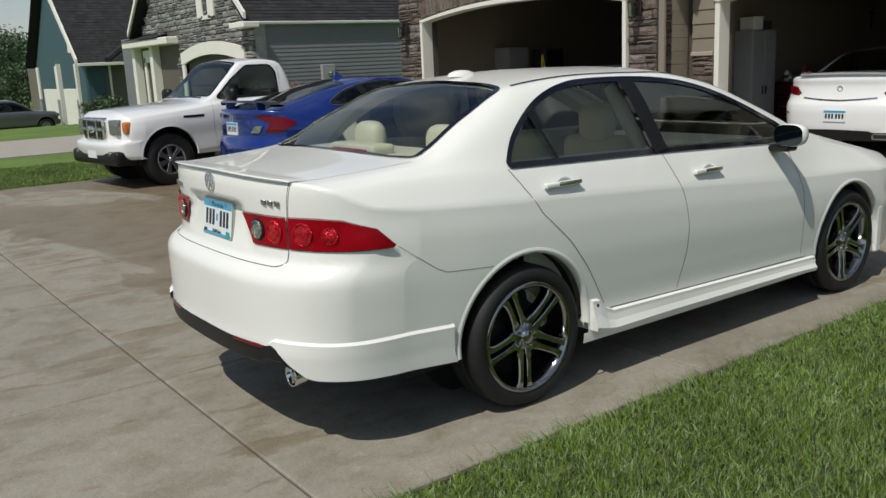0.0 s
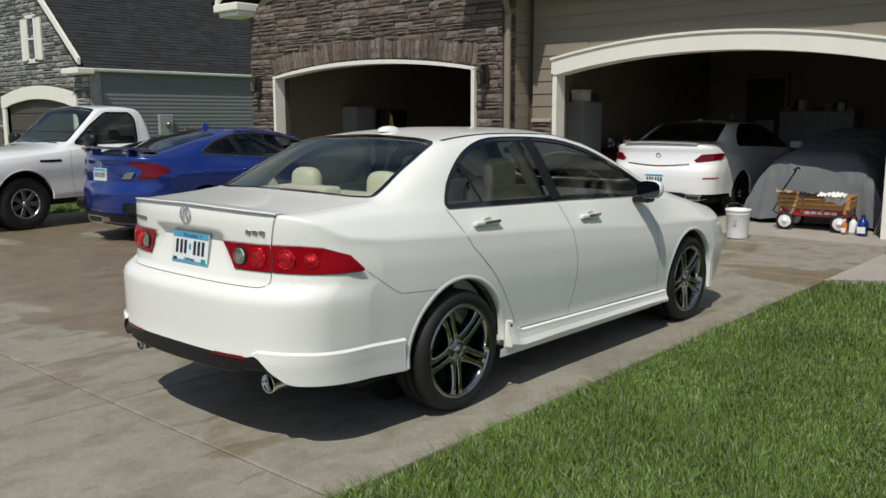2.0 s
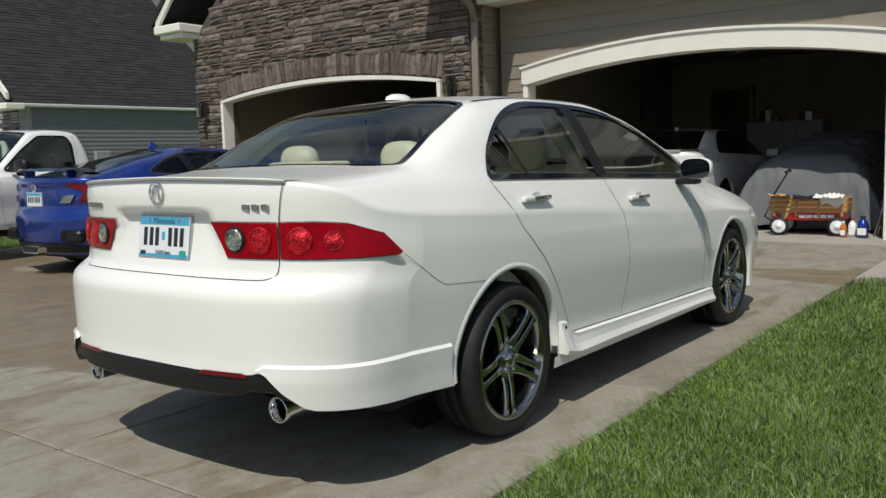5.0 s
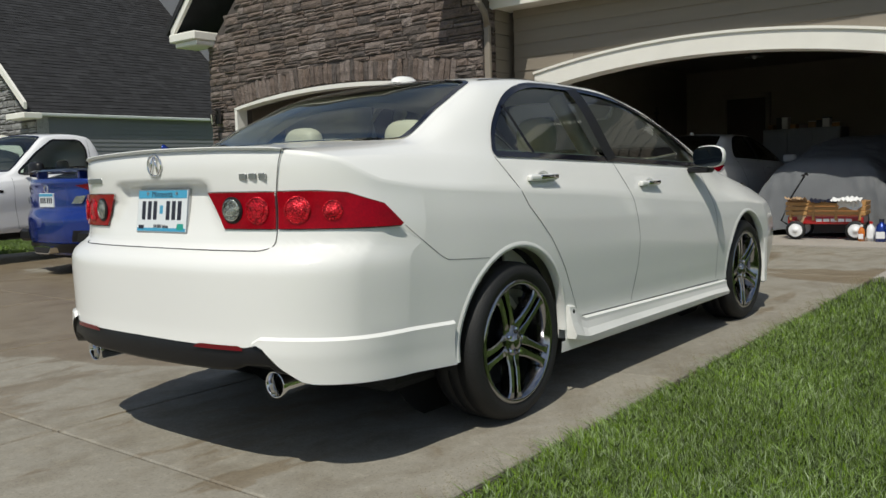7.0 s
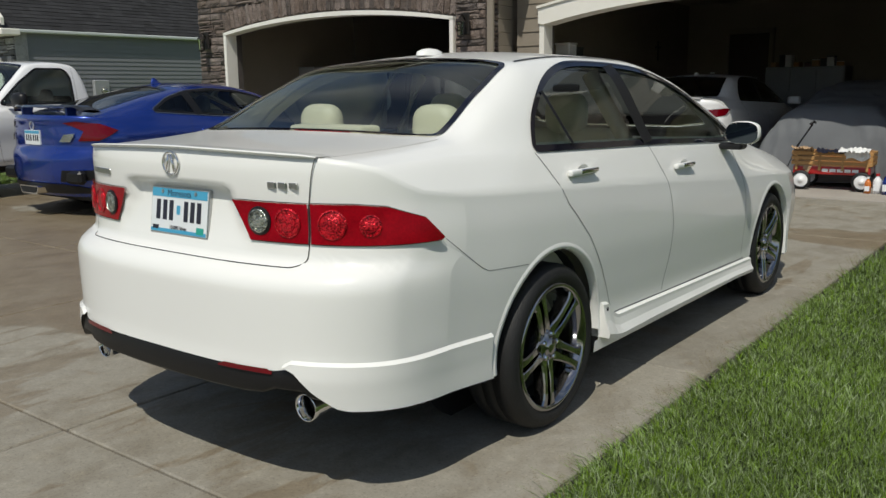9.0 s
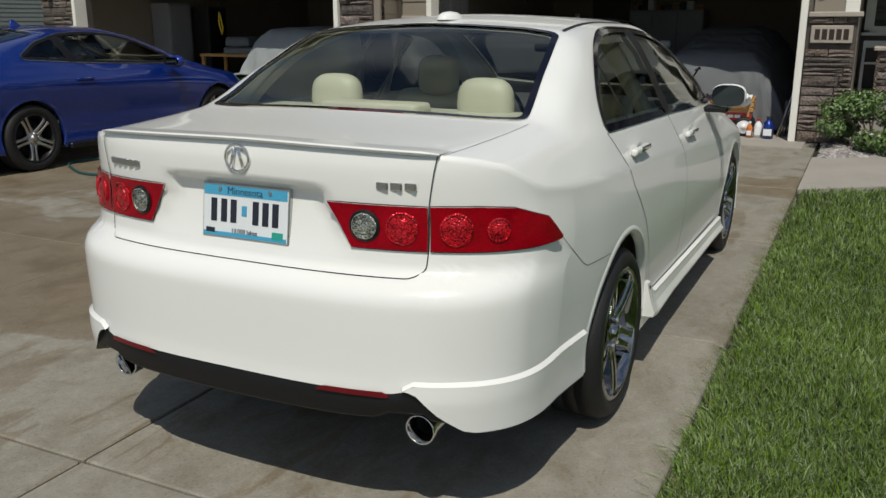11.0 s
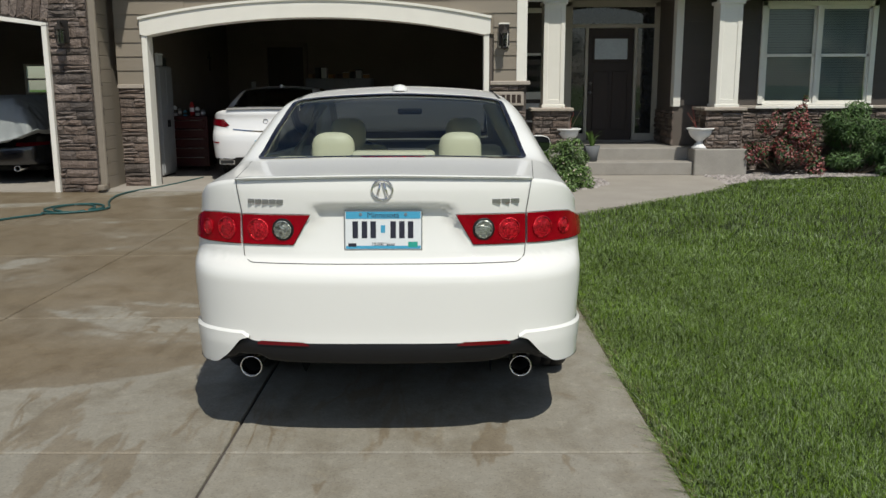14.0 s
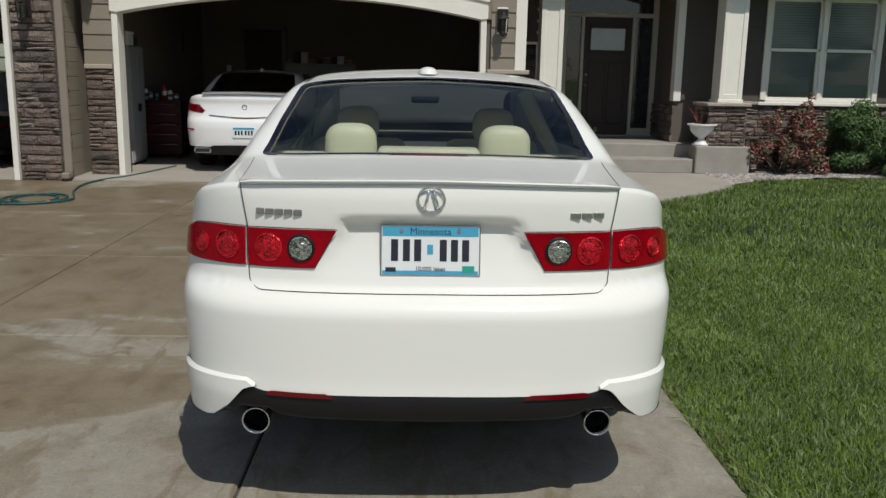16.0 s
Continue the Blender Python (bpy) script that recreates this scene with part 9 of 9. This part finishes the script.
for x, y, w, h, mt, lb in ((-4.48, 9.62, 0.26, 0.20, "white_plastic", "white plastic storage box on the cabinet"), (-4.50, 9.93, 0.22, 0.14, "dash", "dark tool case on the cabinet")):
    b = thing("storage_box", lb, "box", pose(x, y, 1.792))
    part("tub", box_bm(-w / 2, w / 2, -0.12, 0.12, 0, h * 0.85, 0.015), mt, b)
    part("lid", box_bm(-w / 2 - 0.01, w / 2 + 0.01, -0.13, 0.13, h * 0.85, h, 0.01), mt, b)
chest = thing("tool_chest", "dark red steel tool chest with drawers", "tool chest", pose(-4.25, 10.75, 0.012))
part("case", box_bm(-0.36, 0.36, -0.24, 0.24, 0.08, 0.95, 0.01), "deep_red_steel", chest)
for k in range(5):
    d = part("drawer", box_bm(-0.33, 0.33, -0.256, -0.24, 0.12 + k * 0.16, 0.26 + k * 0.16, 0.004), "deep_red_steel", chest)
    part("drawer_pull", box_bm(-0.28, 0.28, -0.27, -0.256, 0.23 + k * 0.16, 0.245 + k * 0.16, 0.003), "steel", d)
for x in (-0.3, 0.3):
    for y in (-0.18, 0.18):
        v, f = lathe([(0.035, -0.015), (0.04, 0.0), (0.035, 0.015)], 12, "y")
        put("castor", mesh("castor", [(p[0] + x, p[1] + y, p[2] + 0.04) for p in v], f), "rubber", chest)
rr = random.Random(44)
for k in range(6):
    t = thing("can", "small paint or spray can on the tool chest", "can", pose(-4.50 + 0.1 * k, 10.7 + rr.uniform(-0.1, 0.1), 0.962), "cans on the tool chest")
    h, r = rr.uniform(0.10, 0.24), rr.uniform(0.03, 0.045)
    v, f = lathe([(0, 0), (r, 0), (r, h * 0.85), (r * 0.6, h * 0.92), (r * 0.5, h), (0, h)], 14)
    put("shell", mesh("shell", v, f, True), ("white_plastic", "steel", "plate_blue", "red")[k % 4], t)
    v, f = lathe([(r * 1.03, h * 0.3), (r * 1.03, h * 0.6)], 14)
    put("wrap", mesh("wrap", v, f, True), ("dash", "white_plastic")[k % 2], t)

# back wall of the garage
door = thing("door_4", "dark panelled door to the house at the back of the garage", "door", kind="structure")
part("leaf", box_bm(-3.75, -2.95, 15.14, 15.19, 0.30, 2.32, 0.004), "dark_door", door)
for a, b, c, d in ((-3.84, -3.75, 0.30, 2.42), (-2.95, -2.86, 0.30, 2.42), (-3.84, -2.86, 2.33, 2.42)):
    part("frame", box_bm(a, b, 15.10, 15.2, c, d, 0.004), "inner_wall", door)
part("sign", box_bm(-3.55, -3.15, 15.128, 15.139, 1.05, 1.45, 0.004), "grey_box", door)
part("door_step", box_bm(-4.0, -2.7, 14.7, 15.2, 0.012, 0.30, 0.01), "plinth", door)
unit = thing("cabinet", "wide grey storage cabinet against the back wall", "cabinet", pose(-2.1, 14.85, 0.012))
part("case", box_bm(-0.72, 0.72, -0.3, 0.32, 0, 1.62, 0.01), "grey_box", unit)
for k in range(3):
    part("door", box_bm(-0.71 + 0.475 * k, -0.25 + 0.475 * k, -0.32, -0.30, 0.05, 1.58, 0.006), "grey_box", unit)
for k in range(9):
    t = thing("storage_box", "small box among clutter on the garage cabinet", "box", pose(-2.72 + 0.15 * k, 14.8 + rr.uniform(-0.1, 0.1), 1.632, 0, 0, rr.uniform(-20, 20)), "boxes on the back cabinet")
    w, h = rr.uniform(0.05, 0.07), rr.uniform(0.08, 0.24)
    part("body", box_bm(-w, w, -0.08, 0.08, 0, h * 0.9, 0.006), ("cloth", "dash", "white_plastic", "wood", "deep_red_steel")[k % 5], t)
    part("lid", box_bm(-w - 0.004, w + 0.004, -0.084, 0.084, h * 0.9, h, 0.004), ("cloth", "dash", "white_plastic")[k % 3], t)
cross = thing("wall_cross", "dark metal wall cross hung on drywall", "ornament", pose(-4.65, 13.6, 2.0))
part("upright", box_bm(0, 0.02, -0.02, 0.02, -0.22, 0.18, 0.004), "lamp_metal", cross)
part("crosspiece", box_bm(0.001, 0.021, -0.12, 0.12, 0.03, 0.07, 0.004), "lamp_metal", cross)
switch = thing("light_switch", "small pale light switch plate on the garage wall", "switch", pose(-4.1, 15.19, 1.5))
part("plate", box_bm(-0.05, 0.05, -0.012, 0, -0.07, 0.07, 0.004), "white_plastic", switch)
part("toggle", box_bm(-0.01, 0.01, -0.03, -0.01, -0.015, 0.02, 0.003), "white_plastic", switch)
clamp = thing("ceiling_light", "bare bulb fitting with a metal shade on the garage ceiling", "ceiling lamp", pose(-2.35, 12.6, 2.95))
v, f = lathe([(0.05, 0.0), (0.05, -0.04), (0.10, -0.07), (0.17, -0.10), (0.165, -0.105), (0.0, -0.06)], 24)
put("shade", mesh("shade", v, f, True), "steel", clamp)
v, f = lathe([(0.02, -0.06), (0.04, -0.10), (0.03, -0.13), (0.0, -0.14)], 14)
put("bulb", mesh("bulb", v, f, True), "white_plastic", clamp)
back_window = thing("window_4", "small white framed window at the back of the garage", "window", kind="structure")
for a, b, c, d in ((-9.30, -9.25, 1.30, 1.98), (-8.77, -8.72, 1.30, 1.98), (-9.25, -8.77, 1.30, 1.35), (-9.25, -8.77, 1.93, 1.98), (-9.25, -8.77, 1.62, 1.66)):
    part("frame", box_bm(a, b, 15.24, 15.32, c, d, 0.004), "white_trim", back_window)
put("pane", mesh("pane", [(-9.25, 15.28, 1.35), (-8.77, 15.28, 1.35), (-8.77, 15.28, 1.93), (-9.25, 15.28, 1.93)], [(0, 1, 2, 3)]), "house_glass", back_window)

# left garage bay
shelf = thing("workbench", "cluttered workbench with a padded grey seat on it", "workbench", pose(-8.55, 9.7, 0.012))
part("top", box_bm(-0.8, 0.75, -0.35, 0.35, 0.80, 0.85, 0.008), "wood", shelf)
for x in (-0.75, 0.70):
    for y in (-0.3, 0.3):
        part("leg", box_bm(x - 0.03, x + 0.03, y - 0.03, y + 0.03, 0, 0.80, 0.004), "wood", shelf)
seat = thing("boat_seat", "grey padded boat seat with a rounded cushion", "seat", pose(-8.35, 9.5, 0.862))
part("cushion", box_bm(-0.42, 0.30, -0.2, 0.2, 0.0, 0.12, 0.05, segments=3), "tarp", seat, smooth=True)
part("pad", box_bm(-0.40, 0.12, -0.16, 0.16, 0.12, 0.30, 0.07, segments=4), "tarp", seat, smooth=True)
tub = thing("storage_tub", "green plastic storage tub on the garage floor", "tub", pose(-8.05, 9.05, 0.012))
part("bin", box_bm(-0.28, 0.18, -0.2, 0.2, 0, 0.42, 0.03, segments=2), "green_plastic", tub, smooth=True)
part("lid", box_bm(-0.30, 0.20, -0.22, 0.22, 0.42, 0.46, 0.012), "green_plastic", tub)
strap = thing("hanging_strap", "yellow ratchet strap hung from a cord", "strap", pose(-8.62, 9.1, 1.2))
v, f = tube([(0, 0, 1.72), (0.01, 0, 0.9), (0, 0, 0.36)], 0.004, 5)
put("cord", mesh("cord", v, f), "black_plastic", strap)
v, f = tube([(0, 0, 0.38), (-0.02, 0, 0.2), (0.035, 0, 0.0), (0.05, 0.01, 0.12), (0.01, 0, 0.36)], 0.014, 6)
put("webbing", mesh("webbing", v, f, True), "yellow", strap)
locker = thing("cabinet", "grey steel locker against the garage side wall", "cabinet", pose(-10.75, 10.2, 0.012))
part("case", box_bm(-0.22, 0.22, -0.3, 0.3, 0, 1.75, 0.01), "grey_box", locker)
part("door", box_bm(0.22, 0.24, -0.28, 0.28, 0.04, 1.72, 0.006), "grey_box", locker)
vac = thing("upright_cabinet", "dark narrow cabinet by the wall", "cabinet", pose(-10.75, 11.3, 0.012))
part("case", box_bm(-0.22, 0.2, -0.28, 0.28, 0, 1.7, 0.01), "dash", vac)
part("door", box_bm(0.2, 0.22, -0.26, 0.26, 0.04, 1.66, 0.006), "black_plastic", vac)
part("handle", box_bm(0.22, 0.24, 0.18, 0.21, 0.8, 1.0, 0.004), "steel", vac)


# ---- garden hose ----
def smooth_path(pts, n=10):
    out = []
    P_ = [Vector((*p, 0.016)) for p in pts]
    for i in range(len(P_) - 1):
        a, b, c, d = P_[max(i - 1, 0)], P_[i], P_[i + 1], P_[min(i + 2, len(P_) - 1)]
        for k in range(n):
            t = k / n
            out.append(0.5 * ((2 * b) + (c - a) * t + (2 * a - 5 * b + 4 * c - d) * t * t + (3 * b - a - 3 * c + d) * t ** 3))
    return out + [P_[-1]]


hose = thing("garden_hose", "green rubber garden hose in loose coils on the driveway", "hose")
line = [(-5.45, 3.0), (-5.75, 3.25), (-5.65, 3.62), (-5.24, 4.02), (-4.84, 4.4), (-4.70, 5.0), (-4.45, 5.36)]
for k in range(17):
    a = -1.9 + k * 2 * math.pi / 7
    line.append((-4.36 + 0.30 * math.cos(a) + 0.012 * k, 5.78 + 0.36 * math.sin(a) + 0.008 * k))
line += [(-4.1, 6.5), (-4.22, 7.1), (-4.17, 7.6), (-3.98, 8.05), (-3.85, 8.6), (-3.7, 9.4)]
sm = smooth_path(line)
sm = [p + Vector((0, 0, 0.010 * (i % 70) / 70 if 60 < i < 230 else 0)) for i, p in enumerate(sm)]
v, f = tube(sm, 0.0125, 7)
put("hose_line", mesh("hose_line", v, f, True), "hose", hose)
v, f = tube(smooth_path([(-5.45, 3.0), (-5.05, 2.83), (-4.46, 2.98), (-4.22, 3.1), (-4.20, 3.3), (-4.37, 3.64), (-4.59, 4.02), (-4.74, 4.4)]), 0.0125, 7)
put("hose_line", mesh("hose_line", v, f, True), "hose", hose)
v, f = lathe([(0.012, 0), (0.017, 0.005), (0.017, 0.04), (0.0, 0.045)], 10, "x")
put("nozzle", mesh("nozzle", [(p[0] - 4.05, p[1] + 5.62, p[2] + 0.02) for p in v], f, True), "amber", hose)
